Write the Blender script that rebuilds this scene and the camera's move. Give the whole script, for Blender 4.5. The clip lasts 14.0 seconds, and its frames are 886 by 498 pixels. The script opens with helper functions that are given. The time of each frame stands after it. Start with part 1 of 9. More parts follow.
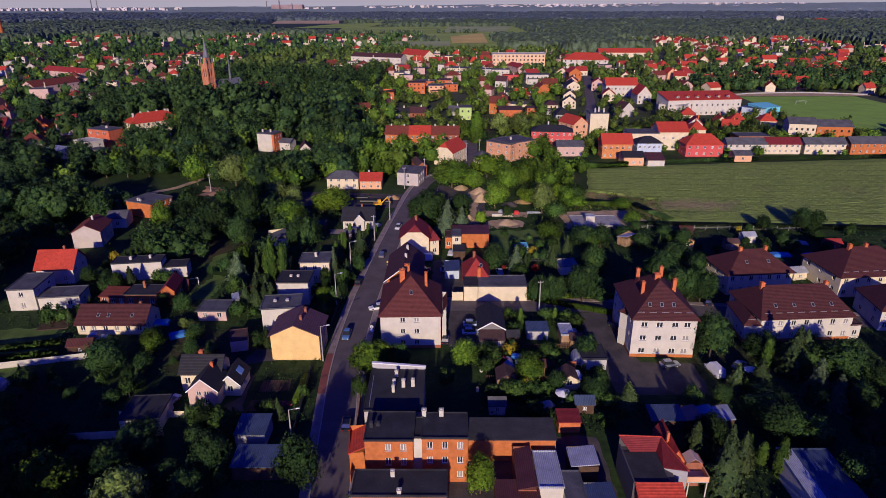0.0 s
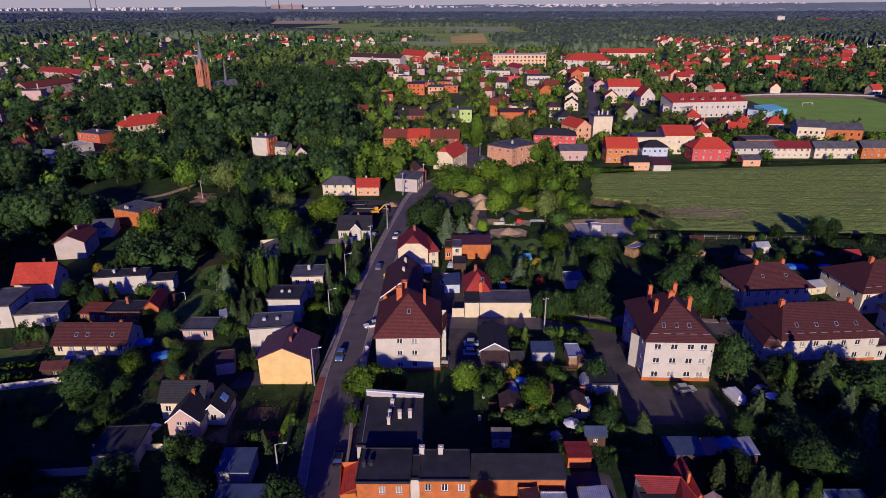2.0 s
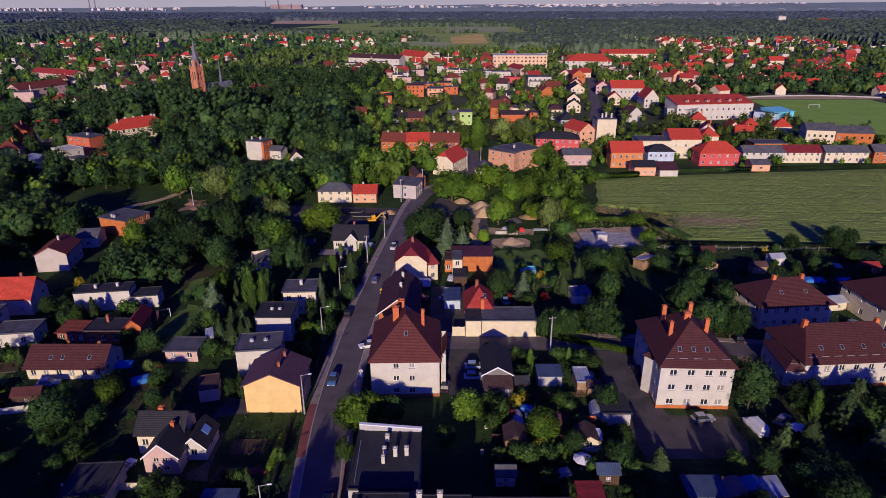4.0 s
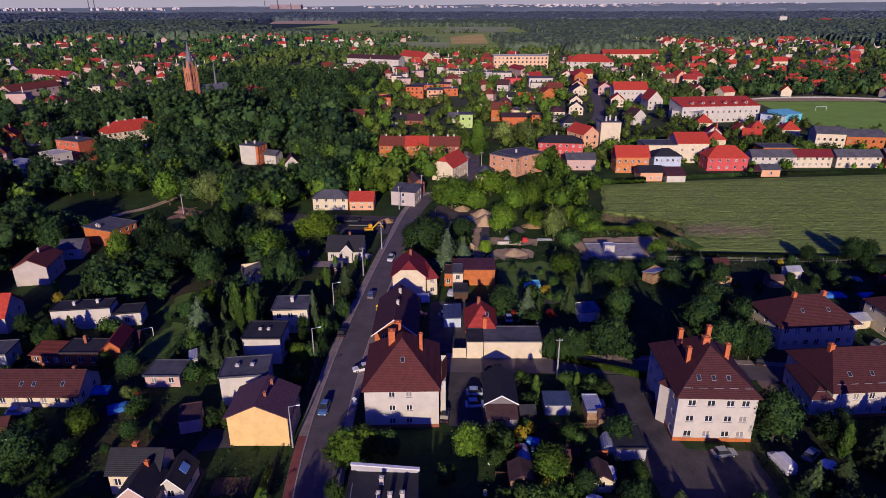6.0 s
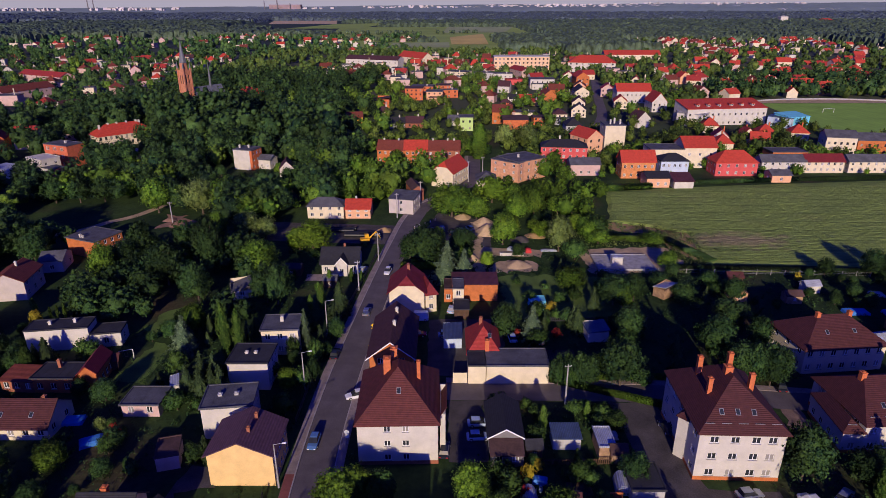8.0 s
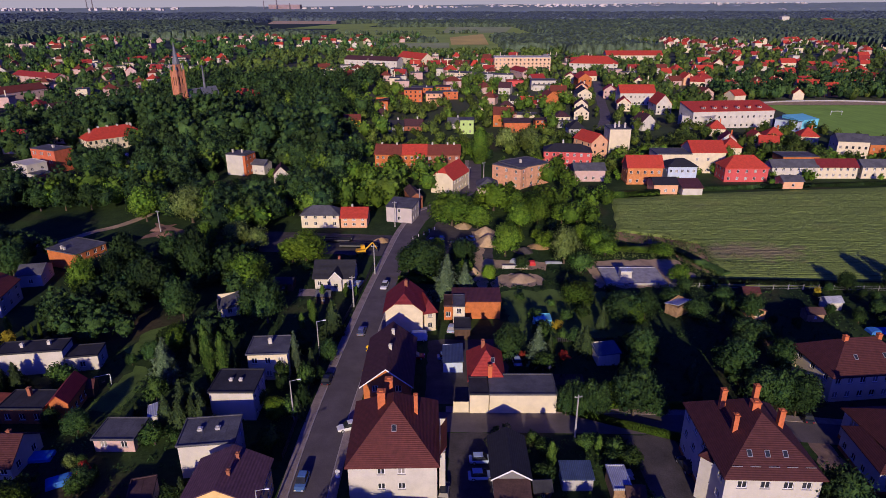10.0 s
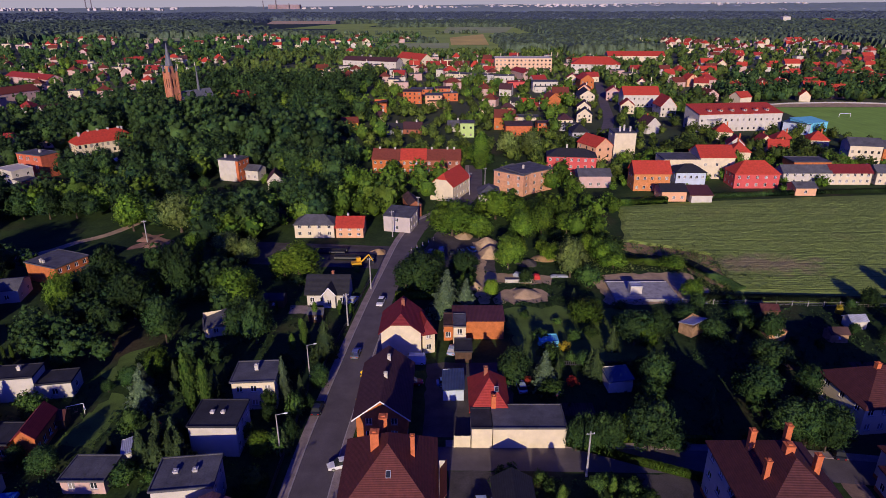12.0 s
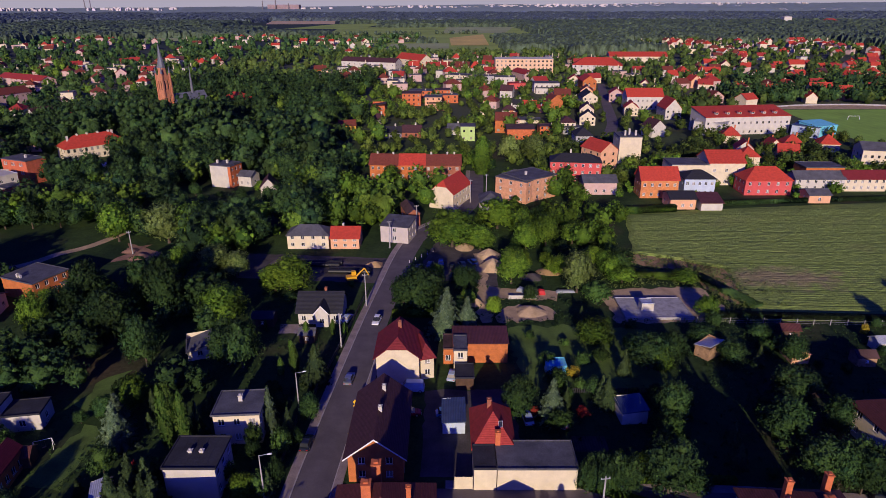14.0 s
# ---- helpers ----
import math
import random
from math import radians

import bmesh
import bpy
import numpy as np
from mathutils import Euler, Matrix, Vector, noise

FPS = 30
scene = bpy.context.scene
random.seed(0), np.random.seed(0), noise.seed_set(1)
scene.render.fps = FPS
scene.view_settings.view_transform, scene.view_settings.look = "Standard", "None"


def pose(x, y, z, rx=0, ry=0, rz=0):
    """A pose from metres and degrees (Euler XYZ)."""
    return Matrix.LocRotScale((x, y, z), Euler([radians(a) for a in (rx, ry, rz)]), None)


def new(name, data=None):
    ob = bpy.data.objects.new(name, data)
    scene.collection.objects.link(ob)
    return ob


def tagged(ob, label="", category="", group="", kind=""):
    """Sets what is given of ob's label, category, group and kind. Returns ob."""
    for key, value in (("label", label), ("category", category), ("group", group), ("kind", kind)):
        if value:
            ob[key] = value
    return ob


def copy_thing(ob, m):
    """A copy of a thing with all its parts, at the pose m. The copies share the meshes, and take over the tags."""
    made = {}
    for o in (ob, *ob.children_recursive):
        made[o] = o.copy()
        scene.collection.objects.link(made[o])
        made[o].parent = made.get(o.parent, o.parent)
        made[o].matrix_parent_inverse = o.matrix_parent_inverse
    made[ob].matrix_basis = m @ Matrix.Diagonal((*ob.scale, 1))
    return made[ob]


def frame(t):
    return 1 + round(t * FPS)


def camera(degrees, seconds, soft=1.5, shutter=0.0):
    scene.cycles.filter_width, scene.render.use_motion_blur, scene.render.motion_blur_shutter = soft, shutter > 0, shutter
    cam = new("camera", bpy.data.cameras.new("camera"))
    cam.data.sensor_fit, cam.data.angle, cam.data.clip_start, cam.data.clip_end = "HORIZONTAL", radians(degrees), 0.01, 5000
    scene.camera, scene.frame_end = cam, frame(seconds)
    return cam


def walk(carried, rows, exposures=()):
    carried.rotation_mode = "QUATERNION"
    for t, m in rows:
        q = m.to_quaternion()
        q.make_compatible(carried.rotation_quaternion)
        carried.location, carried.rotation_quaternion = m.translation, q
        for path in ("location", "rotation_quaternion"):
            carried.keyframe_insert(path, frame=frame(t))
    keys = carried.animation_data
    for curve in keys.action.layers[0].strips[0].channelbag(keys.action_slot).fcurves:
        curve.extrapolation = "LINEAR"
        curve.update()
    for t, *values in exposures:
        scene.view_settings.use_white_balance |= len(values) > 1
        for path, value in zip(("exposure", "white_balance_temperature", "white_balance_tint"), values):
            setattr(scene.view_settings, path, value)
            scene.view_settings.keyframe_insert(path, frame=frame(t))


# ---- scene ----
# ---- camera: a level flight straight ahead at 71 m ----
cam = camera(71.0, 14.0, soft=0.7)


def flight(t):
    along = 1.1736 * (-0.000243 * t ** 3 + 0.0190868 * t * t + 3.827079 * t - 1.7625)
    return pose(0.08, along, 71.0, 90 - 21.62, 0.12, 0.33 - 0.0078 * t)


walk(cam, [(0.5 * i, flight(0.5 * i)) for i in range(29)], [(0.0, -0.30, 6080, 22), (14.0, -0.30, 6080, 22)])

# ---- world and sun: a low evening sun from behind, a little to the left ----
SUN_ELEV, SUN_TO = 16.0, 3.5
world = bpy.data.worlds.new("sky")
scene.world = world
world.use_nodes = True
wn = world.node_tree
sky = wn.nodes.new("ShaderNodeTexSky")
sky.sky_type = "NISHITA"
sky.sun_disc = False
sky.sun_elevation = radians(SUN_ELEV)
sky.sun_rotation = radians(180 + SUN_TO)
sky.air_density = 1.0
sky.dust_density = 3.0
sky.ozone_density = 4.0
wn.nodes["Background"].inputs["Strength"].default_value = 0.021
cool = wn.nodes.new("ShaderNodeMix")
cool.data_type, cool.blend_type = "RGBA", "MULTIPLY"
cool.inputs[0].default_value = 1.0
cool.inputs[7].default_value = (0.48, 0.74, 6.2, 1)
wn.links.new(sky.outputs[0], cool.inputs[6])
wn.links.new(cool.outputs[2], wn.nodes["Background"].inputs["Color"])
lamp = bpy.data.lights.new("sun", "SUN")
lamp.energy = 5.0
lamp.angle = radians(0.6)
lamp.color = (1.0, 0.83, 0.56)
sun = new("sun", lamp)
sun_dir = Vector((math.sin(radians(SUN_TO)) * math.cos(radians(SUN_ELEV)), math.cos(radians(SUN_TO)) * math.cos(radians(SUN_ELEV)), -math.sin(radians(SUN_ELEV))))
sun.matrix_world = Matrix.Translation((0, -50, 120)) @ sun_dir.to_track_quat("-Z", "Y").to_matrix().to_4x4()

# ---- materials ----
MATS = {}


def nodes_of(name):
    m = bpy.data.materials.new(name)
    m.use_nodes = True
    nt = m.node_tree
    return m, nt, nt.nodes["Principled BSDF"]


def add(nt, kind, **props):
    n = nt.nodes.new(kind)
    for k, v in props.items():
        n.inputs[k.replace("_", " ")].default_value = v
    return n


def tint(c, f):
    return (min(1, c[0] * f), min(1, c[1] * f), min(1, c[2] * f), 1)


def surface(name, col, rough=0.8, vary=0.25, scale=0.6, fine=9.0, bump=0.15, rand=0.0, rows=0.0, rowmix=0.35, metal=0.0, axis="Z", col2=None, spec=0.3):
    """A surface with broad stains, fine grain, relief, and, where rows is given, courses that far apart along one axis."""
    if name in MATS:
        return MATS[name]
    m, nt, b = nodes_of(name)
    co = nt.nodes.new("ShaderNodeTexCoord")
    geo = nt.nodes.new("ShaderNodeNewGeometry")
    big = add(nt, "ShaderNodeTexNoise", Scale=scale, Detail=5.0, Roughness=0.6)
    small = add(nt, "ShaderNodeTexNoise", Scale=fine, Detail=3.0)
    nt.links.new(geo.outputs["Position"], big.inputs["Vector"])
    nt.links.new(geo.outputs["Position"], small.inputs["Vector"])
    mix = nt.nodes.new("ShaderNodeMix")
    mix.data_type = "RGBA"
    mix.inputs[6].default_value = tint(col, 1 - vary)
    mix.inputs[7].default_value = tint(col2 or col, 1 + vary)
    ramp = nt.nodes.new("ShaderNodeMapRange")
    ramp.inputs[1].default_value, ramp.inputs[2].default_value = 0.3, 0.7
    nt.links.new(big.outputs[0], ramp.inputs[0])
    nt.links.new(ramp.outputs[0], mix.inputs[0])
    out = mix.outputs[2]
    grain = nt.nodes.new("ShaderNodeMix")
    grain.data_type = "RGBA"
    grain.blend_type = "MULTIPLY"
    grain.inputs[0].default_value = 0.6
    gr = nt.nodes.new("ShaderNodeMapRange")
    gr.inputs[1].default_value, gr.inputs[2].default_value = 0.25, 0.75
    gr.inputs[3].default_value, gr.inputs[4].default_value = 1 - vary * 1.2, 1 + vary * 0.6
    nt.links.new(small.outputs[0], gr.inputs[0])
    nt.links.new(out, grain.inputs[6])
    nt.links.new(gr.outputs[0], grain.inputs[7])
    out = grain.outputs[2]
    height = small.outputs[0]
    if rows:
        wave = add(nt, "ShaderNodeTexWave", Scale=math.pi / 10 / rows, Distortion=0.4, Detail=1.0)
        wave.bands_direction = axis
        wave.inputs["Detail Scale"].default_value = 3.0
        nt.links.new(co.outputs["Object"], wave.inputs["Vector"])
        dark = nt.nodes.new("ShaderNodeMix")
        dark.data_type = "RGBA"
        dark.blend_type = "MULTIPLY"
        dark.inputs[7].default_value = (0.45, 0.45, 0.45, 1)
        inv = nt.nodes.new("ShaderNodeMath")
        inv.operation = "MULTIPLY_ADD"
        inv.inputs[1].default_value, inv.inputs[2].default_value = -rowmix, rowmix
        nt.links.new(wave.outputs[1], inv.inputs[0])
        nt.links.new(inv.outputs[0], dark.inputs[0])
        nt.links.new(out, dark.inputs[6])
        out = dark.outputs[2]
        height = wave.outputs[1]
    if rand:
        info = nt.nodes.new("ShaderNodeObjectInfo")
        hue = nt.nodes.new("ShaderNodeHueSaturation")
        for sock, lo, hi, src in (("Value", 1 - rand, 1 + rand, 1.0), ("Hue", 0.5 - 0.06 * rand, 0.5 + 0.06 * rand, 7.31)):
            fr = nt.nodes.new("ShaderNodeMath")
            fr.operation = "MULTIPLY"
            fr.inputs[1].default_value = src
            fr2 = nt.nodes.new("ShaderNodeMath")
            fr2.operation = "FRACT"
            mr = nt.nodes.new("ShaderNodeMapRange")
            mr.inputs[3].default_value, mr.inputs[4].default_value = lo, hi
            nt.links.new(info.outputs["Random"], fr.inputs[0])
            nt.links.new(fr.outputs[0], fr2.inputs[0])
            nt.links.new(fr2.outputs[0], mr.inputs[0])
            nt.links.new(mr.outputs[0], hue.inputs[sock])
        nt.links.new(out, hue.inputs["Color"])
        out = hue.outputs[0]
    nt.links.new(out, b.inputs["Base Color"])
    bp = add(nt, "ShaderNodeBump", Strength=bump, Distance=0.06)
    nt.links.new(height, bp.inputs["Height"])
    nt.links.new(bp.outputs[0], b.inputs["Normal"])
    b.inputs["Roughness"].default_value = rough
    b.inputs["Metallic"].default_value = metal
    b.inputs["Specular IOR Level"].default_value = spec
    MATS[name] = m
    return m


def plaster(name, col):
    return surface("plaster_" + name, col, 0.9, 0.10, 0.5, 6.0, 0.06)


def tiles(name, col):
    return surface("tiles_" + name, col, 0.75, 0.22, 1.2, 5.0, 0.5, rows=0.2)


def felt(name, col):
    return surface("felt_" + name, col, 0.85, 0.35, 0.35, 4.0, 0.08)


def brick(name, col):
    return surface("brick_" + name, col, 0.9, 0.20, 0.9, 9.0, 0.3, rows=0.16, rowmix=0.22)


def sheet(name, col, axis="X"):
    return surface("sheet_" + name, col, 0.5, 0.2, 0.5, 5.0, 0.6, rows=0.3, rowmix=0.5, metal=0.3, axis=axis)


def foliage(name, col, col2, rand=0.35, rough=0.9):
    if name in MATS:
        return MATS[name]
    m, nt, b = nodes_of(name)
    geo = nt.nodes.new("ShaderNodeNewGeometry")
    info = nt.nodes.new("ShaderNodeObjectInfo")
    mix = nt.nodes.new("ShaderNodeMix")
    mix.data_type = "RGBA"
    mix.inputs[6].default_value = (*col, 1)
    mix.inputs[7].default_value = (*col2, 1)
    big = add(nt, "ShaderNodeTexNoise", Scale=0.11, Detail=2.0)
    nt.links.new(geo.outputs["Position"], big.inputs["Vector"])
    clump = add(nt, "ShaderNodeTexNoise", Scale=0.55, Detail=2.0)
    nt.links.new(geo.outputs["Position"], clump.inputs["Vector"])
    part_ = nt.nodes.new("ShaderNodeMath")
    part_.operation = "MULTIPLY_ADD"
    part_.inputs[1].default_value, part_.inputs[2].default_value = 0.85, -0.45
    nt.links.new(geo.outputs["Random Per Island"], part_.inputs[0])
    both = nt.nodes.new("ShaderNodeMath")
    both.operation = "ADD"
    both.use_clamp = True
    nt.links.new(part_.outputs[0], both.inputs[0])
    nt.links.new(clump.outputs[0], both.inputs[1])
    nt.links.new(both.outputs[0], mix.inputs[0])
    hue = nt.nodes.new("ShaderNodeHueSaturation")
    mr = nt.nodes.new("ShaderNodeMapRange")
    mr.inputs[3].default_value, mr.inputs[4].default_value = 1 - rand, 1 + rand
    nt.links.new(info.outputs["Random"], mr.inputs[0])
    ml = nt.nodes.new("ShaderNodeMapRange")
    ml.inputs[1].default_value, ml.inputs[2].default_value = 0.35, 0.65
    ml.inputs[3].default_value, ml.inputs[4].default_value = 0.6, 1.5
    nt.links.new(big.outputs[0], ml.inputs[0])
    mm = nt.nodes.new("ShaderNodeMath")
    mm.operation = "MULTIPLY"
    nt.links.new(mr.outputs[0], mm.inputs[0])
    nt.links.new(ml.outputs[0], mm.inputs[1])
    nt.links.new(mm.outputs[0], hue.inputs["Value"])
    mh = nt.nodes.new("ShaderNodeMapRange")
    mh.inputs[3].default_value, mh.inputs[4].default_value = 0.47, 0.53
    nt.links.new(big.outputs[1], mh.inputs[0])
    nt.links.new(mh.outputs[0], hue.inputs["Hue"])
    nt.links.new(mix.outputs[2], hue.inputs["Color"])
    nt.links.new(hue.outputs[0], b.inputs["Base Color"])
    sprig = add(nt, "ShaderNodeTexNoise", Scale=1.25, Detail=4.0, Roughness=0.75)
    nt.links.new(geo.outputs["Position"], sprig.inputs["Vector"])
    relief = add(nt, "ShaderNodeBump", Strength=min(1.0, rough), Distance=rough)
    nt.links.new(sprig.outputs[0], relief.inputs["Height"])
    nt.links.new(relief.outputs[0], b.inputs["Normal"])
    b.inputs["Roughness"].default_value = 0.65
    b.inputs["Specular IOR Level"].default_value = 0.15
    thin = nt.nodes.new("ShaderNodeBsdfTranslucent")
    nt.links.new(hue.outputs[0], thin.inputs["Color"])
    blend = nt.nodes.new("ShaderNodeMixShader")
    blend.inputs[0].default_value = 0.13
    nt.links.new(b.outputs[0], blend.inputs[1])
    nt.links.new(thin.outputs[0], blend.inputs[2])
    nt.links.new(blend.outputs[0], nt.nodes["Material Output"].inputs["Surface"])
    MATS[name] = m
    return m


def paint(name, col, rough=0.35, metal=0.0, rand=0.0):
    return surface("paint_" + name, col, rough, 0.08, 1.0, 12.0, 0.02, rand=rand, metal=metal)


def glass():
    if "glass" not in MATS:
        m, nt, b = nodes_of("glass")
        n = add(nt, "ShaderNodeTexNoise", Scale=0.8)
        mix = nt.nodes.new("ShaderNodeMix")
        mix.data_type = "RGBA"
        mix.inputs[6].default_value = (0.012, 0.014, 0.018, 1)
        mix.inputs[7].default_value = (0.05, 0.055, 0.06, 1)
        nt.links.new(n.outputs[0], mix.inputs[0])
        info = nt.nodes.new("ShaderNodeObjectInfo")
        some = nt.nodes.new("ShaderNodeMath")
        some.operation = "GREATER_THAN"
        some.inputs[1].default_value = 0.66
        nt.links.new(info.outputs["Random"], some.inputs[0])
        drawn = nt.nodes.new("ShaderNodeMix")
        drawn.data_type = "RGBA"
        drawn.inputs[7].default_value = (0.30, 0.28, 0.24, 1)
        nt.links.new(some.outputs[0], drawn.inputs[0])
        nt.links.new(mix.outputs[2], drawn.inputs[6])
        nt.links.new(drawn.outputs[2], b.inputs["Base Color"])
        b.inputs["Roughness"].default_value = 0.06
        MATS["glass"] = m
    return MATS["glass"]


WHITE = plaster("white", (0.58, 0.545, 0.455))
CREAM = plaster("cream", (0.70, 0.61, 0.41))
YELLOW = plaster("yellow", (0.80, 0.55, 0.22))
BEIGE = plaster("beige", (0.52, 0.46, 0.41))
GREY = plaster("grey", (0.45, 0.44, 0.42))
PINK = plaster("pink", (0.58, 0.40, 0.34))
ROSE = plaster("rose", (0.60, 0.10, 0.09))
PEACH = plaster("peach", (0.72, 0.40, 0.22))
PEACHC = plaster("apricot", (0.74, 0.50, 0.30))
BLUEW = plaster("pale_blue", (0.50, 0.58, 0.66))
LIME = plaster("lime", (0.45, 0.62, 0.20))
AQUA = plaster("aqua", (0.16, 0.55, 0.68))
CONCRETE = surface("concrete", (0.38, 0.37, 0.35), 0.9, 0.25, 0.8, 8.0, 0.15)
BRICK = brick("orange", (0.55, 0.172, 0.05))
BRICKP = brick("pale", (0.66, 0.34, 0.19))
BRICKD = brick("dark", (0.36, 0.13, 0.07))
BRICKR = brick("red", (0.62, 0.17, 0.06))
RED = tiles("red", (0.40, 0.045, 0.035))
MAROON = tiles("maroon", (0.22, 0.025, 0.028))
SCARLET = tiles("scarlet", (0.56, 0.065, 0.035))
BROWN = tiles("brown", (0.088, 0.027, 0.026))
RUSSET = tiles("russet", (0.128, 0.033, 0.028))
RUST = tiles("rust", (0.20, 0.05, 0.03))
PLUM = tiles("plum", (0.085, 0.035, 0.038))
SLATE = tiles("slate", (0.030, 0.030, 0.036))
FELT = felt("black", (0.035, 0.035, 0.042))
FELTG = felt("grey", (0.10, 0.10, 0.11))
FELTB = felt("brown", (0.09, 0.05, 0.045))
TINW = sheet("pale", (0.55, 0.58, 0.62))
TINB = sheet("blue", (0.09, 0.13, 0.21))
TINR = sheet("brown", (0.16, 0.06, 0.05))
FRAME = paint("white_frame", (0.8, 0.8, 0.78))
DARKMETAL = paint("dark_metal", (0.04, 0.04, 0.045))
STEEL = paint("galvanised", (0.5, 0.5, 0.5), 0.45, 0.5)
WOODD = surface("dark_wood", (0.09, 0.05, 0.03), 0.8, 0.3, 1.0, 10.0, 0.2)
WOODL = surface("pale_wood", (0.35, 0.22, 0.12), 0.8, 0.3, 1.0, 10.0, 0.2)
BARK = surface("bark", (0.10, 0.075, 0.055), 0.95, 0.35, 2.0, 9.0, 0.5)
LEAF = foliage("leaf_mid", (0.036, 0.090, 0.014), (0.158, 0.275, 0.022))
# dark leaf, also put on east garden trees in place of shade
LEAFD = foliage("leaf_dark", (0.013, 0.042, 0.017), (0.066, 0.130, 0.029))
SHRUBS = foliage("leaf_garden", (0.020, 0.058, 0.018), (0.098, 0.185, 0.032))
LEAFY = foliage("leaf_yellow", (0.080, 0.165, 0.014), (0.230, 0.370, 0.028))
LEAFG = foliage("leaf_grey", (0.07, 0.11, 0.030), (0.20, 0.27, 0.065))
NEEDLE = foliage("needle", (0.028, 0.056, 0.024), (0.09, 0.135, 0.038))
NEEDLEB = foliage("needle_blue", (0.050, 0.086, 0.044), (0.155, 0.22, 0.105))
THUJA = foliage("thuja", (0.035, 0.085, 0.012), (0.10, 0.165, 0.024))
BLOSSOM = foliage("yellow_shrub", (0.38, 0.30, 0.02), (0.55, 0.45, 0.04))
REDLEAF = foliage("red_shrub", (0.30, 0.03, 0.02), (0.48, 0.06, 0.04))


# ---- mesh building ----
class Mesh:
    def __init__(self):
        self.v, self.f = [], []

    def poly(self, *pts):
        n = len(self.v)
        self.v.extend(tuple(p) for p in pts)
        self.f.append(tuple(range(n, n + len(pts))))
        return self

    def box(self, x0, x1, y0, y1, z0, z1):
        n = len(self.v)
        self.v += [(x0, y0, z0), (x1, y0, z0), (x1, y1, z0), (x0, y1, z0), (x0, y0, z1), (x1, y0, z1), (x1, y1, z1), (x0, y1, z1)]
        self.f += [tuple(n + i for i in q) for q in ((0, 3, 2, 1), (4, 5, 6, 7), (0, 1, 5, 4), (1, 2, 6, 5), (2, 3, 7, 6), (3, 0, 4, 7))]
        return self

    def loft(self, rings, cap=True):
        n, k = len(self.v), len(rings[0])
        for r in rings:
            self.v.extend(tuple(p) for p in r)
        for i in range(len(rings) - 1):
            for j in range(k):
                a, b = n + i * k + j, n + i * k + (j + 1) % k
                self.f.append((a, b, b + k, a + k))
        if cap:
            self.f.append(tuple(n + j for j in reversed(range(k))))
            self.f.append(tuple(n + (len(rings) - 1) * k + j for j in range(k)))
        return self

    def rod(self, p, q, r0, r1=None, n=6):
        p, q = Vector(p), Vector(q)
        r1 = r0 if r1 is None else r1
        a = (q - p).normalized()
        u = a.orthogonal().normalized()
        w = a.cross(u)
        ring = lambda c, r: [c + (u * math.cos(2 * math.pi * i / n) + w * math.sin(2 * math.pi * i / n)) * r for i in range(n)]
        return self.loft([ring(p, r0), ring(q, r1)])

    def data(self, name, mat):
        me = bpy.data.meshes.new(name)
        me.from_pydata(self.v, [], self.f)
        me.materials.append(mat)
        return me


def part(name, mesh, mat, parent, label="", m=None):
    me = mesh if isinstance(mesh, bpy.types.Mesh) else mesh.data(name, mat)
    ob = new(name, me)
    ob.parent = parent
    if m is not None:
        ob.matrix_basis = m
    if label:
        ob["label"] = label
    return ob


def thing(name, m, label, category, group="", kind=""):
    return_ob = new(name)
    return_ob.empty_display_size = 0.3
    return_ob.matrix_basis = m
    return tagged(return_ob, label, category, group, kind)


KEEP = []


def footprint(m, x0, x1, y0, y1, pad=1.0):
    """Notes a rectangle in which no tree may stand."""
    KEEP.append((m.inverted(), x0 - pad, x1 + pad, y0 - pad, y1 + pad))


def free(x, y, pad=0.0):
    p = Vector((x, y, 0))
    for inv, x0, x1, y0, y1 in KEEP:
        q = inv @ p
        if x0 - pad < q.x < x1 + pad and y0 - pad < q.y < y1 + pad:
            return False
    return True


# ---- houses ----
def facade(mesh, a, b, h, cols, rows, depth=0.14):
    """A wall from a to b with an opening for each column and row of windows; returns the openings' places."""
    a, b = Vector(a), Vector(b)
    u = (b - a)
    w = u.length
    u.normalize()
    out = Vector((u.y, -u.x, 0))
    z = Vector((0, 0, 1))
    xs, zs = [0.0], [0.0]
    for c0, c1 in cols:
        xs += [c0, c1]
    for r0, r1 in rows:
        zs += [r0, r1]
    xs.append(w)
    zs.append(h)
    spots = []
    at = lambda x, y, d=0.0: a + u * x + z * y - out * d
    for i in range(len(xs) - 1):
        for j in range(len(zs) - 1):
            x0, x1, z0, z1 = xs[i], xs[i + 1], zs[j], zs[j + 1]
            if i % 2 and j % 2:
                mesh.poly(at(x0, z0), at(x1, z0), at(x1, z0, depth), at(x0, z0, depth))
                mesh.poly(at(x0, z1, depth), at(x1, z1, depth), at(x1, z1), at(x0, z1))
                mesh.poly(at(x0, z0), at(x0, z0, depth), at(x0, z1, depth), at(x0, z1))
                mesh.poly(at(x1, z0, depth), at(x1, z0), at(x1, z1), at(x1, z1, depth))
                spots.append((at(x0, z0, depth), u, x1 - x0, z1 - z0))
            else:
                mesh.poly(at(x0, z0), at(x1, z0), at(x1, z1), at(x0, z1))
    return spots


WINDOWS = {}


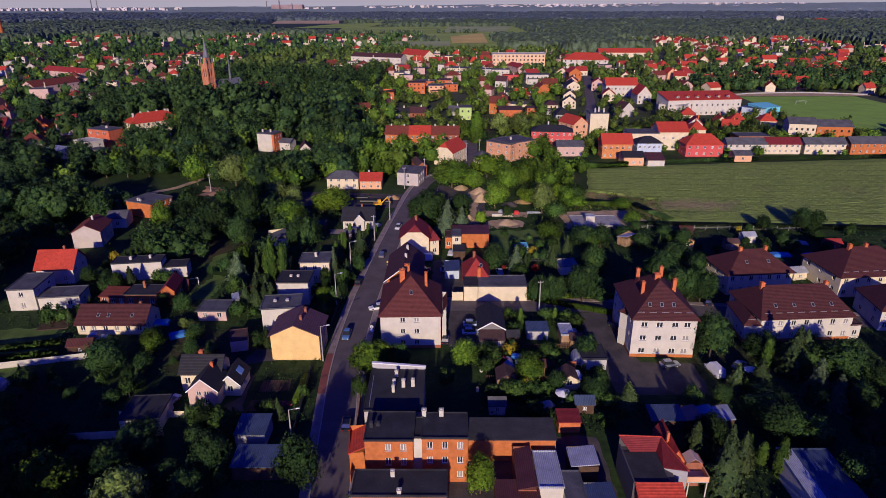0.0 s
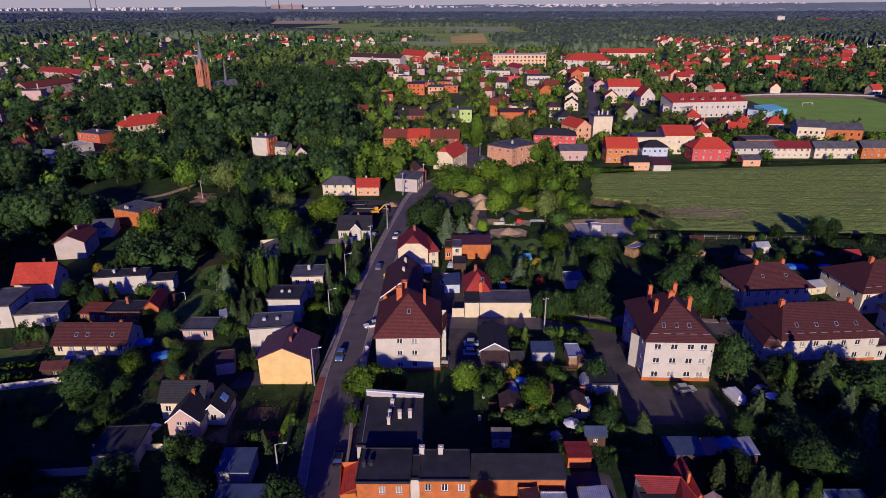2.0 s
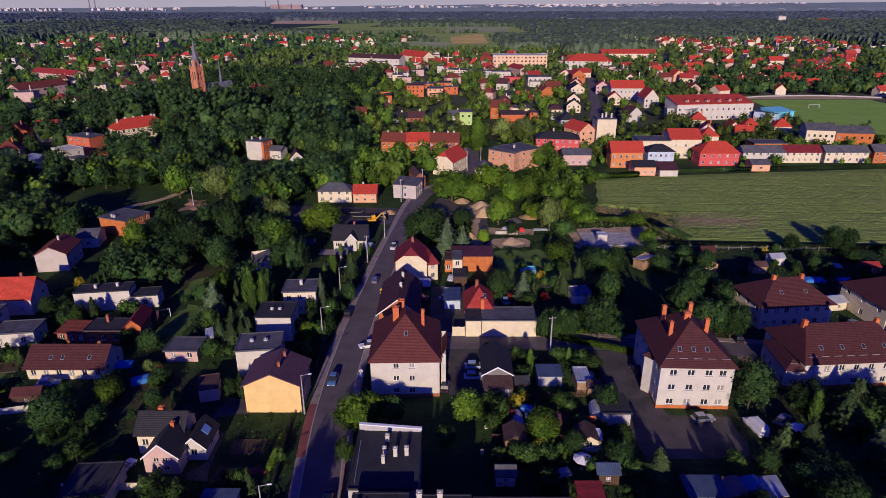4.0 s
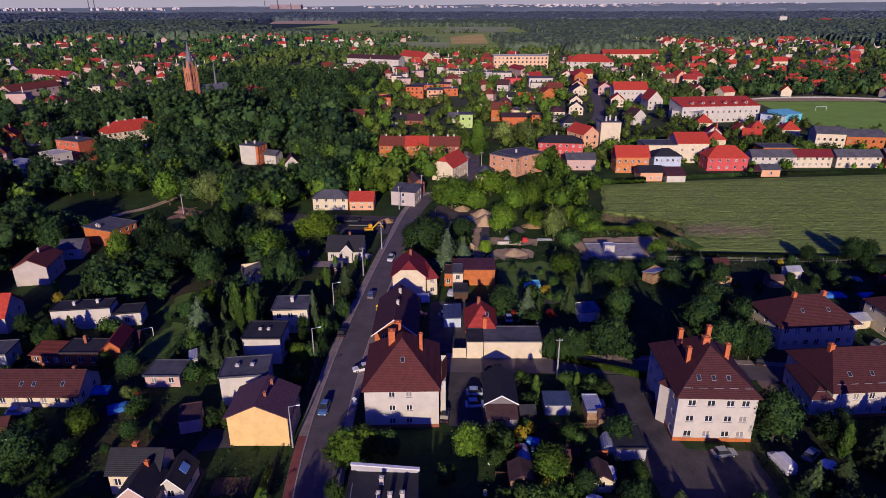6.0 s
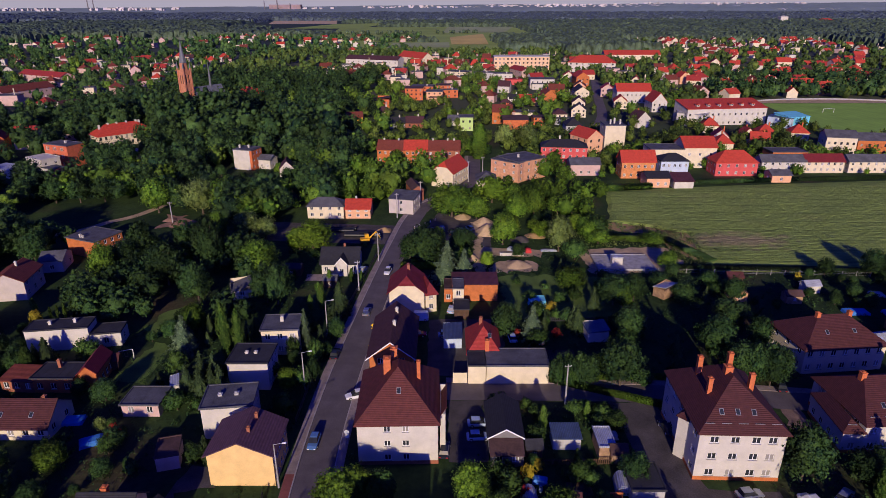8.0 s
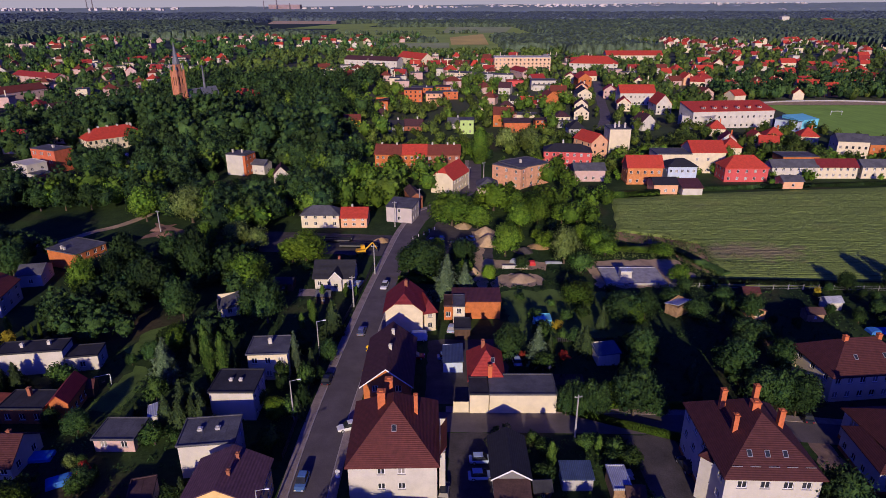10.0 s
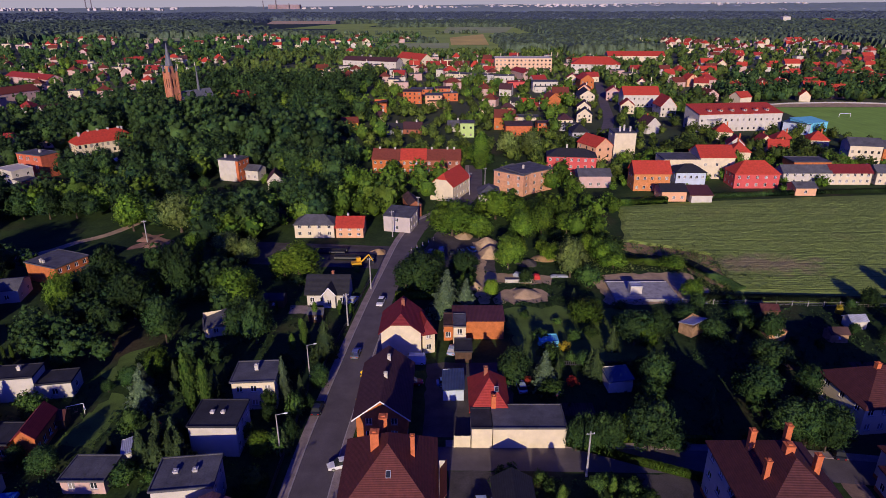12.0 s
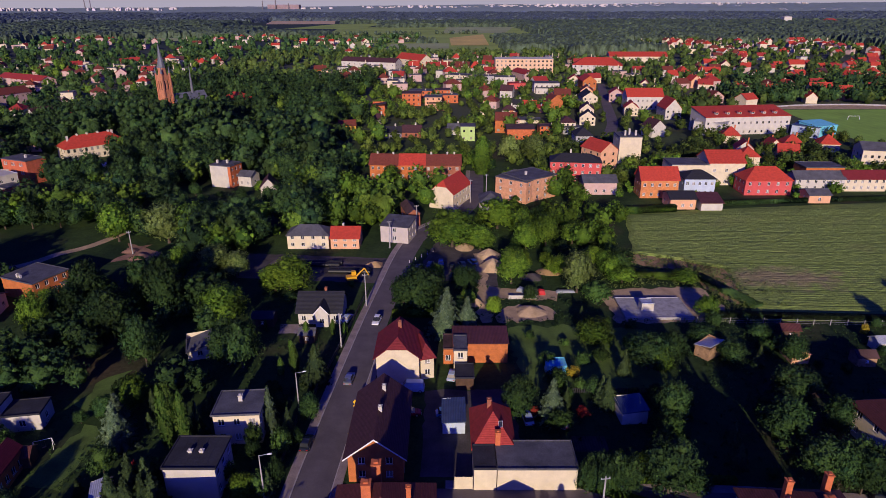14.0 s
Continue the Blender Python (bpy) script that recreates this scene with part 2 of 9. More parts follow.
def lattice(xs, zs, y0, y1, open_cells):
    """A flat piece with openings, in one connected mesh: cells of a grid between two planes, the open ones left out."""
    mesh = Mesh()
    nx, nz = len(xs), len(zs)
    for y in (y0, y1):
        mesh.v += [(x, y, z) for z in zs for x in xs]
    at = lambda i, j, k: k * nx * nz + j * nx + i
    solid = lambda i, j: 0 <= i < nx - 1 and 0 <= j < nz - 1 and (i, j) not in open_cells
    for j in range(nz - 1):
        for i in range(nx - 1):
            if not solid(i, j):
                continue
            mesh.f.append((at(i, j, 0), at(i + 1, j, 0), at(i + 1, j + 1, 0), at(i, j + 1, 0)))
            for (di, dj), (p, q) in (((-1, 0), ((i, j + 1), (i, j))), ((1, 0), ((i + 1, j), (i + 1, j + 1))), ((0, -1), ((i, j), (i + 1, j))), ((0, 1), ((i + 1, j + 1), (i, j + 1)))):
                if not solid(i + di, j + dj):
                    mesh.f.append((at(*q, 0), at(*p, 0), at(*p, 1), at(*q, 1)))
    return mesh


def window_set(w, h):
    """Meshes of a window of that size: frame with a middle bar, pane, and sill."""
    key = (round(w, 2), round(h, 2))
    if key not in WINDOWS:
        t = 0.08
        f = lattice([0, t, w / 2 - 0.05, w / 2 + 0.05, w - t, w], [0, t, h - t, h], -0.05, 0.0, {(1, 1), (3, 1)})
        p = Mesh().box(0.02, w - 0.02, -0.02, 0.01, 0.02, h - 0.02)
        s = Mesh().box(-0.08, w + 0.08, -0.24, -0.052, -0.08, -0.01)
        WINDOWS[key] = (f.data("window", FRAME), p.data("pane", glass()), s.data("sill", CONCRETE))
    return WINDOWS[key]


def put_windows(house, spots, level):
    """level 2: frame, pane and sill; 1: frame and pane; 0: the pane alone, for houses far away."""
    for p, u, w, h in spots:
        fr, pn, si = window_set(w, h)
        m = Matrix(((u.x, -u.y, 0, p.x), (u.y, u.x, 0, p.y), (0, 0, 1, p.z), (0, 0, 0, 1)))
        if level == 0:
            part("window", pn, None, house, "", m)
            continue
        win = part("window", fr, None, house, "", m)
        part("pane", pn, None, win)
        if level > 1:
            part("sill", si, None, win)


def spread(n, w, size, edge=1.0):
    if isinstance(n, tuple):
        return [(w * f - size / 2, w * f + size / 2) for f in n]
    if n <= 0 or w < n * (size + 0.3) + 0.6:
        n = max(0, int((w - 0.8) / (size + 0.7))) if n > 0 else 0
    if n == 0:
        return []
    step = w / n
    return [(step * (i + 0.5) - size / 2, step * (i + 0.5) + size / 2) for i in range(n)]


def roof_mesh(kind, w, d, rh, over, along, t=0.18, hipin=None):
    """A roof over a plan -w/2..w/2 by 0..d, from the eaves at z 0; along: the ridge runs along x or y."""
    mesh = Mesh()
    x0, x1, y0, y1 = -w / 2 - over, w / 2 + over, -over, d + over
    if kind == "flat":
        e = 0.18
        sq = lambda k, z: [(x0 + k, y0 + k, z), (x1 - k, y0 + k, z), (x1 - k, y1 - k, z), (x0 + k, y1 - k, z)]
        mesh.loft([sq(0, 0.0), sq(0, 0.36), sq(e, 0.36), sq(e, 0.2)])
        return mesh
    if along == "y":
        q = lambda a, b, z: (b, a, z)
        a0, a1, b0, b1 = y0, y1, x0, x1
    else:
        q = lambda a, b, z: (a, b, z)
        a0, a1, b0, b1 = x0, x1, y0, y1
    bm_ = (b0 + b1) / 2
    drop = rh * over / ((b1 - b0) / 2 - over)
    lo, hi = -drop, rh
    if kind == "shed":
        ring = lambda a: [q(a, b0, lo), q(a, b1, hi), q(a, b1, hi + t), q(a, b0, lo + t)]
        mesh.loft([ring(a0), ring(a1)])
    elif kind == "halfhip":
        k, s = 0.42, 0.42 * (b1 - b0) / 2
        hq = hi - (hi - lo) * k
        for up, flip in ((0.0, True), (t, False)):
            e = lambda a, b, z: q(a, b, z + up)
            left = [e(a0, b0, lo), e(a1, b0, lo), e(a1, bm_, hi), e(a0 + s, bm_, hi), e(a0, bm_ - (b1 - b0) / 2 * k, hq)]
            right = [e(a1, b1, lo), e(a0, b1, lo), e(a0, bm_ + (b1 - b0) / 2 * k, hq), e(a0 + s, bm_, hi), e(a1, bm_, hi)]
            tip = [e(a0, bm_ - (b1 - b0) / 2 * k, hq), e(a0 + s, bm_, hi), e(a0, bm_ + (b1 - b0) / 2 * k, hq)]
            for f in (left, right, tip):
                mesh.poly(*(reversed(f) if flip else f))
        for p, r in (((a0, b0, lo), (a1, b0, lo)), ((a1, b1, lo), (a0, b1, lo)), ((a1, b0, lo), (a1, bm_, hi)), ((a1, bm_, hi), (a1, b1, lo)), ((a0, b1, lo), (a0, bm_ + (b1 - b0) / 2 * k, hq)), ((a0, bm_ - (b1 - b0) / 2 * k, hq), (a0, b0, lo)), ((a0, bm_ + (b1 - b0) / 2 * k, hq), (a0, bm_ - (b1 - b0) / 2 * k, hq))):
            mesh.poly(q(*p), q(*r), q(r[0], r[1], r[2] + t), q(p[0], p[1], p[2] + t))
    elif kind == "gable":
        ring = lambda a: [q(a, b0, lo), q(a, bm_, hi), q(a, b1, lo), q(a, b1, lo + t), q(a, bm_, hi + t * 1.2), q(a, b0, lo + t)]
        mesh.loft([ring(a0), ring(a1)])
    else:
        s = min((b1 - b0) / 2 * (1.0 if hipin is None else hipin), (a1 - a0) / 2 - 0.02)
        low = [q(a0, b0, lo), q(a1, b0, lo), q(a1, b1, lo), q(a0, b1, lo)]
        up = [(x, y, z + t) for x, y, z in low]
        r0, r1 = q(a0 + s, bm_, hi + t), q(a1 - s, bm_, hi + t)
        n = len(mesh.v)
        mesh.v += low + up + [r0, r1]
        mesh.f += [tuple(n + i for i in f) for f in ((3, 2, 1, 0), (0, 1, 5, 4), (1, 2, 6, 5), (2, 3, 7, 6), (3, 0, 4, 7), (4, 5, 9, 8), (5, 6, 9), (6, 7, 8, 9), (7, 4, 8))]
    return mesh


def chimney(house, x, y, z0, z1, mat, w=0.55, d=0.55, label=""):
    mesh = Mesh().box(x - w / 2, x + w / 2, y - d / 2, y + d / 2, z0, z1)
    mesh.box(x - w / 2 - 0.07, x + w / 2 + 0.07, y - d / 2 - 0.07, y + d / 2 + 0.07, z1, z1 + 0.12)
    mesh.box(x - w / 4, x + w / 4, y - d / 4, y + d / 4, z1 + 0.12, z1 + 0.3)
    part("chimney", mesh, mat, house, label)


ROOF_GLASS = surface("roof_glass", (0.03, 0.035, 0.045), 0.08, 0.2, 0.8, 3.0, 0.0, spec=0.5)
SNOW_GUARD = Mesh().box(-0.75, 0.75, -0.03, 0.03, 0.0, 0.16).data("snow_guard", STEEL)


def house(x, y, w, d, h, rot, roof, rh, wall, cover, label, front=(3, 2), side=(3, 2), chimneys=(), over=0.45, ridge="", name="house",
          plinth=None, win=(1.1, 1.3), group="", hipin=None, sill=0.9, category="house", skylights=(), boards=None, dormers=()):
    """A house whose front wall's middle stands at (x, y), w wide and d deep, with eaves at h; front and side: windows across and storeys."""
    m = pose(x, y, 0, 0, 0, rot)
    ob = thing(name, m, label, category, group)
    footprint(m, -w / 2, w / 2, 0, d)
    ridge = ridge or ("x" if w >= d else "y")
    mesh = Mesh()
    corner = [(-w / 2, 0, 0), (w / 2, 0, 0), (w / 2, d, 0), (-w / 2, d, 0)]
    spots = []
    for i in range(4):
        a, b = corner[i], corner[(i + 1) % 4]
        n, st = (front if i % 2 == 0 else side)
        if i == 2:
            n = 0
        wide = w if i % 2 == 0 else d
        cols = spread(n, wide, win[0])
        step = h / max(st, 1)
        rows = [(step * k + min(sill, step * 0.4), step * k + min(sill, step * 0.4) + min(win[1], step * 0.52)) for k in range(st)] if cols else []
        spots += facade(mesh, a, b, h, cols, rows)
    mesh.poly((-w / 2, 0, h), (w / 2, 0, h), (w / 2, d, h), (-w / 2, d, h))
    if roof == "gable":
        if ridge == "x":
            for sx in (-w / 2, w / 2):
                mesh.poly((sx, 0, h), (sx, d, h), (sx, d / 2, h + rh - 0.02))
        else:
            for sy in (0, d):
                mesh.poly((-w / 2, sy, h), (w / 2, sy, h), (0, sy, h + rh - 0.02))
    elif roof == "halfhip":
        mesh.poly((-w / 2, d, h), (w / 2, d, h), (0, d, h + rh - 0.02))
        mesh.poly((-w / 2, 0, h), (w / 2, 0, h), (w * 0.21, 0, h + rh * 0.56), (-w * 0.21, 0, h + rh * 0.56))
    elif roof == "shed":
        mesh.poly((-w / 2, d, h), (w / 2, d, h), (w / 2, d, h + rh), (-w / 2, d, h + rh))
        mesh.poly((-w / 2, 0, h), (-w / 2, d, h), (-w / 2, d, h + rh))
        mesh.poly((w / 2, 0, h), (w / 2, d, h), (w / 2, d, h + rh))
    part("wall", mesh, wall, ob)
    if plinth:
        pl = Mesh()
        e = 0.05
        pl.box(-w / 2 - e, w / 2 + e, -e, 0.0, 0, 0.7).box(-w / 2 - e, w / 2 + e, d, d + e, 0, 0.7)
        pl.box(-w / 2 - e, -w / 2, 0, d, 0, 0.7).box(w / 2, w / 2 + e, 0, d, 0, 0.7)
        part("plinth", pl, plinth, ob)
    put_windows(ob, spots, 2 if y < 200 else 1 if y < 330 else 0)
    part("roof", roof_mesh(roof, w, d, rh, over, ridge, hipin=hipin), cover, ob, "", Matrix.Translation((0, 0, h)))
    if roof == "flat" and y < 150 and name != "canopy":
        k = max(2, min(7, round(w / 1.6)))
        seam = Mesh().box(-0.05, 0.05, 0.1, d - 0.1, h + 0.2, h + 0.225).data("seam", cover)
        for i in range(1, k):
            part("seam", seam, None, ob, "", Matrix.Translation((-w / 2 + w * i / k, 0, 0)))
    # the front slope of the roof, for what sits in it
    run = (w / 2 + over) * (hipin or 1.0) if ridge == "y" else d / 2 + over
    drop = rh * over / max(0.1, (w if ridge == "y" else d) / 2)
    rise = (rh + drop) / run
    slope = math.degrees(math.atan(rise))
    on_roof = lambda px, py: Matrix.Translation((px, py, h - drop + (py + over) * rise + 0.2)) @ pose(0, 0, 0, slope, 0, 0)
    for px, py in skylights:
        sk = part("skylight", lattice([-0.35, -0.29, 0.29, 0.35], [-0.5, -0.44, 0.44, 0.5], 0.0, 0.12, {(1, 1)}), STEEL, ob, "", on_roof(px, py) @ pose(0, 0, 0.1, -90, 0, 0))
        part("pane", Mesh().box(-0.3, 0.3, 0.04, 0.1, -0.45, 0.45), ROOF_GLASS, sk)
    if cover is BROWN and roof == "hip" and y < 145:
        for k in range(int(w / 2.6)):
            gx = -w / 2 + 1.6 + k * (w - 3.2) / max(1, int(w / 2.6) - 1)
            part("snow_guard", SNOW_GUARD, None, ob, "", on_roof(gx, 0.8))
    for px, py in dormers:
        z0 = h - drop + (py + over) * rise
        dm = Mesh().box(px - 0.8, px + 0.8, py, py + 2.2, z0 - 0.2, z0 + 1.0)
        dk = part("dormer", dm, wall, ob)
        part("dormer_roof", Mesh().loft([[(px - 1.0, py - 0.25, z0 + 1.0), (px + 1.0, py - 0.25, z0 + 1.0), (px, py - 0.25, z0 + 1.8)], [(px - 1.0, py + 2.9, z0 + 1.02), (px + 1.0, py + 2.9, z0 + 1.02), (px, py + 2.9, z0 + 1.82)]]), cover, dk)
        part("dormer_window", Mesh().box(px - 0.45, px + 0.45, py - 0.04, py, z0 + 0.15, z0 + 0.85), glass(), dk)
    if boards:
        for sx in (-1, 1):
            e = 0.16
            part("bargeboard", Mesh().loft([[(sx * (w / 2 + over), -over - 0.05, h - drop - 0.05), (sx * (w / 2 + over), -over - 0.05, h - drop + 0.22), (0, -over - 0.05, h + rh + 0.24), (0, -over - 0.05, h + rh - 0.05)], [(sx * (w / 2 + over), -over - 0.01, h - drop - 0.05), (sx * (w / 2 + over), -over - 0.01, h - drop + 0.22), (0, -over - 0.01, h + rh + 0.24), (0, -over - 0.01, h + rh - 0.05)]]), boards, ob)
    for c in chimneys:
        cx, cy, top = c[:3]
        cm = c[3] if len(c) > 3 else BRICKR
        cw = c[4] if len(c) > 4 else 0.6
        chimney(ob, cx, cy, h, h + top, cm, cw, cw)
    return ob


# ---- ground, roads and fields ----
def ground_material():
    m, nt, b = nodes_of("ground_cover")
    geo = nt.nodes.new("ShaderNodeNewGeometry")
    cols = ((0.018, 0.038, 0.016), (0.05, 0.088, 0.024), (0.075, 0.06, 0.035))
    n1 = add(nt, "ShaderNodeTexNoise", Scale=0.045, Detail=6.0, Roughness=0.65)
    n2 = add(nt, "ShaderNodeTexNoise", Scale=0.9, Detail=4.0, Roughness=0.7)
    n3 = add(nt, "ShaderNodeTexNoise", Scale=0.021, Detail=3.0)
    for n in (n1, n2, n3):
        nt.links.new(geo.outputs["Position"], n.inputs["Vector"])
    mixes = []
    for c0, c1, src, lo, hi in ((cols[0], cols[1], n1, 0.38, 0.62), (None, cols[2], n3, 0.56, 0.66)):
        mx = nt.nodes.new("ShaderNodeMix")
        mx.data_type = "RGBA"
        if c0:
            mx.inputs[6].default_value = (*c0, 1)
        mx.inputs[7].default_value = (*c1, 1)
        mr = nt.nodes.new("ShaderNodeMapRange")
        mr.inputs[1].default_value, mr.inputs[2].default_value = lo, hi
        nt.links.new(src.outputs[0], mr.inputs[0])
        nt.links.new(mr.outputs[0], mx.inputs[0])
        mixes.append(mx)
    nt.links.new(mixes[0].outputs[2], mixes[1].inputs[6])
    g = nt.nodes.new("ShaderNodeMix")
    g.data_type = "RGBA"
    g.blend_type = "MULTIPLY"
    g.inputs[0].default_value = 0.8
    nt.links.new(mixes[1].outputs[2], g.inputs[6])
    nt.links.new(n2.outputs[0], g.inputs[7])
    br = nt.nodes.new("ShaderNodeHueSaturation")
    br.inputs["Value"].default_value = 1.6
    nt.links.new(g.outputs[2], br.inputs["Color"])
    # town ground paler from y 330; past 850 bluish green matching the hazed woods
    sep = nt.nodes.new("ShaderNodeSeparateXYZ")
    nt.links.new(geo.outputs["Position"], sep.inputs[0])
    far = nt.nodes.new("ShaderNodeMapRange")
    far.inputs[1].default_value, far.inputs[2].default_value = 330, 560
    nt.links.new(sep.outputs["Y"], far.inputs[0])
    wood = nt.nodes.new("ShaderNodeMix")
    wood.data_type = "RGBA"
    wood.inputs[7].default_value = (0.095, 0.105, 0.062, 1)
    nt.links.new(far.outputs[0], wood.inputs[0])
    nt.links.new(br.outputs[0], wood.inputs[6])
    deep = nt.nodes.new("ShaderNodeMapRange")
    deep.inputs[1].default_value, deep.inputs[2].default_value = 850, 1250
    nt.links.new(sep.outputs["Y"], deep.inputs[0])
    far_tint = nt.nodes.new("ShaderNodeMix")
    far_tint.data_type = "RGBA"
    far_tint.inputs[7].default_value = (0.042, 0.062, 0.052, 1)
    nt.links.new(deep.outputs[0], far_tint.inputs[0])
    nt.links.new(wood.outputs[2], far_tint.inputs[6])
    nt.links.new(far_tint.outputs[2], b.inputs["Base Color"])
    bp = add(nt, "ShaderNodeBump", Strength=0.6, Distance=0.25)
    nt.links.new(n2.outputs[0], bp.inputs["Height"])
    nt.links.new(bp.outputs[0], b.inputs["Normal"])
    b.inputs["Roughness"].default_value = 0.95
    b.inputs["Specular IOR Level"].default_value = 0.1
    return m


def plane(name, corners, z, mat, label, category, kind="structure"):
    mesh = Mesh().poly(*[(x, y, z) for x, y in corners])
    return tagged(new(name, mesh.data(name, mat)), label, category, "", kind)


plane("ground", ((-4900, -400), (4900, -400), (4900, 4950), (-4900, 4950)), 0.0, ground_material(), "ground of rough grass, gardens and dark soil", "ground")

ASPHALT = surface("asphalt", (0.125, 0.105, 0.108), 0.85, 0.22, 0.25, 5.0, 0.12)
PAVING = surface("paving", (0.30, 0.24, 0.215), 0.9, 0.25, 0.6, 6.0, 0.2)
REDPAVE = surface("red_paving", (0.24, 0.08, 0.065), 0.9, 0.2, 0.6, 6.0, 0.2)
YARD = surface("yard", (0.088, 0.076, 0.072), 0.9, 0.4, 0.22, 4.0, 0.2)
SAND = surface("sand", (0.48, 0.345, 0.195), 0.95, 0.3, 0.3, 5.0, 0.3)
GRASS = surface("lawn", (0.098, 0.165, 0.030), 0.95, 0.35, 0.2, 3.0, 0.3)


def smooth_line(pts, n=8):
    out = []
    for i in range(len(pts) - 1):
        p0, p1, p2, p3 = (Vector(pts[max(0, min(len(pts) - 1, i + k))]) for k in (-1, 0, 1, 2))
        for j in range(n):
            t = j / n
            out.append(0.5 * (2 * p1 + (p2 - p0) * t + (2 * p0 - 5 * p1 + 4 * p2 - p3) * t * t + (3 * p1 - p0 - 3 * p2 + p3) * t ** 3))
    out.append(Vector(pts[-1]))
    return out


def strip(name, line, off0, off1, z, mat, label, category, thick=0.0):
    """A band along a line between two sideways offsets (right is plus)."""
    mesh = Mesh()
    rows = []
    for i, p in enumerate(line):
        a, b = line[max(0, i - 1)], line[min(len(line) - 1, i + 1)]
        t = (b - a).normalized()
        s = Vector((t.y, -t.x))
        rows.append((p + s * off0, p + s * off1))
    for (a, b), (c, d) in zip(rows, rows[1:]):
        mesh.poly((a.x, a.y, z), (b.x, b.y, z), (d.x, d.y, z), (c.x, c.y, z))
        if thick:
            mesh.poly((b.x, b.y, z - thick), (d.x, d.y, z - thick), (d.x, d.y, z), (b.x, b.y, z))
            mesh.poly((a.x, a.y, z), (c.x, c.y, z), (c.x, c.y, z - thick), (a.x, a.y, z - thick))
    return tagged(new(name, mesh.data(name, mat)), label, category, "", "structure")


def keep_line(line, half):
    for a, b in zip(line, line[1:]):
        t = b - a
        m = Matrix(((t.x / t.length, -t.y / t.length, 0, a.x), (t.y / t.length, t.x / t.length, 0, a.y), (0, 0, 1, 0), (0, 0, 0, 1)))
        footprint(m, 0, t.length, -half, half, 0.3)


street = smooth_line(((-6, -140), (-10, -60), (-14, 20), (-16.5, 55), (-19.4, 88), (-21.2, 112), (-21.0, 138), (-19.2, 166), (-16.7, 196), (-14.2, 220), (-11.6, 242), (-7.5, 258), (0.5, 270), (7.5, 283), (12.0, 305), (14, 340)))
KERB = surface("kerb", (0.42, 0.38, 0.36), 0.9, 0.15, 0.8, 8.0, 0.1)
strip("road", street, -3.0, 3.0, 0.03, ASPHALT, "worn grey asphalt street running away between houses", "road")
strip("pavement", street, -4.7, -3.18, 0.14, PAVING, "concrete pavement along the street", "pavement", 0.14)
strip("kerb", street, -3.18, -3.0, 0.16, KERB, "pale concrete kerb beside the pavement", "kerb", 0.16)
near = [q for q in street if q.y < 192]
strip("pavement", near, 3.16, 4.5, 0.14, PAVING, "concrete pavement on the house side of the street", "pavement", 0.14)
strip("kerb", near, 3.0, 3.16, 0.16, KERB, "pale concrete kerb on the house side", "kerb", 0.16)
strip("pavement", [q for q in street if 100 < q.y < 118], -4.68, -3.2, 0.146, REDPAVE, "red paved stretch of pavement by the yellow house", "pavement", 0.02)
keep_line(street[::4], 5.2)
lane = smooth_line(((-19.5, 138.3), (0, 138.4), (22, 138.1), (44, 137.4), (70, 134.8), (106, 129), (150, 122)))
strip("road", lane, -2.9, 2.9, 0.022, ASPHALT, "asphalt side road between garages and gardens", "road")
strip("pavement", lane[8:], -4.6, -2.9, 0.12, PAVING, "concrete pavement along the side road", "pavement", 0.12)
keep_line(lane[::4], 4.0)


def ragged(corners, amount=0.6, step=1.6):
    """The outline with its sides broken into short uneven pieces."""
    out = []
    for (x0, y0), (x1, y1) in zip(corners, corners[1:] + corners[:1]):
        n = max(1, int(math.hypot(x1 - x0, y1 - y0) / step))
        for k in range(n):
            x, y = x0 + (x1 - x0) * k / n, y0 + (y1 - y0) * k / n
            out.append((x + amount * 2 * noise.noise(Vector((x * 0.45, y * 0.45, 3))), y + amount * 2 * noise.noise(Vector((x * 0.45, y * 0.45, 9)))))
    return out


def yard(name, corners, z, mat, label, category):
    plane(name, ragged(corners, 1.0 if mat in (GRASS, SAND) else 0.3) if corners[0][1] < 300 else corners, z, mat, label, category)
    xs, ys = [c[0] for c in corners], [c[1] for c in corners]
    footprint(Matrix(), min(xs), max(xs), min(ys), max(ys), -0.5)


yard("yard", ((31, 135.0), (40, 134.5), (41.2, 112), (52, 111.5), (52, 100), (33.5, 100)), 0.016, YARD, "dark paved yard in front of the white block", "yard")
yard("yard", ((-14.0, 89), (3, 89), (3, 87.5), (26.5, 87.5), (26.5, 55), (-14.0, 55)), 0.013, YARD, "dark paved yard behind the brick tenements", "yard")
yard("yard", ((0.4, 135.3), (8.0, 135.3), (7.2, 118), (0.4, 118)), 0.014, YARD, "small paved yard beside the white block", "yard")
yard("yard", ((-4, 168), (13, 168), (13, 144), (-4, 144)), 0.012, YARD, "yard behind the garages", "yard")
yard("yard", ((-3, 250), (16, 240), (14, 216), (-9, 222)), 0.012, YARD, "gravel yard of a builder", "yard")
yard("patio", ((-39, 190.5), (-33.8, 190.5), (-33.8, 195), (-39, 195)), 0.014, PAVING, "pale paved patio beside the bungalow", "patio")
yard("sand_patch", ((11, 216), (31, 213), (29, 208), (11, 209)), 0.015, SAND, "pale sandy ground of a building plot", "ground")
yard("sand_patch", ((15.5, 204.5), (25, 205), (27.5, 201), (26, 197.5), (12.5, 196), (12.5, 199)), 0.015, SAND, "pale spread of sand round a mound", "ground")
yard("sand_patch", ((40, 214), (68, 216), (70, 203), (62, 196), (41, 195.5)), 0.012, SAND, "pale bare ground round the concrete slab", "ground")
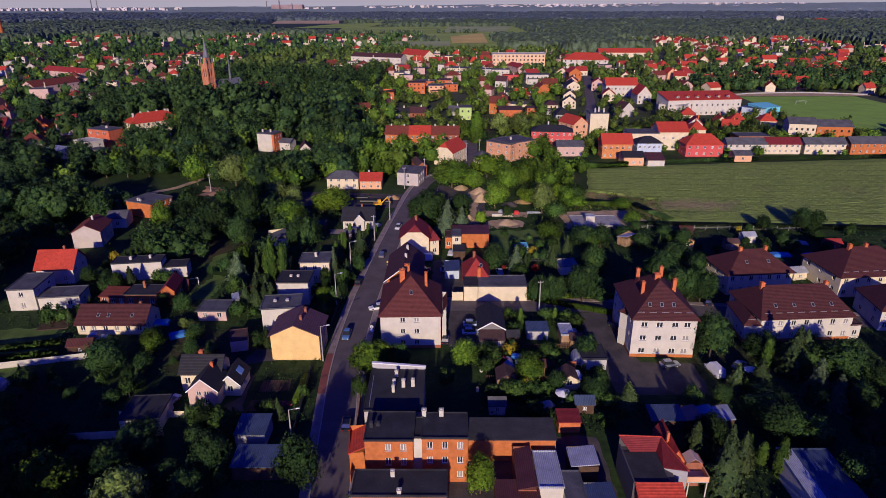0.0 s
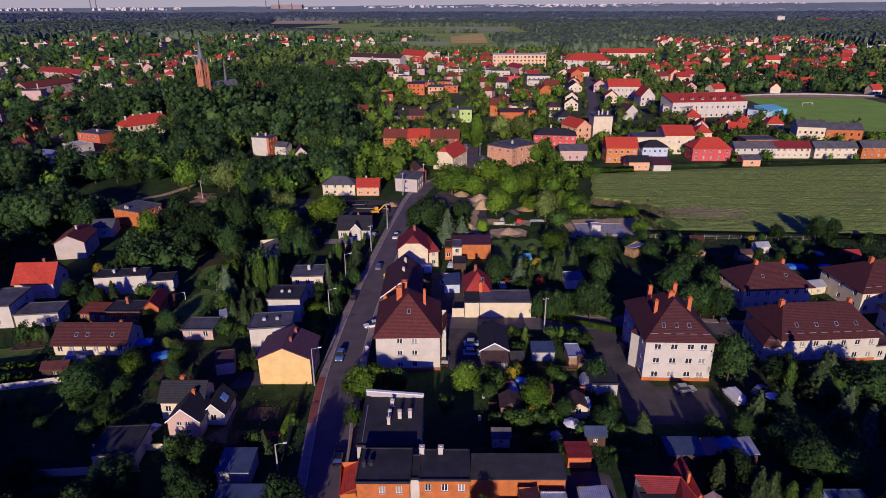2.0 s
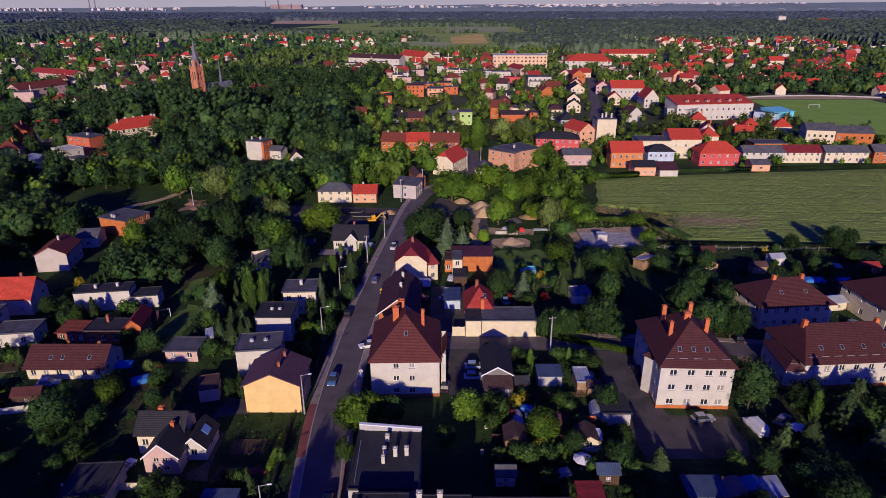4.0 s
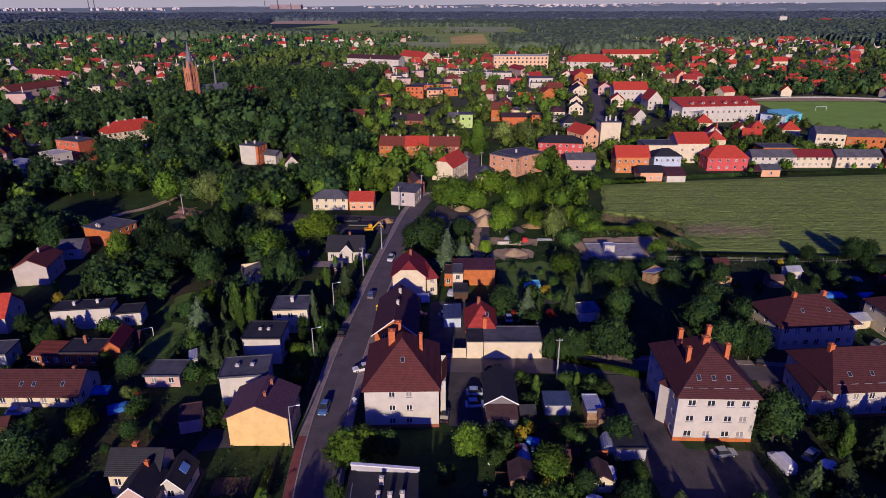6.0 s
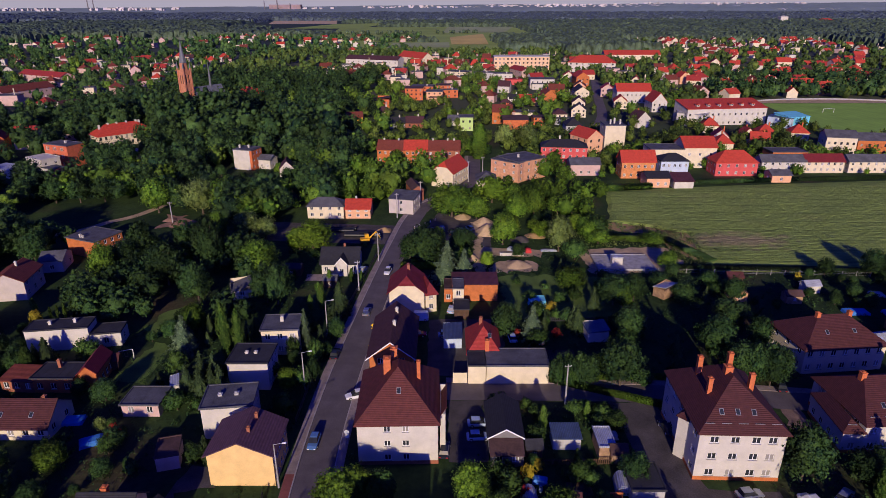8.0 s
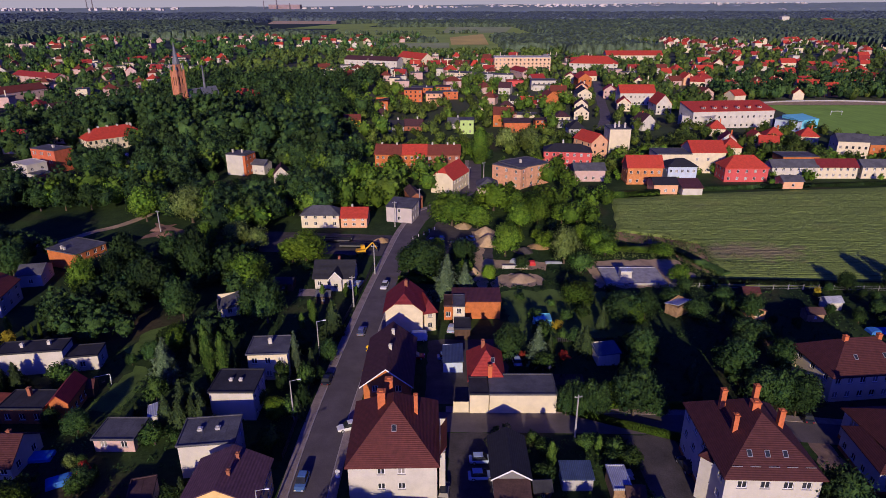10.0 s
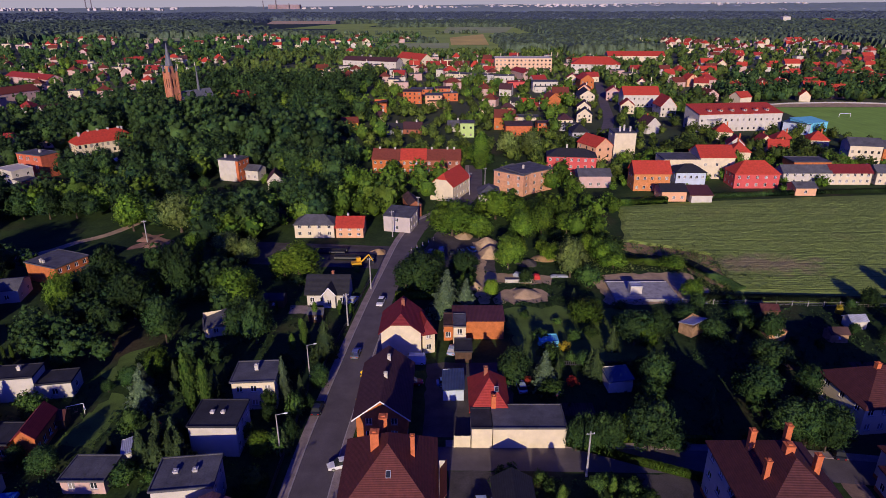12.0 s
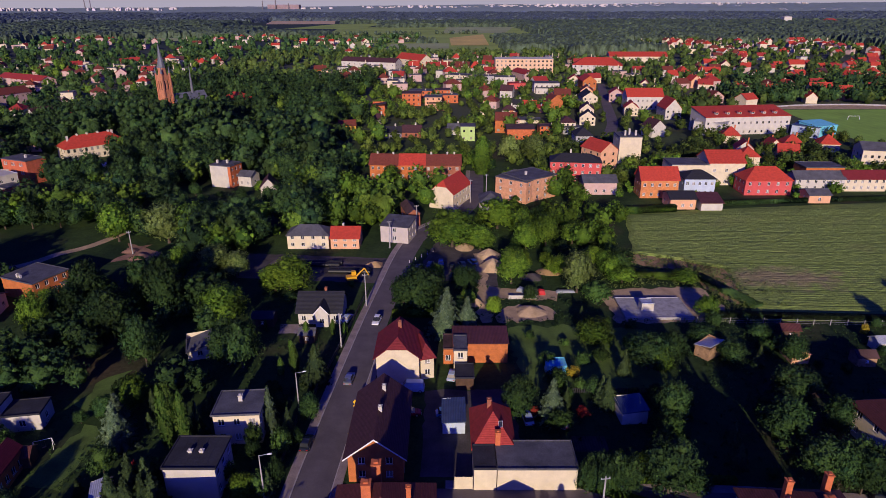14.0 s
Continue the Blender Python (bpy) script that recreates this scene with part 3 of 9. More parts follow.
yard("drive", ((62.9, 133.3), (66.1, 133.3), (66.5, 127.3), (61.8, 125.9)), 0.019, surface("dirt", (0.24, 0.16, 0.12), 0.95, 0.3, 0.5, 5.0, 0.2), "trodden earth drive beside the white block", "drive")
yard("path", ((8.5, 240), (11.5, 240), (11.5, 196), (8.5, 196)), 0.018, SAND, "sandy track", "path")
yard("lawn", ((14, 194.5), (40, 194.5), (46, 192), (46, 168), (16, 168)), 0.011, GRASS, "mown lawn with shadows of trees", "lawn")
yard("yard", ((-60, 240), (-17, 236), (-17, 218), (-58, 222)), 0.012, YARD, "muddy ground of a building site", "yard")


trail = smooth_line(((-134, 221), (-129.8, 226.5), (-124.9, 229.5), (-121.3, 233.4), (-118.0, 239.5), (-113.5, 244), (-110.0, 250), (-106, 262), (-104, 275)))
strip("path", trail, -1.6, 1.6, 0.02, SAND, "pale sandy lane through the wood", "path")
keep_line(trail[::3], 3.0)
yard("bare_earth", ragged(((-98, 233), (-93, 235), (-88, 233.5), (-87, 239), (-90.5, 243), (-94, 247), (-100.5, 248), (-99, 241)), 1.6), 0.012, surface("red_earth", (0.30, 0.17, 0.11), 0.95, 0.3, 0.4, 3.0, 0.4), "bare reddish earth beside the lane", "ground")
yard("lawn", ((-68, 141), (-61.5, 141.5), (-60.5, 155), (-65.5, 157)), 0.012, GRASS, "sunlit mown strip of lawn in a garden", "lawn")
yard("lawn", ((-70, 162), (-62, 161), (-66, 175), (-70, 172)), 0.012, GRASS, "sunlit rough lawn between trees", "lawn")
yard("drive", ((-49, 94.5), (-38.4, 94.5), (-38.6, 99), (-39.4, 106), (-42.5, 111), (-36.5, 112), (-37.5, 117), (-42, 117), (-44, 108), (-39.8, 105.8), (-39.6, 99.4), (-43, 96), (-49, 96)), 0.017, YARD, "dark paved drive round the gabled house", "drive")
yard("lawn", ((-116, 126), (-90, 126.5), (-88, 104), (-114, 102)), 0.011, GRASS, "lit lawn between rows of thuja", "lawn")


# the grain field: a standing crop with an uneven top, its edge a step above the ground
def crop_material():
    m, nt, b = nodes_of("crop")
    geo = nt.nodes.new("ShaderNodeNewGeometry")
    mp = nt.nodes.new("ShaderNodeMapping")
    mp.inputs["Rotation"].default_value = (0, 0, radians(4))
    mp.inputs["Scale"].default_value = (0.22, 1.5, 1)
    nt.links.new(geo.outputs["Position"], mp.inputs["Vector"])
    n1 = add(nt, "ShaderNodeTexNoise", Scale=1.0, Detail=4.0, Roughness=0.6, Distortion=0.5)
    nt.links.new(mp.outputs[0], n1.inputs["Vector"])
    n2 = add(nt, "ShaderNodeTexNoise", Scale=1.7, Detail=5.0, Roughness=0.8)
    n3 = add(nt, "ShaderNodeTexNoise", Scale=0.04, Detail=3.0)
    for n in (n2, n3):
        nt.links.new(geo.outputs["Position"], n.inputs["Vector"])
    a = nt.nodes.new("ShaderNodeMix")
    a.data_type = "RGBA"
    a.inputs[6].default_value = (0.150, 0.215, 0.046, 1)
    a.inputs[7].default_value = (0.335, 0.440, 0.095, 1)
    s = nt.nodes.new("ShaderNodeMath")
    s.operation = "MULTIPLY"
    nt.links.new(n1.outputs[0], s.inputs[0])
    nt.links.new(n2.outputs[0], s.inputs[1])
    mr = nt.nodes.new("ShaderNodeMapRange")
    mr.inputs[1].default_value, mr.inputs[2].default_value = 0.13, 0.37
    nt.links.new(s.outputs[0], mr.inputs[0])
    # drilled rows, and pairs of wheel tracks every eighteen metres
    bow = nt.nodes.new("ShaderNodeMapping")
    bow.inputs["Rotation"].default_value = (0, 0, radians(2.5))
    nt.links.new(geo.outputs["Position"], bow.inputs["Vector"])
    drills = add(nt, "ShaderNodeTexWave", Scale=math.pi / 10 / 1.25, Distortion=2.2, Detail=2.0)
    drills.bands_direction = "Y"
    drills.inputs["Detail Scale"].default_value = 0.35
    nt.links.new(bow.outputs[0], drills.inputs["Vector"])
    tracks = add(nt, "ShaderNodeTexWave", Scale=math.pi / 10 / 9.0, Distortion=1.2, Detail=1.0)
    tracks.bands_direction = "Y"
    tracks.inputs["Detail Scale"].default_value = 0.2
    nt.links.new(bow.outputs[0], tracks.inputs["Vector"])
    worn = nt.nodes.new("ShaderNodeMapRange")
    worn.inputs[1].default_value, worn.inputs[2].default_value, worn.inputs[3].default_value, worn.inputs[4].default_value = 0.0, 0.025, 0.6, 0.0
    nt.links.new(tracks.outputs[1], worn.inputs[0])
    lines = nt.nodes.new("ShaderNodeMath")
    lines.operation = "MULTIPLY_ADD"
    lines.inputs[1].default_value = 0.30
    lines.use_clamp = True
    soft_ = nt.nodes.new("ShaderNodeMath")
    soft_.operation = "MULTIPLY"
    soft_.inputs[1].default_value = 0.85
    nt.links.new(mr.outputs[0], soft_.inputs[0])
    nt.links.new(drills.outputs[1], lines.inputs[0])
    nt.links.new(soft_.outputs[0], lines.inputs[2])
    pressed = nt.nodes.new("ShaderNodeMath")
    pressed.operation = "SUBTRACT"
    pressed.use_clamp = True
    nt.links.new(lines.outputs[0], pressed.inputs[0])
    nt.links.new(worn.outputs[0], pressed.inputs[1])
    nt.links.new(pressed.outputs[0], a.inputs[0])
    c = nt.nodes.new("ShaderNodeMix")
    c.data_type = "RGBA"
    c.inputs[7].default_value = (0.30, 0.25, 0.10, 1)
    m3 = nt.nodes.new("ShaderNodeMapRange")
    m3.inputs[1].default_value, m3.inputs[2].default_value, m3.inputs[4].default_value = 0.55, 0.8, 0.4
    nt.links.new(n3.outputs[0], m3.inputs[0])
    nt.links.new(m3.outputs[0], c.inputs[0])
    nt.links.new(a.outputs[2], c.inputs[6])
    # the trampled reddish patch at its corner
    gap = nt.nodes.new("ShaderNodeMapping")
    gap.inputs["Location"].default_value = (-92 * 0.045, -220 * 0.11, 0)
    gap.inputs["Scale"].default_value = (0.045, 0.11, 0)
    nt.links.new(geo.outputs["Position"], gap.inputs["Vector"])
    ln = nt.nodes.new("ShaderNodeVectorMath")
    ln.operation = "LENGTH"
    nt.links.new(gap.outputs[0], ln.inputs[0])
    n4 = add(nt, "ShaderNodeTexNoise", Scale=0.16, Detail=6.0, Roughness=0.75)
    nt.links.new(geo.outputs["Position"], n4.inputs["Vector"])
    ad = nt.nodes.new("ShaderNodeMath")
    ad.operation = "MULTIPLY_ADD"
    ad.inputs[1].default_value = 3.0
    nt.links.new(n4.outputs[0], ad.inputs[0])
    nt.links.new(ln.outputs["Value"], ad.inputs[2])
    m4 = nt.nodes.new("ShaderNodeMapRange")
    m4.inputs[1].default_value, m4.inputs[2].default_value, m4.inputs[4].default_value = 2.45, 1.8, 0.6
    nt.links.new(ad.outputs[0], m4.inputs[0])
    red = nt.nodes.new("ShaderNodeMix")
    red.data_type = "RGBA"
    red.inputs[7].default_value = (0.40, 0.26, 0.165, 1)
    nt.links.new(m4.outputs[0], red.inputs[0])
    nt.links.new(c.outputs[2], red.inputs[6])
    nt.links.new(red.outputs[2], b.inputs["Base Color"])
    bp = add(nt, "ShaderNodeBump", Strength=0.6, Distance=0.3)
    nt.links.new(pressed.outputs[0], bp.inputs["Height"])
    nt.links.new(bp.outputs[0], b.inputs["Normal"])
    b.inputs["Roughness"].default_value = 0.9
    b.inputs["Specular IOR Level"].default_value = 0.1
    return m


def field_edge(y):
    """The field's west edge, which steps back round a bare patch."""
    if y > 240:
        return 57 + 0.2 * (y - 240)
    if y > 228:
        return 57 + (240 - y) * 1.9
    return 79.8 - 0.15 * (228 - y)


def field():
    nx, ny = 230, 110
    v, f = [], []
    for j in range(ny + 1):
        s = j / ny
        for i in range(nx + 1):
            t = i / nx
            y0, y1 = 197 - 4 * t, 277 + 30 * t
            y = y0 + (y1 - y0) * s
            xl = field_edge(y) + 0.9 * noise.noise(Vector((y * 0.16, 3, 0)))
            x = xl + (330 - xl) * t ** 1.3
            edge = min(1, 12 * min(s, 1 - s, t * 4))
            z = edge * (0.7 + 0.07 * noise.noise(Vector((x * 0.08, y * 0.9, 0))) + 0.17 * noise.noise(Vector((x * 0.7, y * 0.7, 5))))
            v.append((x, y, max(z, 0.0) + 0.02))
    k = nx + 1
    for j in range(ny):
        for i in range(nx):
            a = j * k + i
            f.append((a, a + 1, a + k + 1, a + k))
    me = bpy.data.meshes.new("crop_field")
    me.from_pydata(v, [], f)
    me.materials.append(crop_material())
    tagged(new("crop_field", me), "wide field of green ripening grain with tractor tracks", "field", "", "stuff")
    for y in range(196, 300, 6):
        footprint(Matrix(), field_edge(y), 340, y - 3, y + 3, -1)


field()
STUBBLE = surface("stubble", (0.42, 0.27, 0.12), 0.95, 0.35, 0.15, 2.5, 0.3)
outline = smooth_line(((53, 237), (60, 240), (72, 234), (90, 228), (100, 220), (90, 212), (84, 205), (74, 206), (70, 214), (66, 226), (56, 231), (53, 237)), 6)[:-1]
plane("bare_patch", [(q.x + 2.2 * noise.noise(Vector((q.x * 0.4, q.y * 0.4, 1))), q.y + 2.2 * noise.noise(Vector((q.x * 0.4, q.y * 0.4, 8)))) for q in outline], 0.06, STUBBLE, "bare reddish patch at the field corner", "ground")

# sports ground
PITCH = surface("pitch", (0.27, 0.47, 0.06), 0.95, 0.15, 0.08, 1.5, 0.1, rows=5.0, rowmix=0.12, axis="X")
yard("sports_pitch", ((236, 512), (330, 512), (330, 372), (226, 372), (228, 420)), 0.03, PITCH, "bright mown football pitch", "pitch")
yard("track", ((228, 532), (345, 532), (345, 514), (236, 514)), 0.025, SAND, "sandy strip beside the football pitch", "track")
wall_line = smooth_line(((225, 500), (245, 525), (300, 532), (345, 520)))
strip("wall", wall_line, -0.2, 0.2, 1.0, CONCRETE, "low pale concrete wall round the sports ground", "wall", 1.0)
goal = thing("goal", pose(264, 470, 0), "white football goal on the pitch", "goal")
for gx in (-3.7, 3.7):
    part("post", Mesh().rod((gx, 0, 0), (gx, 0, 2.5), 0.12), FRAME, goal)
part("crossbar", Mesh().rod((-3.7, 0, 2.5), (3.7, 0, 2.5), 0.12), FRAME, goal)

# far farmland between the woods
FARM = (("meadow", (0.30, 0.41, 0.075)), ("stubble_far", (0.60, 0.44, 0.24)), ("ochre", (0.66, 0.50, 0.13)), ("fallow", (0.36, 0.42, 0.17)))
FARMMAT = [surface("farm_" + n, c, 0.95, 0.2, 0.01, 0.2, 0.1) for n, c in FARM]
plane("far_field", ((-650, 2445), (-400, 2447), (-469, 2880), (-740, 2880)), 0.5, FARMMAT[1], "far strip of pale stubble", "field")
plane("far_field", ((-480, 2000), (-258, 2000), (-216, 2515), (-396, 2440)), 0.5, FARMMAT[0], "far green meadow", "field")
plane("far_field", ((-250, 1690), (-15, 1690), (-6, 2095), (-250, 1960)), 0.5, FARMMAT[0], "far green meadow beside a wood", "field")
plane("far_field", ((-8, 1700), (150, 1720), (210, 2110), (4, 2110)), 0.5, FARMMAT[3], "far fallow field", "field")
plane("far_field", ((10, 1225), (78, 1225), (90, 1640), (8, 1480)), 0.6, FARMMAT[2], "far ochre grain field", "field")
plane("far_field", ((-100, 1130), (6, 1150), (6, 1290), (-100, 1280)), 0.5, FARMMAT[3], "far meadow beyond the town", "field")
plane("far_field", ((-1745, 2250), (-1520, 2260), (-1520, 2590), (-1745, 2590)), 0.5, FARMMAT[1], "far strip of pale stubble between woods", "field")
plane("far_field", ((-655, 1390), (-525, 1380), (-560, 1495), (-655, 1495)), 0.5, FARMMAT[3], "small far clearing", "field")
plane("far_field", ((-230, 1040), (190, 1040), (260, 2130), (-330, 2130)), 0.3, FARMMAT[0], "wide green plain beyond the town", "field")
OPEN_LAND = ((-745, -396, 2430, 2880), (-490, -216, 1990, 2515), (-260, 0, 1680, 2110), (-10, 215, 1690, 2120), (5, 92, 1190, 1650), (-105, 8, 1100, 1300), (-1750, -1515, 2240, 2600), (-660, -520, 1370, 1500))
for x0, x1, y0, y1 in OPEN_LAND:
    footprint(Matrix(), x0, x1, y0, y1, -5)


# ---- buildings ----
# by the main street
house(-7.8, 117.6, 13.1, 15.5, 8.3, 1.5, "hip", 6.2, WHITE, RUSSET, "white rendered block of flats with a steep brown tiled roof", front=((0.37, 0.60), 3), side=(4, 3), chimneys=((-1.9, 8.2, 7.0, BRICKR, 1.2), (3.4, 8.0, 6.4, BRICKR, 0.6), (-1.0, 12.5, 6.4, BRICKR, 1.2)), plinth=BRICKD, ridge='y', name='apartment_block', win=(1.1, 1.1), skylights=((0.2, 3.6),))
house(-0.5, 120.6, 0.9, 6.5, 7.8, 0.0, "shed", 1.4, WHITE, RUSSET, "narrow white stair wing with a brown tiled roof", front=(0, 1), side=(2, 2), over=0.25, name='annex')
house(-11.0, 142.8, 8.7, 17, 5.2, 0.1, "gable", 3.4, BRICK, PLUM, "old brick house with a dark tiled gable roof by the street", front=(2, 2), side=(5, 1), chimneys=((0.3, 7, 4.2, WHITE, 0.6), (0.4, 13, 4.2, WHITE, 0.6)), ridge='y', boards=FRAME, over=0.7)
house(-9.4, 169.7, 8.4, 9.5, 6.6, 0.0, "halfhip", 3.4, CREAM, MAROON, "cream rendered house with a red tiled gable roof beside the street", front=(0, 2), side=(4, 2), chimneys=((0.2, 6, 4.6, BRICKD, 0.7),), ridge='y', over=0.6)
house(-3.6, 172.1, 2.7, 7, 5.4, 17.4, "hip", 2.0, CREAM, MAROON, "cream side wing with a small red hip roof", front=(1, 2), side=(2, 2))
house(14.3, 141.0, 12.4, 6.5, 4.0, 0.1, "flat", 0, CREAM, FELTG, "long cream garage with a flat grey felt roof", front=(0, 1), side=(0, 1), name='garage', over=0.15, category='garage')
house(6.2, 141.0, 3.5, 5.5, 4.0, 0.1, "flat", 0, CREAM, FELT, "small cream garage with a flat black roof", front=(0, 1), side=(0, 1), name='garage', over=0.1, category='garage')
house(7.9, 146.6, 6.2, 10, 4.2, 0.0, "hip", 3.7, WHITE, RED, "small white house under a tall red pyramid roof", front=(0, 1), side=(2, 1), chimneys=((0.6, 0.2, 2.4, BRICKR, 0.8), (-0.5, 6.0, 4.6, BRICKD, 0.7)), over=0.6, ridge='y', hipin=1.15, skylights=((1.2, 2.2),))
house(7.4, 178.1, 11.5, 6.2, 4.6, 0.0, "shed", 0.6, BRICK, TINR, "orange brick workshop with a brown sheet roof", front=(0, 1), side=(2, 1), name='workshop', over=0.2, category='workshop')
house(0.6, 177.5, 2.0, 6, 3.6, 0.0, "flat", 0, BRICK, FELTB, "low orange brick annex with a flat roof", front=(1, 1), side=(1, 1), over=0.1, name='annex', category='shed')
house(3.1, 174.2, 2.7, 6, 5.2, 0.0, "flat", 0, CREAM, FELTG, "narrow cream house with balconies and a flat roof", front=(1, 2), side=(1, 2), over=0.1)
house(3.8, 168.2, 3.5, 5, 2.6, 0.0, "flat", 0, WOODD, FELT, "dark wooden shed with a flat roof", front=(0, 1), side=(0, 1), name='shed', over=0.2, category='shed')
house(1.5, 154.7, 4.0, 7, 2.3, 0.1, "shed", 0.3, BLUEW, TINB, "long pale garage with a blue sheet roof", front=(0, 1), side=(0, 1), name='shed', over=0.2, category='shed')
house(22.6, 172.9, 4.0, 3.2, 2.2, 0.0, "flat", 0, AQUA, AQUA, "turquoise steel container in a garden", front=(0, 1), side=(0, 1), name='shed', over=0.1, category='shed')
# grey wall plaster darkened for the tree shade on its front
house(10.1, 120.4, 5.5, 9.5, 3.4, 0.1, "gable", 1.6, plaster("dim_shaded", (0.2, 0.19, 0.18)), SLATE, "long dark-roofed bungalow with white bargeboards in a garden", front=(0, 1), side=(4, 1), ridge='y', boards=FRAME)
house(10.1, 117.0, 5.3, 3.3, 2.3, 0.1, "shed", 0.7, plaster("dim_shaded", (0.2, 0.19, 0.18)), FELTB, "low porch with a sloping brown felt roof", front=(2, 1), side=(0, 1), name='annex', over=0.2)
# west side of the street
house(-32.0, 112.6, 10.3, 8.5, 6.0, 0.1, "gable", 2.4, YELLOW, tiles("mauve", (0.125, 0.062, 0.082)), "yellow rendered house with a shallow purple-brown gable roof", front=(0, 2), side=(5, 2), ridge='y', over=0.5, chimneys=((1.2, 6.5, 3.0, BRICKD, 0.5), (0.9, 3.0, 2.9, BRICKD, 0.5)))
house(-37.9, 124.4, 8.6, 6.8, 6.2, 7.0, "flat", 0, WHITE, FELTG, "white cube house with a flat grey roof", front=(0, 2), side=(2, 2), chimneys=((-1.6, 3.6, 0.5, GREY, 0.7), (1.2, 3.6, 0.5, GREY, 0.7)), over=0.25)
house(-38.6, 138.8, 7.9, 7.2, 6.0, 0.1, "flat", 0, WHITE, FELT, "white cube house with a flat black roof and two skylights", front=(0, 2), side=(3, 2), chimneys=((-1, 3.6, 0.5, WHITE, 0.6), (0.8, 3.6, 0.5, WHITE, 0.6)), over=0.25)
house(-35.6, 151.9, 7.8, 6.8, 6.0, 3.9, "flat", 0, CREAM, FELTG, "cream cube house with a flat grey roof", front=(3, 2), side=(3, 2), chimneys=((0, 4, 1.2, WHITE, 0.7),), over=0.3)
house(-29.8, 195.1, 10.1, 9, 3.4, -0.0, "gable", 3.0, WHITE, SLATE, "white bungalow with a dark slate roof and a gabled porch", front=(4, 1), side=(2, 1), over=0.6, chimneys=((1.0, 5, 3.8, BRICKD, 0.6),))
house(-29.0, 193.6, 3.0, 3.4, 3.8, 0.0, "gable", 1.7, WHITE, SLATE, "white gabled porch of the bungalow", front=(1, 1), side=(0, 1), ridge='y', over=0.35, name='annex', boards=FRAME)
house(-42.5, 243.6, 12.8, 7, 4.6, -0.1, "hip", 2.2, CREAM, FELTG, "long cream two-storey house with a grey roof and a balcony", front=(4, 2), side=(2, 2), over=0.4)
house(-31.1, 243.6, 8.8, 8, 3.6, -0.1, "gable", 2.4, PEACH, SCARLET, "orange-walled house with a bright red roof", front=(3, 2), side=(2, 2), over=0.4, chimneys=((-1, 5, 3.0, WHITE, 0.6),))
house(-16.2, 249.0, 9.2, 9, 5.4, -14.0, "shed", 0.8, BEIGE, FELTG, "beige house with a sloping grey roof by the bend", front=(1, 2), side=(3, 2), over=0.3)
house(-10.7, 264.5, 4.3, 12, 4.6, 15.3, "gable", 1.4, BRICKD, FELTB, "brick outbuildings with brown roofs by the bend", front=(1, 1), side=(2, 1), over=0.3)
house(-52.4, 179.4, 5.0, 6, 2.2, 21.3, "shed", 1.4, CREAM, FELTG, "cream garden house with a sloping roof", front=(1, 1), side=(1, 1), over=0.3, name='garden_house')
house(-111.8, 178.0, 8.3, 11, 5.2, 10.0, "gable", 2.2, BEIGE, RUST, "beige rendered house with a rust-red gable roof", front=(0, 2), side=(3, 2), ridge='y', over=0.4, chimneys=((0.5, 6, 3.2, WHITE, 0.5),))
house(-111.6, 196.3, 5.8, 8, 3.6, 12.0, "gable", 1.4, GREY, FELTG, "grey-roofed house among the trees", front=(1, 1), side=(2, 1), ridge='x')
house(-109.6, 208.4, 11.6, 10.0, 5.2, -22.0, "flat", 0, BRICK, FELTG, "orange brick house with a flat grey roof", front=(0, 1), side=(4, 2), over=0.3, chimneys=((-1.5, 1.6, 1.0, WHITE, 0.6), (-0.4, 1.5, 0.8, WHITE, 0.5)))
house(-100.6, 212.6, 4.0, 5.0, 2.6, -22.0, "flat", 0, PEACH, FELTG, "low orange annex with a flat grey roof", front=(1, 1), side=(1, 1), over=0.3, name='annex')
house(-84.9, 153.8, 13.0, 5, 5.0, 8.2, "flat", 0, WHITE, FELT, "long white flat-roofed house with a blank wall", front=(0, 1), side=(1, 1), over=0.1, chimneys=((-2, 2.5, 0.9, WHITE, 0.6), (3, 3, 0.9, WHITE, 0.6)))
house(-75.2, 155.3, 6.3, 5, 3.2, 9.9, "flat", 0, WHITE, FELT, "low white flat-roofed annex", front=(1, 1), side=(1, 1), over=0.1, name='annex')
house(-76.6, 137.7, 8.0, 5.5, 3.2, 0.1, "flat", 0, BRICK, FELT, "brick house with a flat black roof", front=(3, 1), side=(2, 1), over=0.3, chimneys=((-0.5, 4, 1.8, BRICKD, 0.6),))
house(-70.1, 138.6, 3.2, 7.6, 4.0, 6.8, "gable", 1.5, BRICK, MAROON, "orange brick house with a maroon gable roof", front=(0, 1), side=(4, 1), ridge='y', over=0.4)
house(-52.3, 136.5, 1.6, 4, 2.3, 22.0, "shed", 0.3, WHITE, TINW, "small white shed with a pale roof", front=(0, 1), side=(0, 1), name='shed', over=0.1, category='shed')
house(-51.6, 138.8, 1.1, 2, 2.4, 16.5, "flat", 0, PEACH, FELT, "small orange garden shed with a flat roof", front=(0, 1), side=(0, 1), name='shed', over=0.1, category='shed')
house(-83.9, 137.9, 6.6, 4.5, 2.6, -3.6, "shed", 0.6, BRICKD, RUST, "low brick wing with a rust-brown roof", front=(3, 1), side=(1, 1), over=0.3, name='annex')
house(-77.1, 123.5, 15.6, 8, 2.8, 0.1, "gable", 2.9, CREAM, BROWN, "long cream house with a brown tiled gable roof and skylights", front=(6, 1), side=(2, 1), over=0.5, chimneys=((5.5, 4.6, 3.2, BRICKD, 0.6),), skylights=((-3.2, 1.6), (-0.8, 1.6), (4.6, 1.6)))
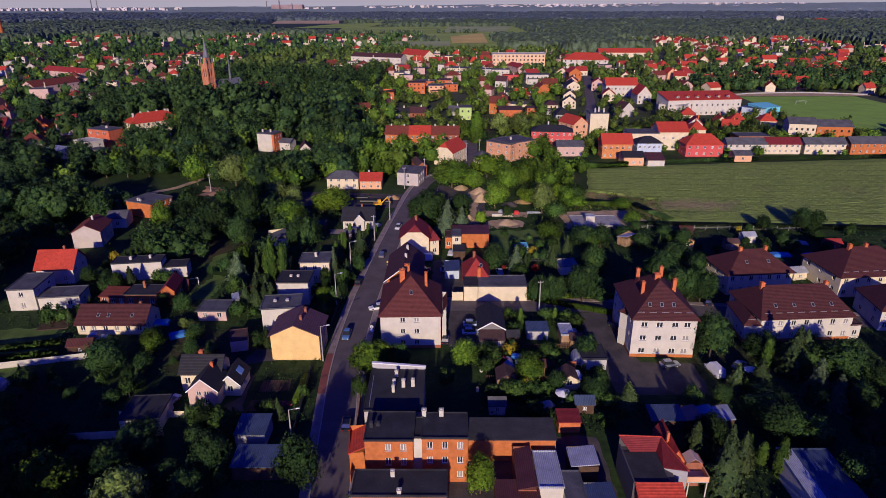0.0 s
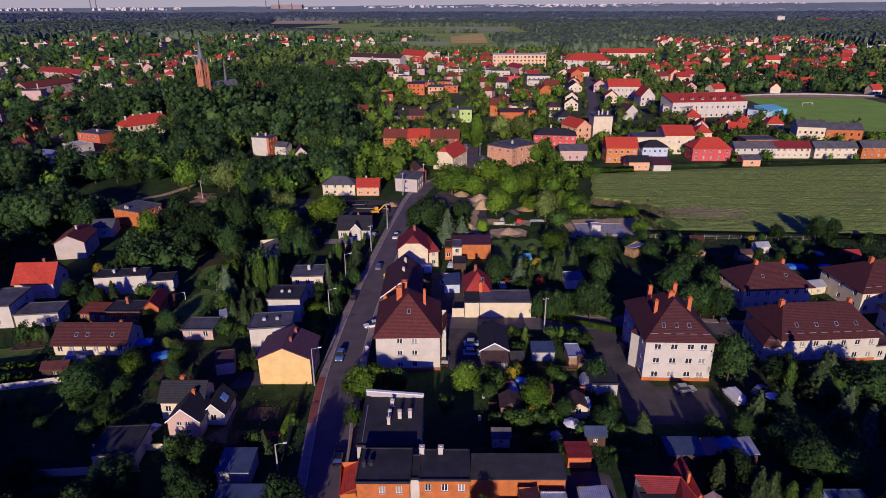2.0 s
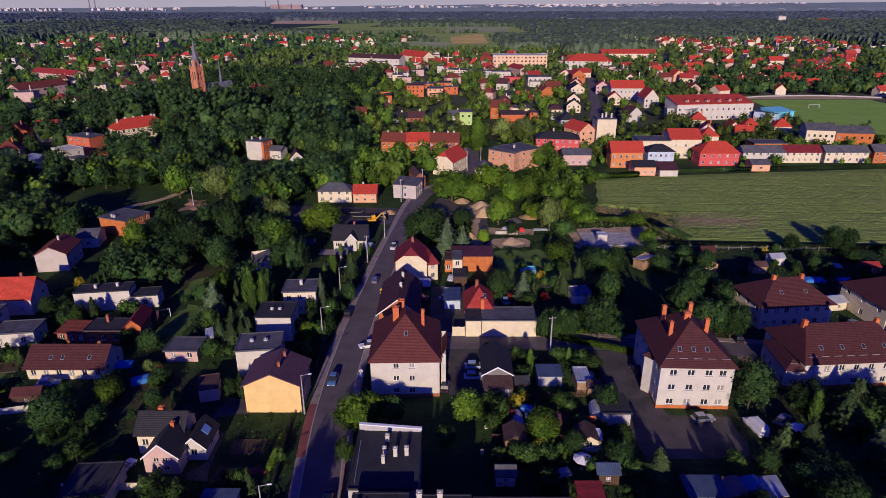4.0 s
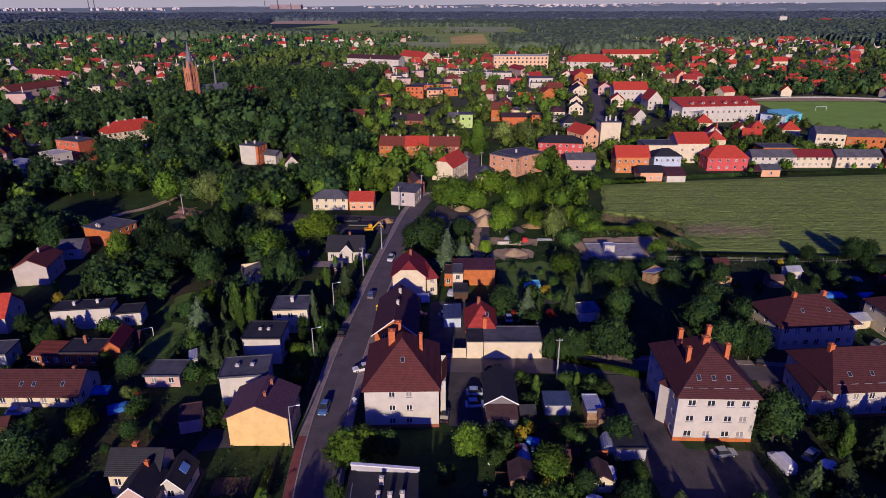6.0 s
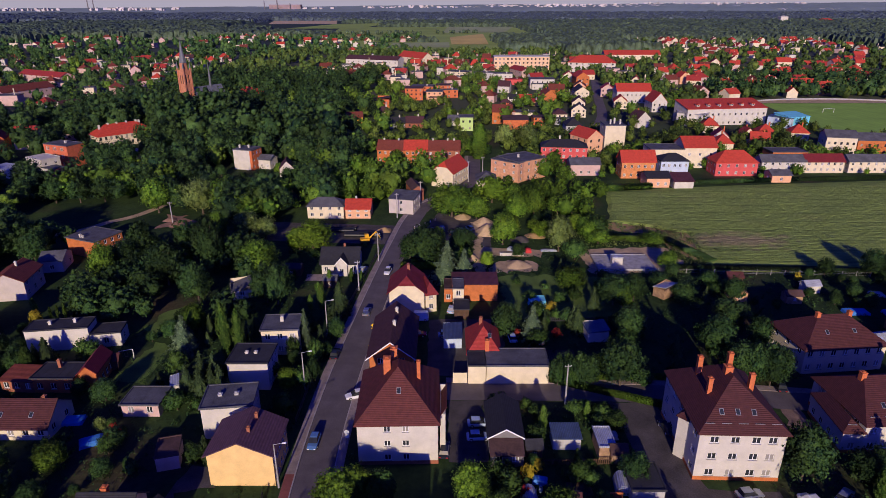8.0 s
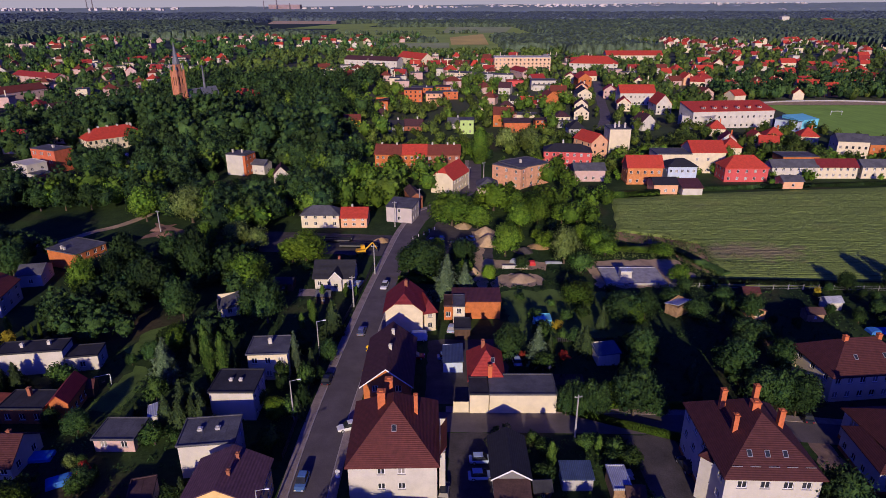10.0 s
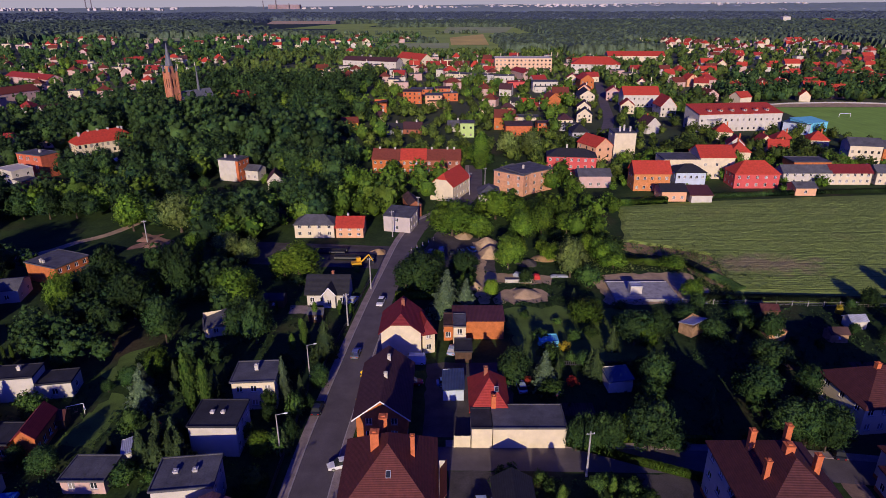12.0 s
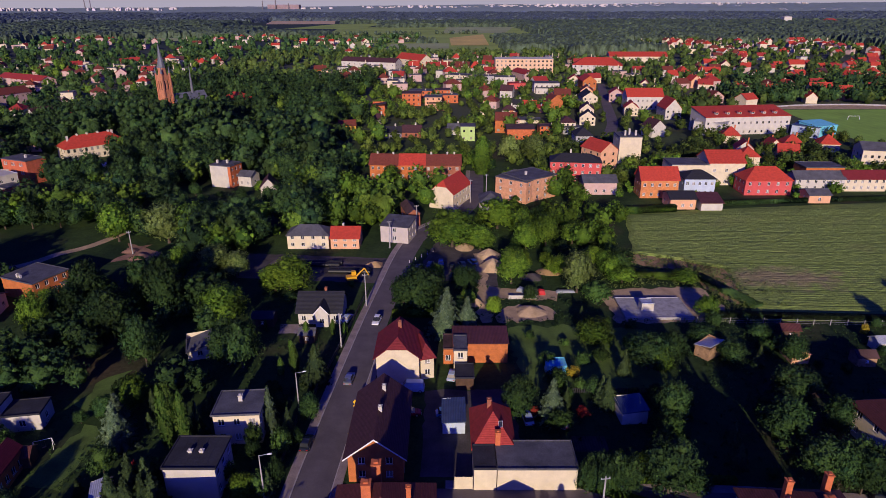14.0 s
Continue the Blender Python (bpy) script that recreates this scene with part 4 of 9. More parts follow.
house(-106.0, 151.2, 9.6, 8, 4.6, 4.0, "gable", 3.8, WHITE, SCARLET, "white house with a bright red tiled roof", front=(2, 1), side=(2, 2), over=0.5, ridge='x', chimneys=((1.5, 4.6, 4.6, BRICKD, 0.6),))
house(-104.9, 135.4, 6.4, 10, 5.6, 5.6, "flat", 0, WHITE, FELTG, "white cube house with a flat roof", front=(1, 2), side=(2, 2), over=0.2)
house(-96.4, 136.3, 9.7, 6, 3.2, 7.4, "flat", 0, WHITE, FELTG, "low white flat-roofed annex with a terrace", front=(2, 1), side=(1, 1), over=0.2, name='annex')
house(-56.2, 130.2, 6.8, 5.5, 2.5, 0.1, "flat", 0, PINK, FELTG, "small plaster garden house with a flat roof", front=(2, 1), side=(1, 1), over=0.3, name='garden_house')
house(-48.0, 101.2, 7.8, 5.5, 4.1, 0.0, "gable", 2.4, CREAM, SLATE, "cream house with a dark tiled roof and red chimney", front=((0.16, 0.7), 1), side=(2, 1), ridge='x', over=0.4, sill=1.9, chimneys=((-0.6, 3.4, 2.9, BRICKR, 0.8),))
house(-45.8, 96.2, 5.6, 6, 3.4, 0.0, "gable", 2.5, PINK, SLATE, "pale pink gabled house with a dark slate roof", front=((0.36, 0.62), 2), side=(1, 1), ridge='y', over=0.3, win=(0.9, 1.0), boards=FRAME, chimneys=((0.4, 5.0, 3.0, BRICKR, 0.6),))
wing = house(-41.9, 99.6, 4.0, 6, 2.5, 0.0, "gable", 2.0, WHITE, SLATE, "white gabled wing with a dark roof and a blue skylight", front=(1, 1), side=(1, 1), ridge='y', over=0.3, name='annex', boards=FRAME)
part("skylight", Mesh().box(-0.7, 0.7, -0.9, 0.9, 0.0, 0.1), paint("skylight_blue", (0.16, 0.32, 0.62), 0.15), wing, "large blue skylight", Matrix.Translation((1.1, 3.4, 3.62)) @ pose(0, 0, 0, 0, 45, 0))
house(-45.3, 116.1, 3.6, 5, 2.6, 15.6, "flat", 0, PINK, FELTB, "small pink flat-roofed shed", front=(0, 1), side=(0, 1), name='shed', over=0.1, category='shed')
house(-54.3, 88.3, 6.8, 7, 2.8, 4.1, "flat", 0, GREY, FELT, "low grey garage with a black flat roof", front=(0, 1), side=(0, 1), name='garage', over=0.2, category='garage')
house(-33.6, 84.5, 5.1, 5, 2.6, 0.2, "shed", 0.4, GREY, TINB, "garage with a blue-grey sheet roof", front=(0, 1), side=(0, 1), name='garage', over=0.2, category='garage')
# dark wood wall colour stands in for the shade on this shed
house(-30.0, 76.6, 8.4, 4.6, 2.6, 0.2, "shed", 0.4, WOODD, TINB, "long shed with a weathered blue sheet roof", front=(0, 1), side=(0, 1), name='shed', over=0.2, category='shed')
# brick tenements in the foreground
house(-8.9, 76.0, 7.5, 7, 8.2, 0.0, "flat", 0, BRICK, FELT, "orange brick tenement with a flat black roof", front=((0.48, 0.80), 3), side=(2, 3), over=0.15, chimneys=((-3.0, 3.2, 1.1, DARKMETAL, 0.5), (-2, 3.6, 0.7, DARKMETAL, 0.6)), name='tenement', win=(0.9, 1.3))
house(-0.2, 76.3, 7.1, 6.2, 8.4, 0.0, "flat", 0, BRICK, FELT, "orange brick tenement under a black roof", front=(3, 3), side=(2, 3), over=0.15, chimneys=((-3.4, 5.6, 1.3, WHITE, 0.7), (-0.6, 5.6, 1.3, WHITE, 0.7)), name='tenement', win=(0.9, 1.3))
house(-4.5, 76.9, 1.4, 5, 8.0, 0.0, "flat", 0, WHITE, FELT, "narrow recessed stair bay with pale windows between the tenements", front=(1, 3), side=(0, 3), over=0.05, name='annex')
grey_block = house(-9.0, 85.7, 9.9, 13, 6.6, 0.0, "flat", 0, GREY, FELT, "grey building with a large flat black roof and white chimneys", front=(0, 2), side=(4, 2), over=0.15, chimneys=((-0.2, 10.4, 1.3, WHITE, 0.6), (-0.4, 7.6, 1.2, WHITE, 0.5), (-0.4, 5.4, 1.4, WHITE, 0.5), (1.3, 7.0, 1.6, WHITE, 0.6), (3.0, 7.2, 1.6, WHITE, 0.6)))
part("parapet", Mesh().loft([[(-4.95, 13.0, 6.6), (5.1, 12.6, 6.6), (5.1, 12.95, 6.6), (-4.95, 13.35, 6.6)], [(-4.95, 13.0, 7.9), (5.1, 12.6, 7.3), (5.1, 12.95, 7.3), (-4.95, 13.35, 7.9)]]), GREY, grey_block)
part("coping", Mesh().loft([[(-5.0, 12.9, 7.91), (5.15, 12.5, 7.31), (5.15, 13.05, 7.31), (-5.0, 13.45, 7.91)], [(-5.0, 12.9, 8.1), (5.15, 12.5, 7.5), (5.15, 13.05, 7.5), (-5.0, 13.45, 8.1)]]), FRAME, grey_block, "white metal coping")
part("downpipe", Mesh().rod((-4.2, 1.0, 6.86), (-4.4, 10.5, 6.86), 0.06), STEEL, grey_block)
house(10.8, 81.1, 14.4, 4.6, 4.4, 0.0, "shed", 0.7, BRICK, FELT, "long brick shed with a black sloping roof", front=(0, 1), side=(1, 1), over=0.15, name='workshop', category='workshop')
house(-6.8, 67.8, 13.7, 5.2, 5.0, 0.0, "flat", 0, BRICKD, FELT, "low building with a wide flat black roof", front=(0, 1), side=(2, 1), over=0.15, chimneys=((-1.2, 4.0, 1.1, WHITE, 0.6), (0, 0.5, 0.8, WHITE, 0.6)), name='workshop', category='workshop')
house(-14.3, 79.1, 2.8, 5.5, 3.4, 5.7, "shed", 1.2, BRICK, SCARLET, "brick lean-to with a red sheet roof by the street", front=(0, 1), side=(0, 1), over=0.2, name='annex')
house(12.1, 70.7, 2.7, 9, 3.6, 0.0, "shed", 0.6, BRICKD, TINR, "shed with a ribbed brown sheet roof", front=(0, 1), side=(0, 1), name='shed', over=0.1, category='shed')
house(15.8, 71.3, 3.7, 8, 3.4, 0.0, "flat", 0, WHITE, TINW, "white canopy roof over a yard", front=(0, 1), side=(0, 1), name='canopy', over=0.1, category='shed')
# wall of the grey shed darkened with dark wood in place of shade
house(21.9, 76.4, 4.3, 4.4, 3.0, 0.0, "shed", 0.4, WOODD, TINW, "grey shed with a pale sheet roof", front=(0, 1), side=(0, 1), name='shed', over=0.1, category='shed')
house(21.8, 88.6, 3.8, 3.2, 2.2, 0.2, "shed", 0.3, BRICKR, MAROON, "small wooden hut with a red roof", front=(0, 1), side=(0, 1), name='shed', over=0.2, category='shed')
house(10.6, 66.8, 6.5, 6.2, 3.0, 0.0, "shed", 0.3, BRICKD, TINR, "low brick shed with a ribbed brown sheet roof", front=(0, 1), side=(0, 1), name='shed', over=0.1, category='shed')
house(19.2, 67.2, 2.9, 8, 3.0, 0.0, "flat", 0, GREY, FELTG, "grey flat-roofed shed in a yard", front=(0, 1), side=(0, 1), name='shed', over=0.1, category='shed')
house(23.0, 67.6, 4.1, 5.4, 2.6, 0.0, "shed", 0.3, GREY, TINB, "shed with a blue-grey sheet roof in a yard", front=(0, 1), side=(0, 1), name='shed', over=0.1, category='shed')
house(39.4, 89.2, 5.8, 4.0, 2.1, 0.0, "shed", 0.4, WOODD, TINB, "long shed with a dark blue ribbed sheet roof", front=(0, 1), side=(0, 1), name='shed', over=0.15, category='shed')
house(43.8, 89.2, 2.6, 4.0, 2.1, 0.0, "shed", 0.4, WOODD, sheet("banded", (0.30, 0.20, 0.20)), "shed with a rusty banded sheet roof", front=(0, 1), side=(0, 1), name='shed', over=0.15, category='shed')
house(46.6, 89.0, 2.5, 4.2, 2.2, 0.0, "shed", 0.4, WOODD, sheet("azure", (0.10, 0.22, 0.45)), "shed with a bright blue sheet roof", front=(0, 1), side=(0, 1), name='shed', over=0.15, category='shed')
house(49.5, 89.0, 2.8, 4.2, 2.2, -3.0, "shed", 0.4, WOODD, TINW, "shed with a pale sheet roof", front=(0, 1), side=(0, 1), name='shed', over=0.15, category='shed')
house(54.3, 66.7, 2.1, 12.8, 3.6, 0.0, "shed", 0.5, WHITE, TINW, "narrow white lean-to of a long hall", front=(0, 1), side=(0, 1), name='hall', over=0.1, ridge='x', category='hall')
house(58.4, 66.7, 5.8, 13, 3.6, 0.0, "flat", 0, GREY, TINB, "long hall with a dark blue sheet roof", front=(0, 1), side=(0, 1), name='hall', over=0.1, category='hall')
house(30.7, 108.9, 4.9, 6, 2.5, 0.1, "flat", 0, GREY, FELT, "low garage with a flat dark roof", front=(0, 1), side=(0, 1), name='garage', over=0.2, category='garage')
house(26.8, 118.7, 2.6, 5, 2.6, 0.1, "flat", 0, WOODL, TINW, "garden hut with a pale roof", front=(0, 1), side=(0, 1), name='shed', over=0.2, category='shed')
house(20.6, 121.2, 4.7, 3.5, 2.3, 0.1, "shed", 0.4, GREY, TINB, "garden shed with a blue roof", front=(0, 1), side=(0, 1), name='shed', over=0.2, category='shed')
house(11.8, 101.7, 3.6, 4, 2.3, 0.2, "gable", 1.0, WOODL, FELTB, "brown wooden allotment hut", front=(0, 1), side=(0, 1), name='shed', over=0.2, category='shed')
house(24.2, 101.7, 3.3, 4, 2.3, 0.2, "gable", 1.0, CREAM, FELTB, "plaster allotment hut with a brown roof", front=(1, 1), side=(0, 1), name='shed', over=0.2, category='shed')
# white apartment houses to the east
house(46.1, 114.0, 13.4, 17, 9.4, -1.7, "hip", 5.6, WHITE, BROWN, "white four-storey block with a brown tiled hip roof", front=((0.18, 0.42, 0.66, 0.85), 3), side=(5, 3), chimneys=((-3.6, 6.5, 5.4, BRICKR, 0.7), (-0.2, 8.5, 6.4, BRICKR, 1.2), (3.4, 7.5, 5.6, BRICKR, 0.8), (-3.4, 12, 6.0, BRICKR, 0.8), (2.0, 13, 6.2, BRICKR, 0.8)), plinth=BRICK, ridge='y', name='apartment_block', over=0.5, win=(1.35, 1.2), skylights=((-3.0, 2.2), (-0.5, 2.2), (2.0, 2.2)))
house(39.0, 119.4, 2.1, 9, 8.0, -48.4, "hip", 0.9, WHITE, BROWN, "white stair wing with a brown roof", front=(0, 3), side=(3, 3), over=0.3, name='annex')
house(80.4, 121.1, 21.2, 14, 6.0, 4.2, "hip", 4.6, WHITE, BROWN, "long white block with a brown tiled hip roof", front=(7, 2), side=(3, 2), chimneys=((-7.6, 7, 5.4, BRICKR, 0.9), (7.6, 7, 5.2, BRICKR, 0.8)), plinth=BRICK, name='apartment_block', over=0.5, hipin=0.5, skylights=((-6.5, 2.4), (-2.2, 2.4), (2.2, 2.4), (6.5, 2.4)))
house(68.1, 120.4, 3.4, 11, 4.4, -4.0, "hip", 1.3, WHITE, BROWN, "white side wing with a brown roof", front=(1, 1), side=(4, 1), over=0.3, name='annex', plinth=BRICK)
house(92.2, 122.0, 2.5, 9, 3.4, 6.1, "flat", 0, WHITE, FELTB, "low white annex beside the white block", front=(1, 1), side=(2, 1), over=0.2, name='annex')
house(81.5, 145.5, 17.6, 11.5, 6.0, 6.2, "hip", 4.2, CREAM, BROWN, "cream block with a brown tiled hip roof", front=(7, 2), side=(3, 2), chimneys=((-3.4, 5.6, 4.9, BRICKR, 0.8), (3.6, 5.6, 4.9, BRICKR, 0.8)), name='apartment_block', over=0.6, skylights=((-3.0, 2.5), (3.0, 2.5)))
house(111.7, 144.2, 22.1, 15, 6.0, 6.2, "hip", 4.8, CREAM, BROWN, "cream block with a brown tiled hip roof and brick chimneys", front=(7, 2), side=(3, 2), chimneys=((-4.5, 7.5, 5.6, BRICKR, 0.9), (0, 7.5, 5.6, BRICKR, 0.8)), name='apartment_block', over=0.6)
house(105.4, 125.1, 10.7, 12, 5.4, -7.0, "hip", 4.0, WHITE, BROWN, "white block with a brown hip roof", front=(4, 2), side=(2, 2), name='apartment_block', over=0.5)
house(51.6, 197.2, 16.4, 11, 0.35, -0.0, "flat", 0, CONCRETE, CONCRETE, "bare concrete base slab of a building", front=(0, 1), side=(0, 1), name='slab', over=0.05, category='slab')
house(49.5, 200.6, 3.0, 2.6, 2.5, -0.0, "flat", 0, WHITE, TINW, "white site hut on the concrete slab", front=(0, 1), side=(0, 1), name='site_hut', over=0.1, category='hut')
house(54.8, 180.0, 3.4, 5, 2.6, -54.1, "shed", 0.8, WOODL, TINW, "allotment shed with a pale roof", front=(0, 1), side=(0, 1), name='shed', over=0.2, category='shed')
house(74.7, 177.5, 3.6, 5, 2.4, 0.0, "gable", 1.0, PEACH, TINR, "allotment hut with a pink sheet roof", front=(1, 1), side=(0, 1), name='shed', over=0.2, category='shed')
house(34.2, 157.4, 4.7, 5, 2.4, 4.0, "shed", 0.5, WHITE, TINB, "white allotment shed with a blue roof", front=(0, 1), side=(0, 1), name='shed', over=0.2, category='shed')
# the edge of the town behind the field
house(-1.6, 284.0, 9.6, 17, 6.2, -24.0, "halfhip", 4.2, CREAM, SCARLET, "cream house with a bright red half-hipped roof by the bend", front=(0, 2), side=(6, 2), ridge='y', over=0.4)
house(16.3, 276.0, 7.7, 10, 5.0, -0.1, "hip", 2.4, CREAM, FELTG, "cream house with a grey hip roof", front=(0, 1), side=(2, 1), over=0.4)
house(26.4, 296.4, 13.9, 16, 8.6, -54.3, "flat", 0, BRICKP, FELTG, "orange brick block with a flat grey roof", front=(3, 3), side=(4, 3), over=0.2, chimneys=((0, 6, 1.4, WHITE, 0.7),))
house(34.5, 294.5, 13.3, 14, 8.4, 51.0, "flat", 0, BRICKP, FELTG, "orange brick wing with a flat roof", front=(3, 3), side=(3, 3), over=0.2)
house(54.7, 319.9, 21.2, 10, 8.8, -7.5, "hip", 2.6, ROSE, SLATE, "rose-red town house with white window frames", front=(7, 3), side=(3, 3), over=0.3, chimneys=((-2, 6, 4.0, WHITE, 0.7),))
house(73.2, 338.4, 9.5, 14, 9.5, 24.9, "gable", 3.6, PEACH, SCARLET, "tall orange town house with a red roof", front=(2, 3), side=(3, 3), ridge='y')
house(86.7, 353.1, 10.4, 12, 12.5, -0.3, "flat", 0, CREAM, FELTG, "tall cream tower block with chimneys", front=(0, 4), side=(1, 4), chimneys=((-2, 4, 2.4, WHITE, 0.8), (0.5, 6, 2.8, WHITE, 0.8), (3, 4, 2.4, WHITE, 0.8)), over=0.2)
house(61.2, 302.0, 13.0, 9, 5.0, -0.2, "gable", 2.0, PINK, FELTG, "low pink house with a grey roof", front=(4, 1), side=(2, 1))
house(83.0, 297.3, 14.5, 9, 7.4, -0.2, "gable", 4.0, brick("villa", (0.66, 0.26, 0.09)), SCARLET, "orange brick villa with a scarlet tiled roof", front=(5, 2), side=(3, 2))
house(99.3, 299.5, 12.0, 9, 7.2, -0.2, "hip", 2.4, BLUEW, SLATE, "pale blue-grey house with a dark roof", front=(5, 2), side=(3, 2))
house(101.3, 315.8, 15.3, 12, 8.5, -0.2, "flat", 0, CREAM, FELTG, "long cream building with a flat roof", front=(0, 2), side=(0, 2), over=0.2)
house(116.3, 315.7, 14.8, 14, 9.5, -0.2, "gable", 3.8, CREAM, SCARLET, "cream building with a scarlet roof", front=(3, 2), side=(2, 2))
house(127.0, 301.0, 18.2, 10, 6.2, -0.2, "hip", 4.2, ROSE, SCARLET, "crimson villa under a broad scarlet roof", front=(5, 2), side=(3, 2))
house(150.2, 306.3, 19.6, 7.5, 5.2, -0.2, "gable", 2.4, WHITE, FELTG, "white terraced house with a grey roof", front=(6, 2), side=(2, 2))
house(168.6, 306.3, 17.0, 7.5, 5.2, -0.2, "gable", 2.6, CREAM, MAROON, "cream terraced house with a dark red roof", front=(6, 2), side=(2, 2))
house(189.4, 306.3, 20.4, 7.5, 5.2, -0.2, "gable", 2.4, CREAM, FELTG, "cream terraced house with a grey gable roof", front=(6, 2), side=(2, 2))
house(211.5, 305.4, 20.0, 8.5, 5.6, -0.2, "gable", 2.6, BRICK, FELTG, "brick terraced house with a grey roof", front=(6, 2), side=(2, 2))
house(160.3, 320.9, 16.2, 10, 6.0, -0.2, "flat", 0, BRICK, FELTG, "brick outbuilding with a grey flat roof", front=(5, 1), side=(2, 1), over=0.2)
house(195.3, 340.4, 13.7, 12, 9.0, -13.2, "gable", 2.6, CREAM, FELTG, "cream town house with a curved gable", front=(5, 2), side=(3, 2))
house(211.6, 337.8, 18.4, 12, 8.0, -6.5, "gable", 2.6, BRICK, FELTG, "brick town house with a grey roof", front=(5, 2), side=(3, 2))
house(87.3, 283.0, 9.4, 9, 4.0, -0.1, "gable", 1.8, PEACH, SLATE, "small orange house with a dark roof at the field edge", front=(3, 1), side=(2, 1))
house(97.2, 281.0, 7.8, 7, 3.2, -0.1, "shed", 1.8, WHITE, TINR, "white shed with a plum sheet roof at the field edge", front=(0, 1), side=(0, 1), name='shed', category='shed')
house(141.7, 290.5, 8.1, 7, 3.2, -0.2, "gable", 1.5, PEACH, FELTG, "small orange outbuilding at the field edge", front=(1, 1), side=(1, 1), name='shed', category='shed')
house(-26.2, 326.1, 13.3, 9, 6.4, -8.3, "gable", 3.6, BRICK, RUST, "brick tenement with a rust-red roof and dormer", front=(5, 2), side=(3, 2), name='tenement', chimneys=((-4, 4.6, 4.3, WHITE, 0.7), (3, 4.6, 4.3, WHITE, 0.7)))
house(-14.3, 325.2, 10.8, 9, 6.6, -0.2, "gable", 3.6, BRICK, SCARLET, "brick tenement with a red tiled roof", front=(4, 2), side=(3, 2), name='tenement')
house(-1.2, 325.1, 15.4, 9, 6.4, -0.2, "gable", 3.6, BRICKD, RUST, "brick tenement with a dark red roof and chimneys", front=(5, 2), side=(3, 2), name='tenement', chimneys=((-5, 4.6, 4.4, WHITE, 0.7), (2, 4.6, 4.4, WHITE, 0.7), (5, 4.6, 4.4, WHITE, 0.7)))
house(-93.1, 313.1, 8.4, 8.5, 9.0, -16.0, "flat", 0, WHITE, FELTG, "tall white house with a blank gable wall and a flat roof", front=(0, 3), side=(3, 3), over=0.2, chimneys=((-3, 4, 1.4, WHITE, 0.7), (1, 5, 1.4, WHITE, 0.7)))
house(-88.45, 311.75, 1.2, 8.3, 8.9, -16.0, "flat", 0, BRICKR, FELTG, "narrow brick side of the tall white house", front=(0, 3), side=(3, 3), over=0.1)
house(-83.4, 314.4, 6.0, 6.5, 4.4, -16.0, "gable", 1.6, WHITE, FELTG, "small white house with a grey roof", front=(2, 1), side=(1, 1), ridge="x")
house(-69.6, 300.3, 6.2, 8.5, 3.8, 12.0, "gable", 3.2, WHITE, PLUM, "white gabled house with a dark roof", front=(0, 1), side=(3, 1), ridge="y")
house(-153.7, 334.3, 11.8, 8, 3.4, 9.3, "flat", 0, CREAM, TINW, "low pale building among the trees", front=(0, 1), side=(0, 1), over=0.2)
house(-171.6, 367.4, 29.0, 13, 6.4, 46.0, "hip", 4.6, CREAM, SCARLET, "long school building with a red hip roof and white chimneys", front=(11, 2), side=(3, 2), name='school', category='school', win=(1.2, 1.9), chimneys=((-11, 6.5, 4.6, WHITE, 0.9), (-6.5, 6.5, 5.2, WHITE, 0.9), (-2, 6.5, 5.2, WHITE, 0.9), (3, 6.5, 5.2, WHITE, 0.9), (8.0, 6.5, 5.2, WHITE, 1.0), (9.6, 6.5, 5.0, WHITE, 1.0)))
house(-181.4, 319.5, 15.2, 9.0, 10.0, -22.0, "flat", 0, brick("block_red", (0.60, 0.15, 0.07)), FELTG, "red brick block with pale windows and a flat roof", front=((0.12, 0.2, 0.42, 0.5, 0.74, 0.82), 3), side=(0, 1), over=0.15, win=(0.9, 1.5), chimneys=((1, 5, 1.2, WHITE, 0.8),))
house(-183.0, 304.8, 11.5, 8.5, 7.0, -30.0, "flat", 0, WHITE, WHITE, "white cube villa with a white flat roof", front=(3, 2), side=(2, 2), over=0.2)
house(-173.6, 298.2, 7.0, 6.0, 4.2, -30.0, "flat", 0, WHITE, FELTG, "white annex with tall windows beside the villa", front=(4, 1), side=(2, 1), over=0.15, name='annex', win=(1.2, 2.2))
house(-195.0, 299.5, 15.0, 8.0, 3.6, -22.0, "shed", 0.5, WHITE, TINW, "long low white workshop with a pale roof", front=(5, 1), side=(1, 1), over=0.2)
house(-164.6, 290.6, 15.5, 8.0, 3.0, 55.0, "shed", 1.0, WHITE, MAROON, "low white wing with a dark red sloping roof", front=(5, 1), side=(1, 1), over=0.3)
house(-147.4, 279.0, 5.0, 5.0, 2.4, 10.0, "gable", 1.4, BRICKD, SCARLET, "small hut with a red roof among the trees", front=(1, 1), side=(1, 1), name='shed', category='shed')
# school and sports ground
house(173.7, 423.3, 51.8, 18, 10.2, 7.0, "shed", 3.4, WHITE, SCARLET, "long white school with a red mansard roof", front=(14, 2), side=(3, 2), name='school', category='school', over=0.4, dormers=((-18, 3.0), (-11, 3.0), (-4, 3.0), (4, 3.0), (11, 3.0), (18, 3.0)))
house(151.3, 421.8, 17.7, 14, 7.0, -34.4, "shed", 2.0, WHITE, CONCRETE, "white school hall with a sloping pale roof", front=(0, 1), side=(0, 1), name='school', category='school', over=0.3)
house(202.2, 415.0, 13.8, 20, 6.0, -44.3, "flat", 0, BLUEW, TINB, "blue and grey sports pavilion", front=(5, 1), side=(4, 1), name='sports_pavilion', category='pavilion', over=0.5)
house(213.8, 414.1, 15.4, 12, 6.5, 17.5, "shed", 1.2, AQUA, AQUA, "turquoise sports hall beside the pitch", front=(0, 1), side=(0, 1), name='sports_pavilion', category='pavilion', over=0.4)
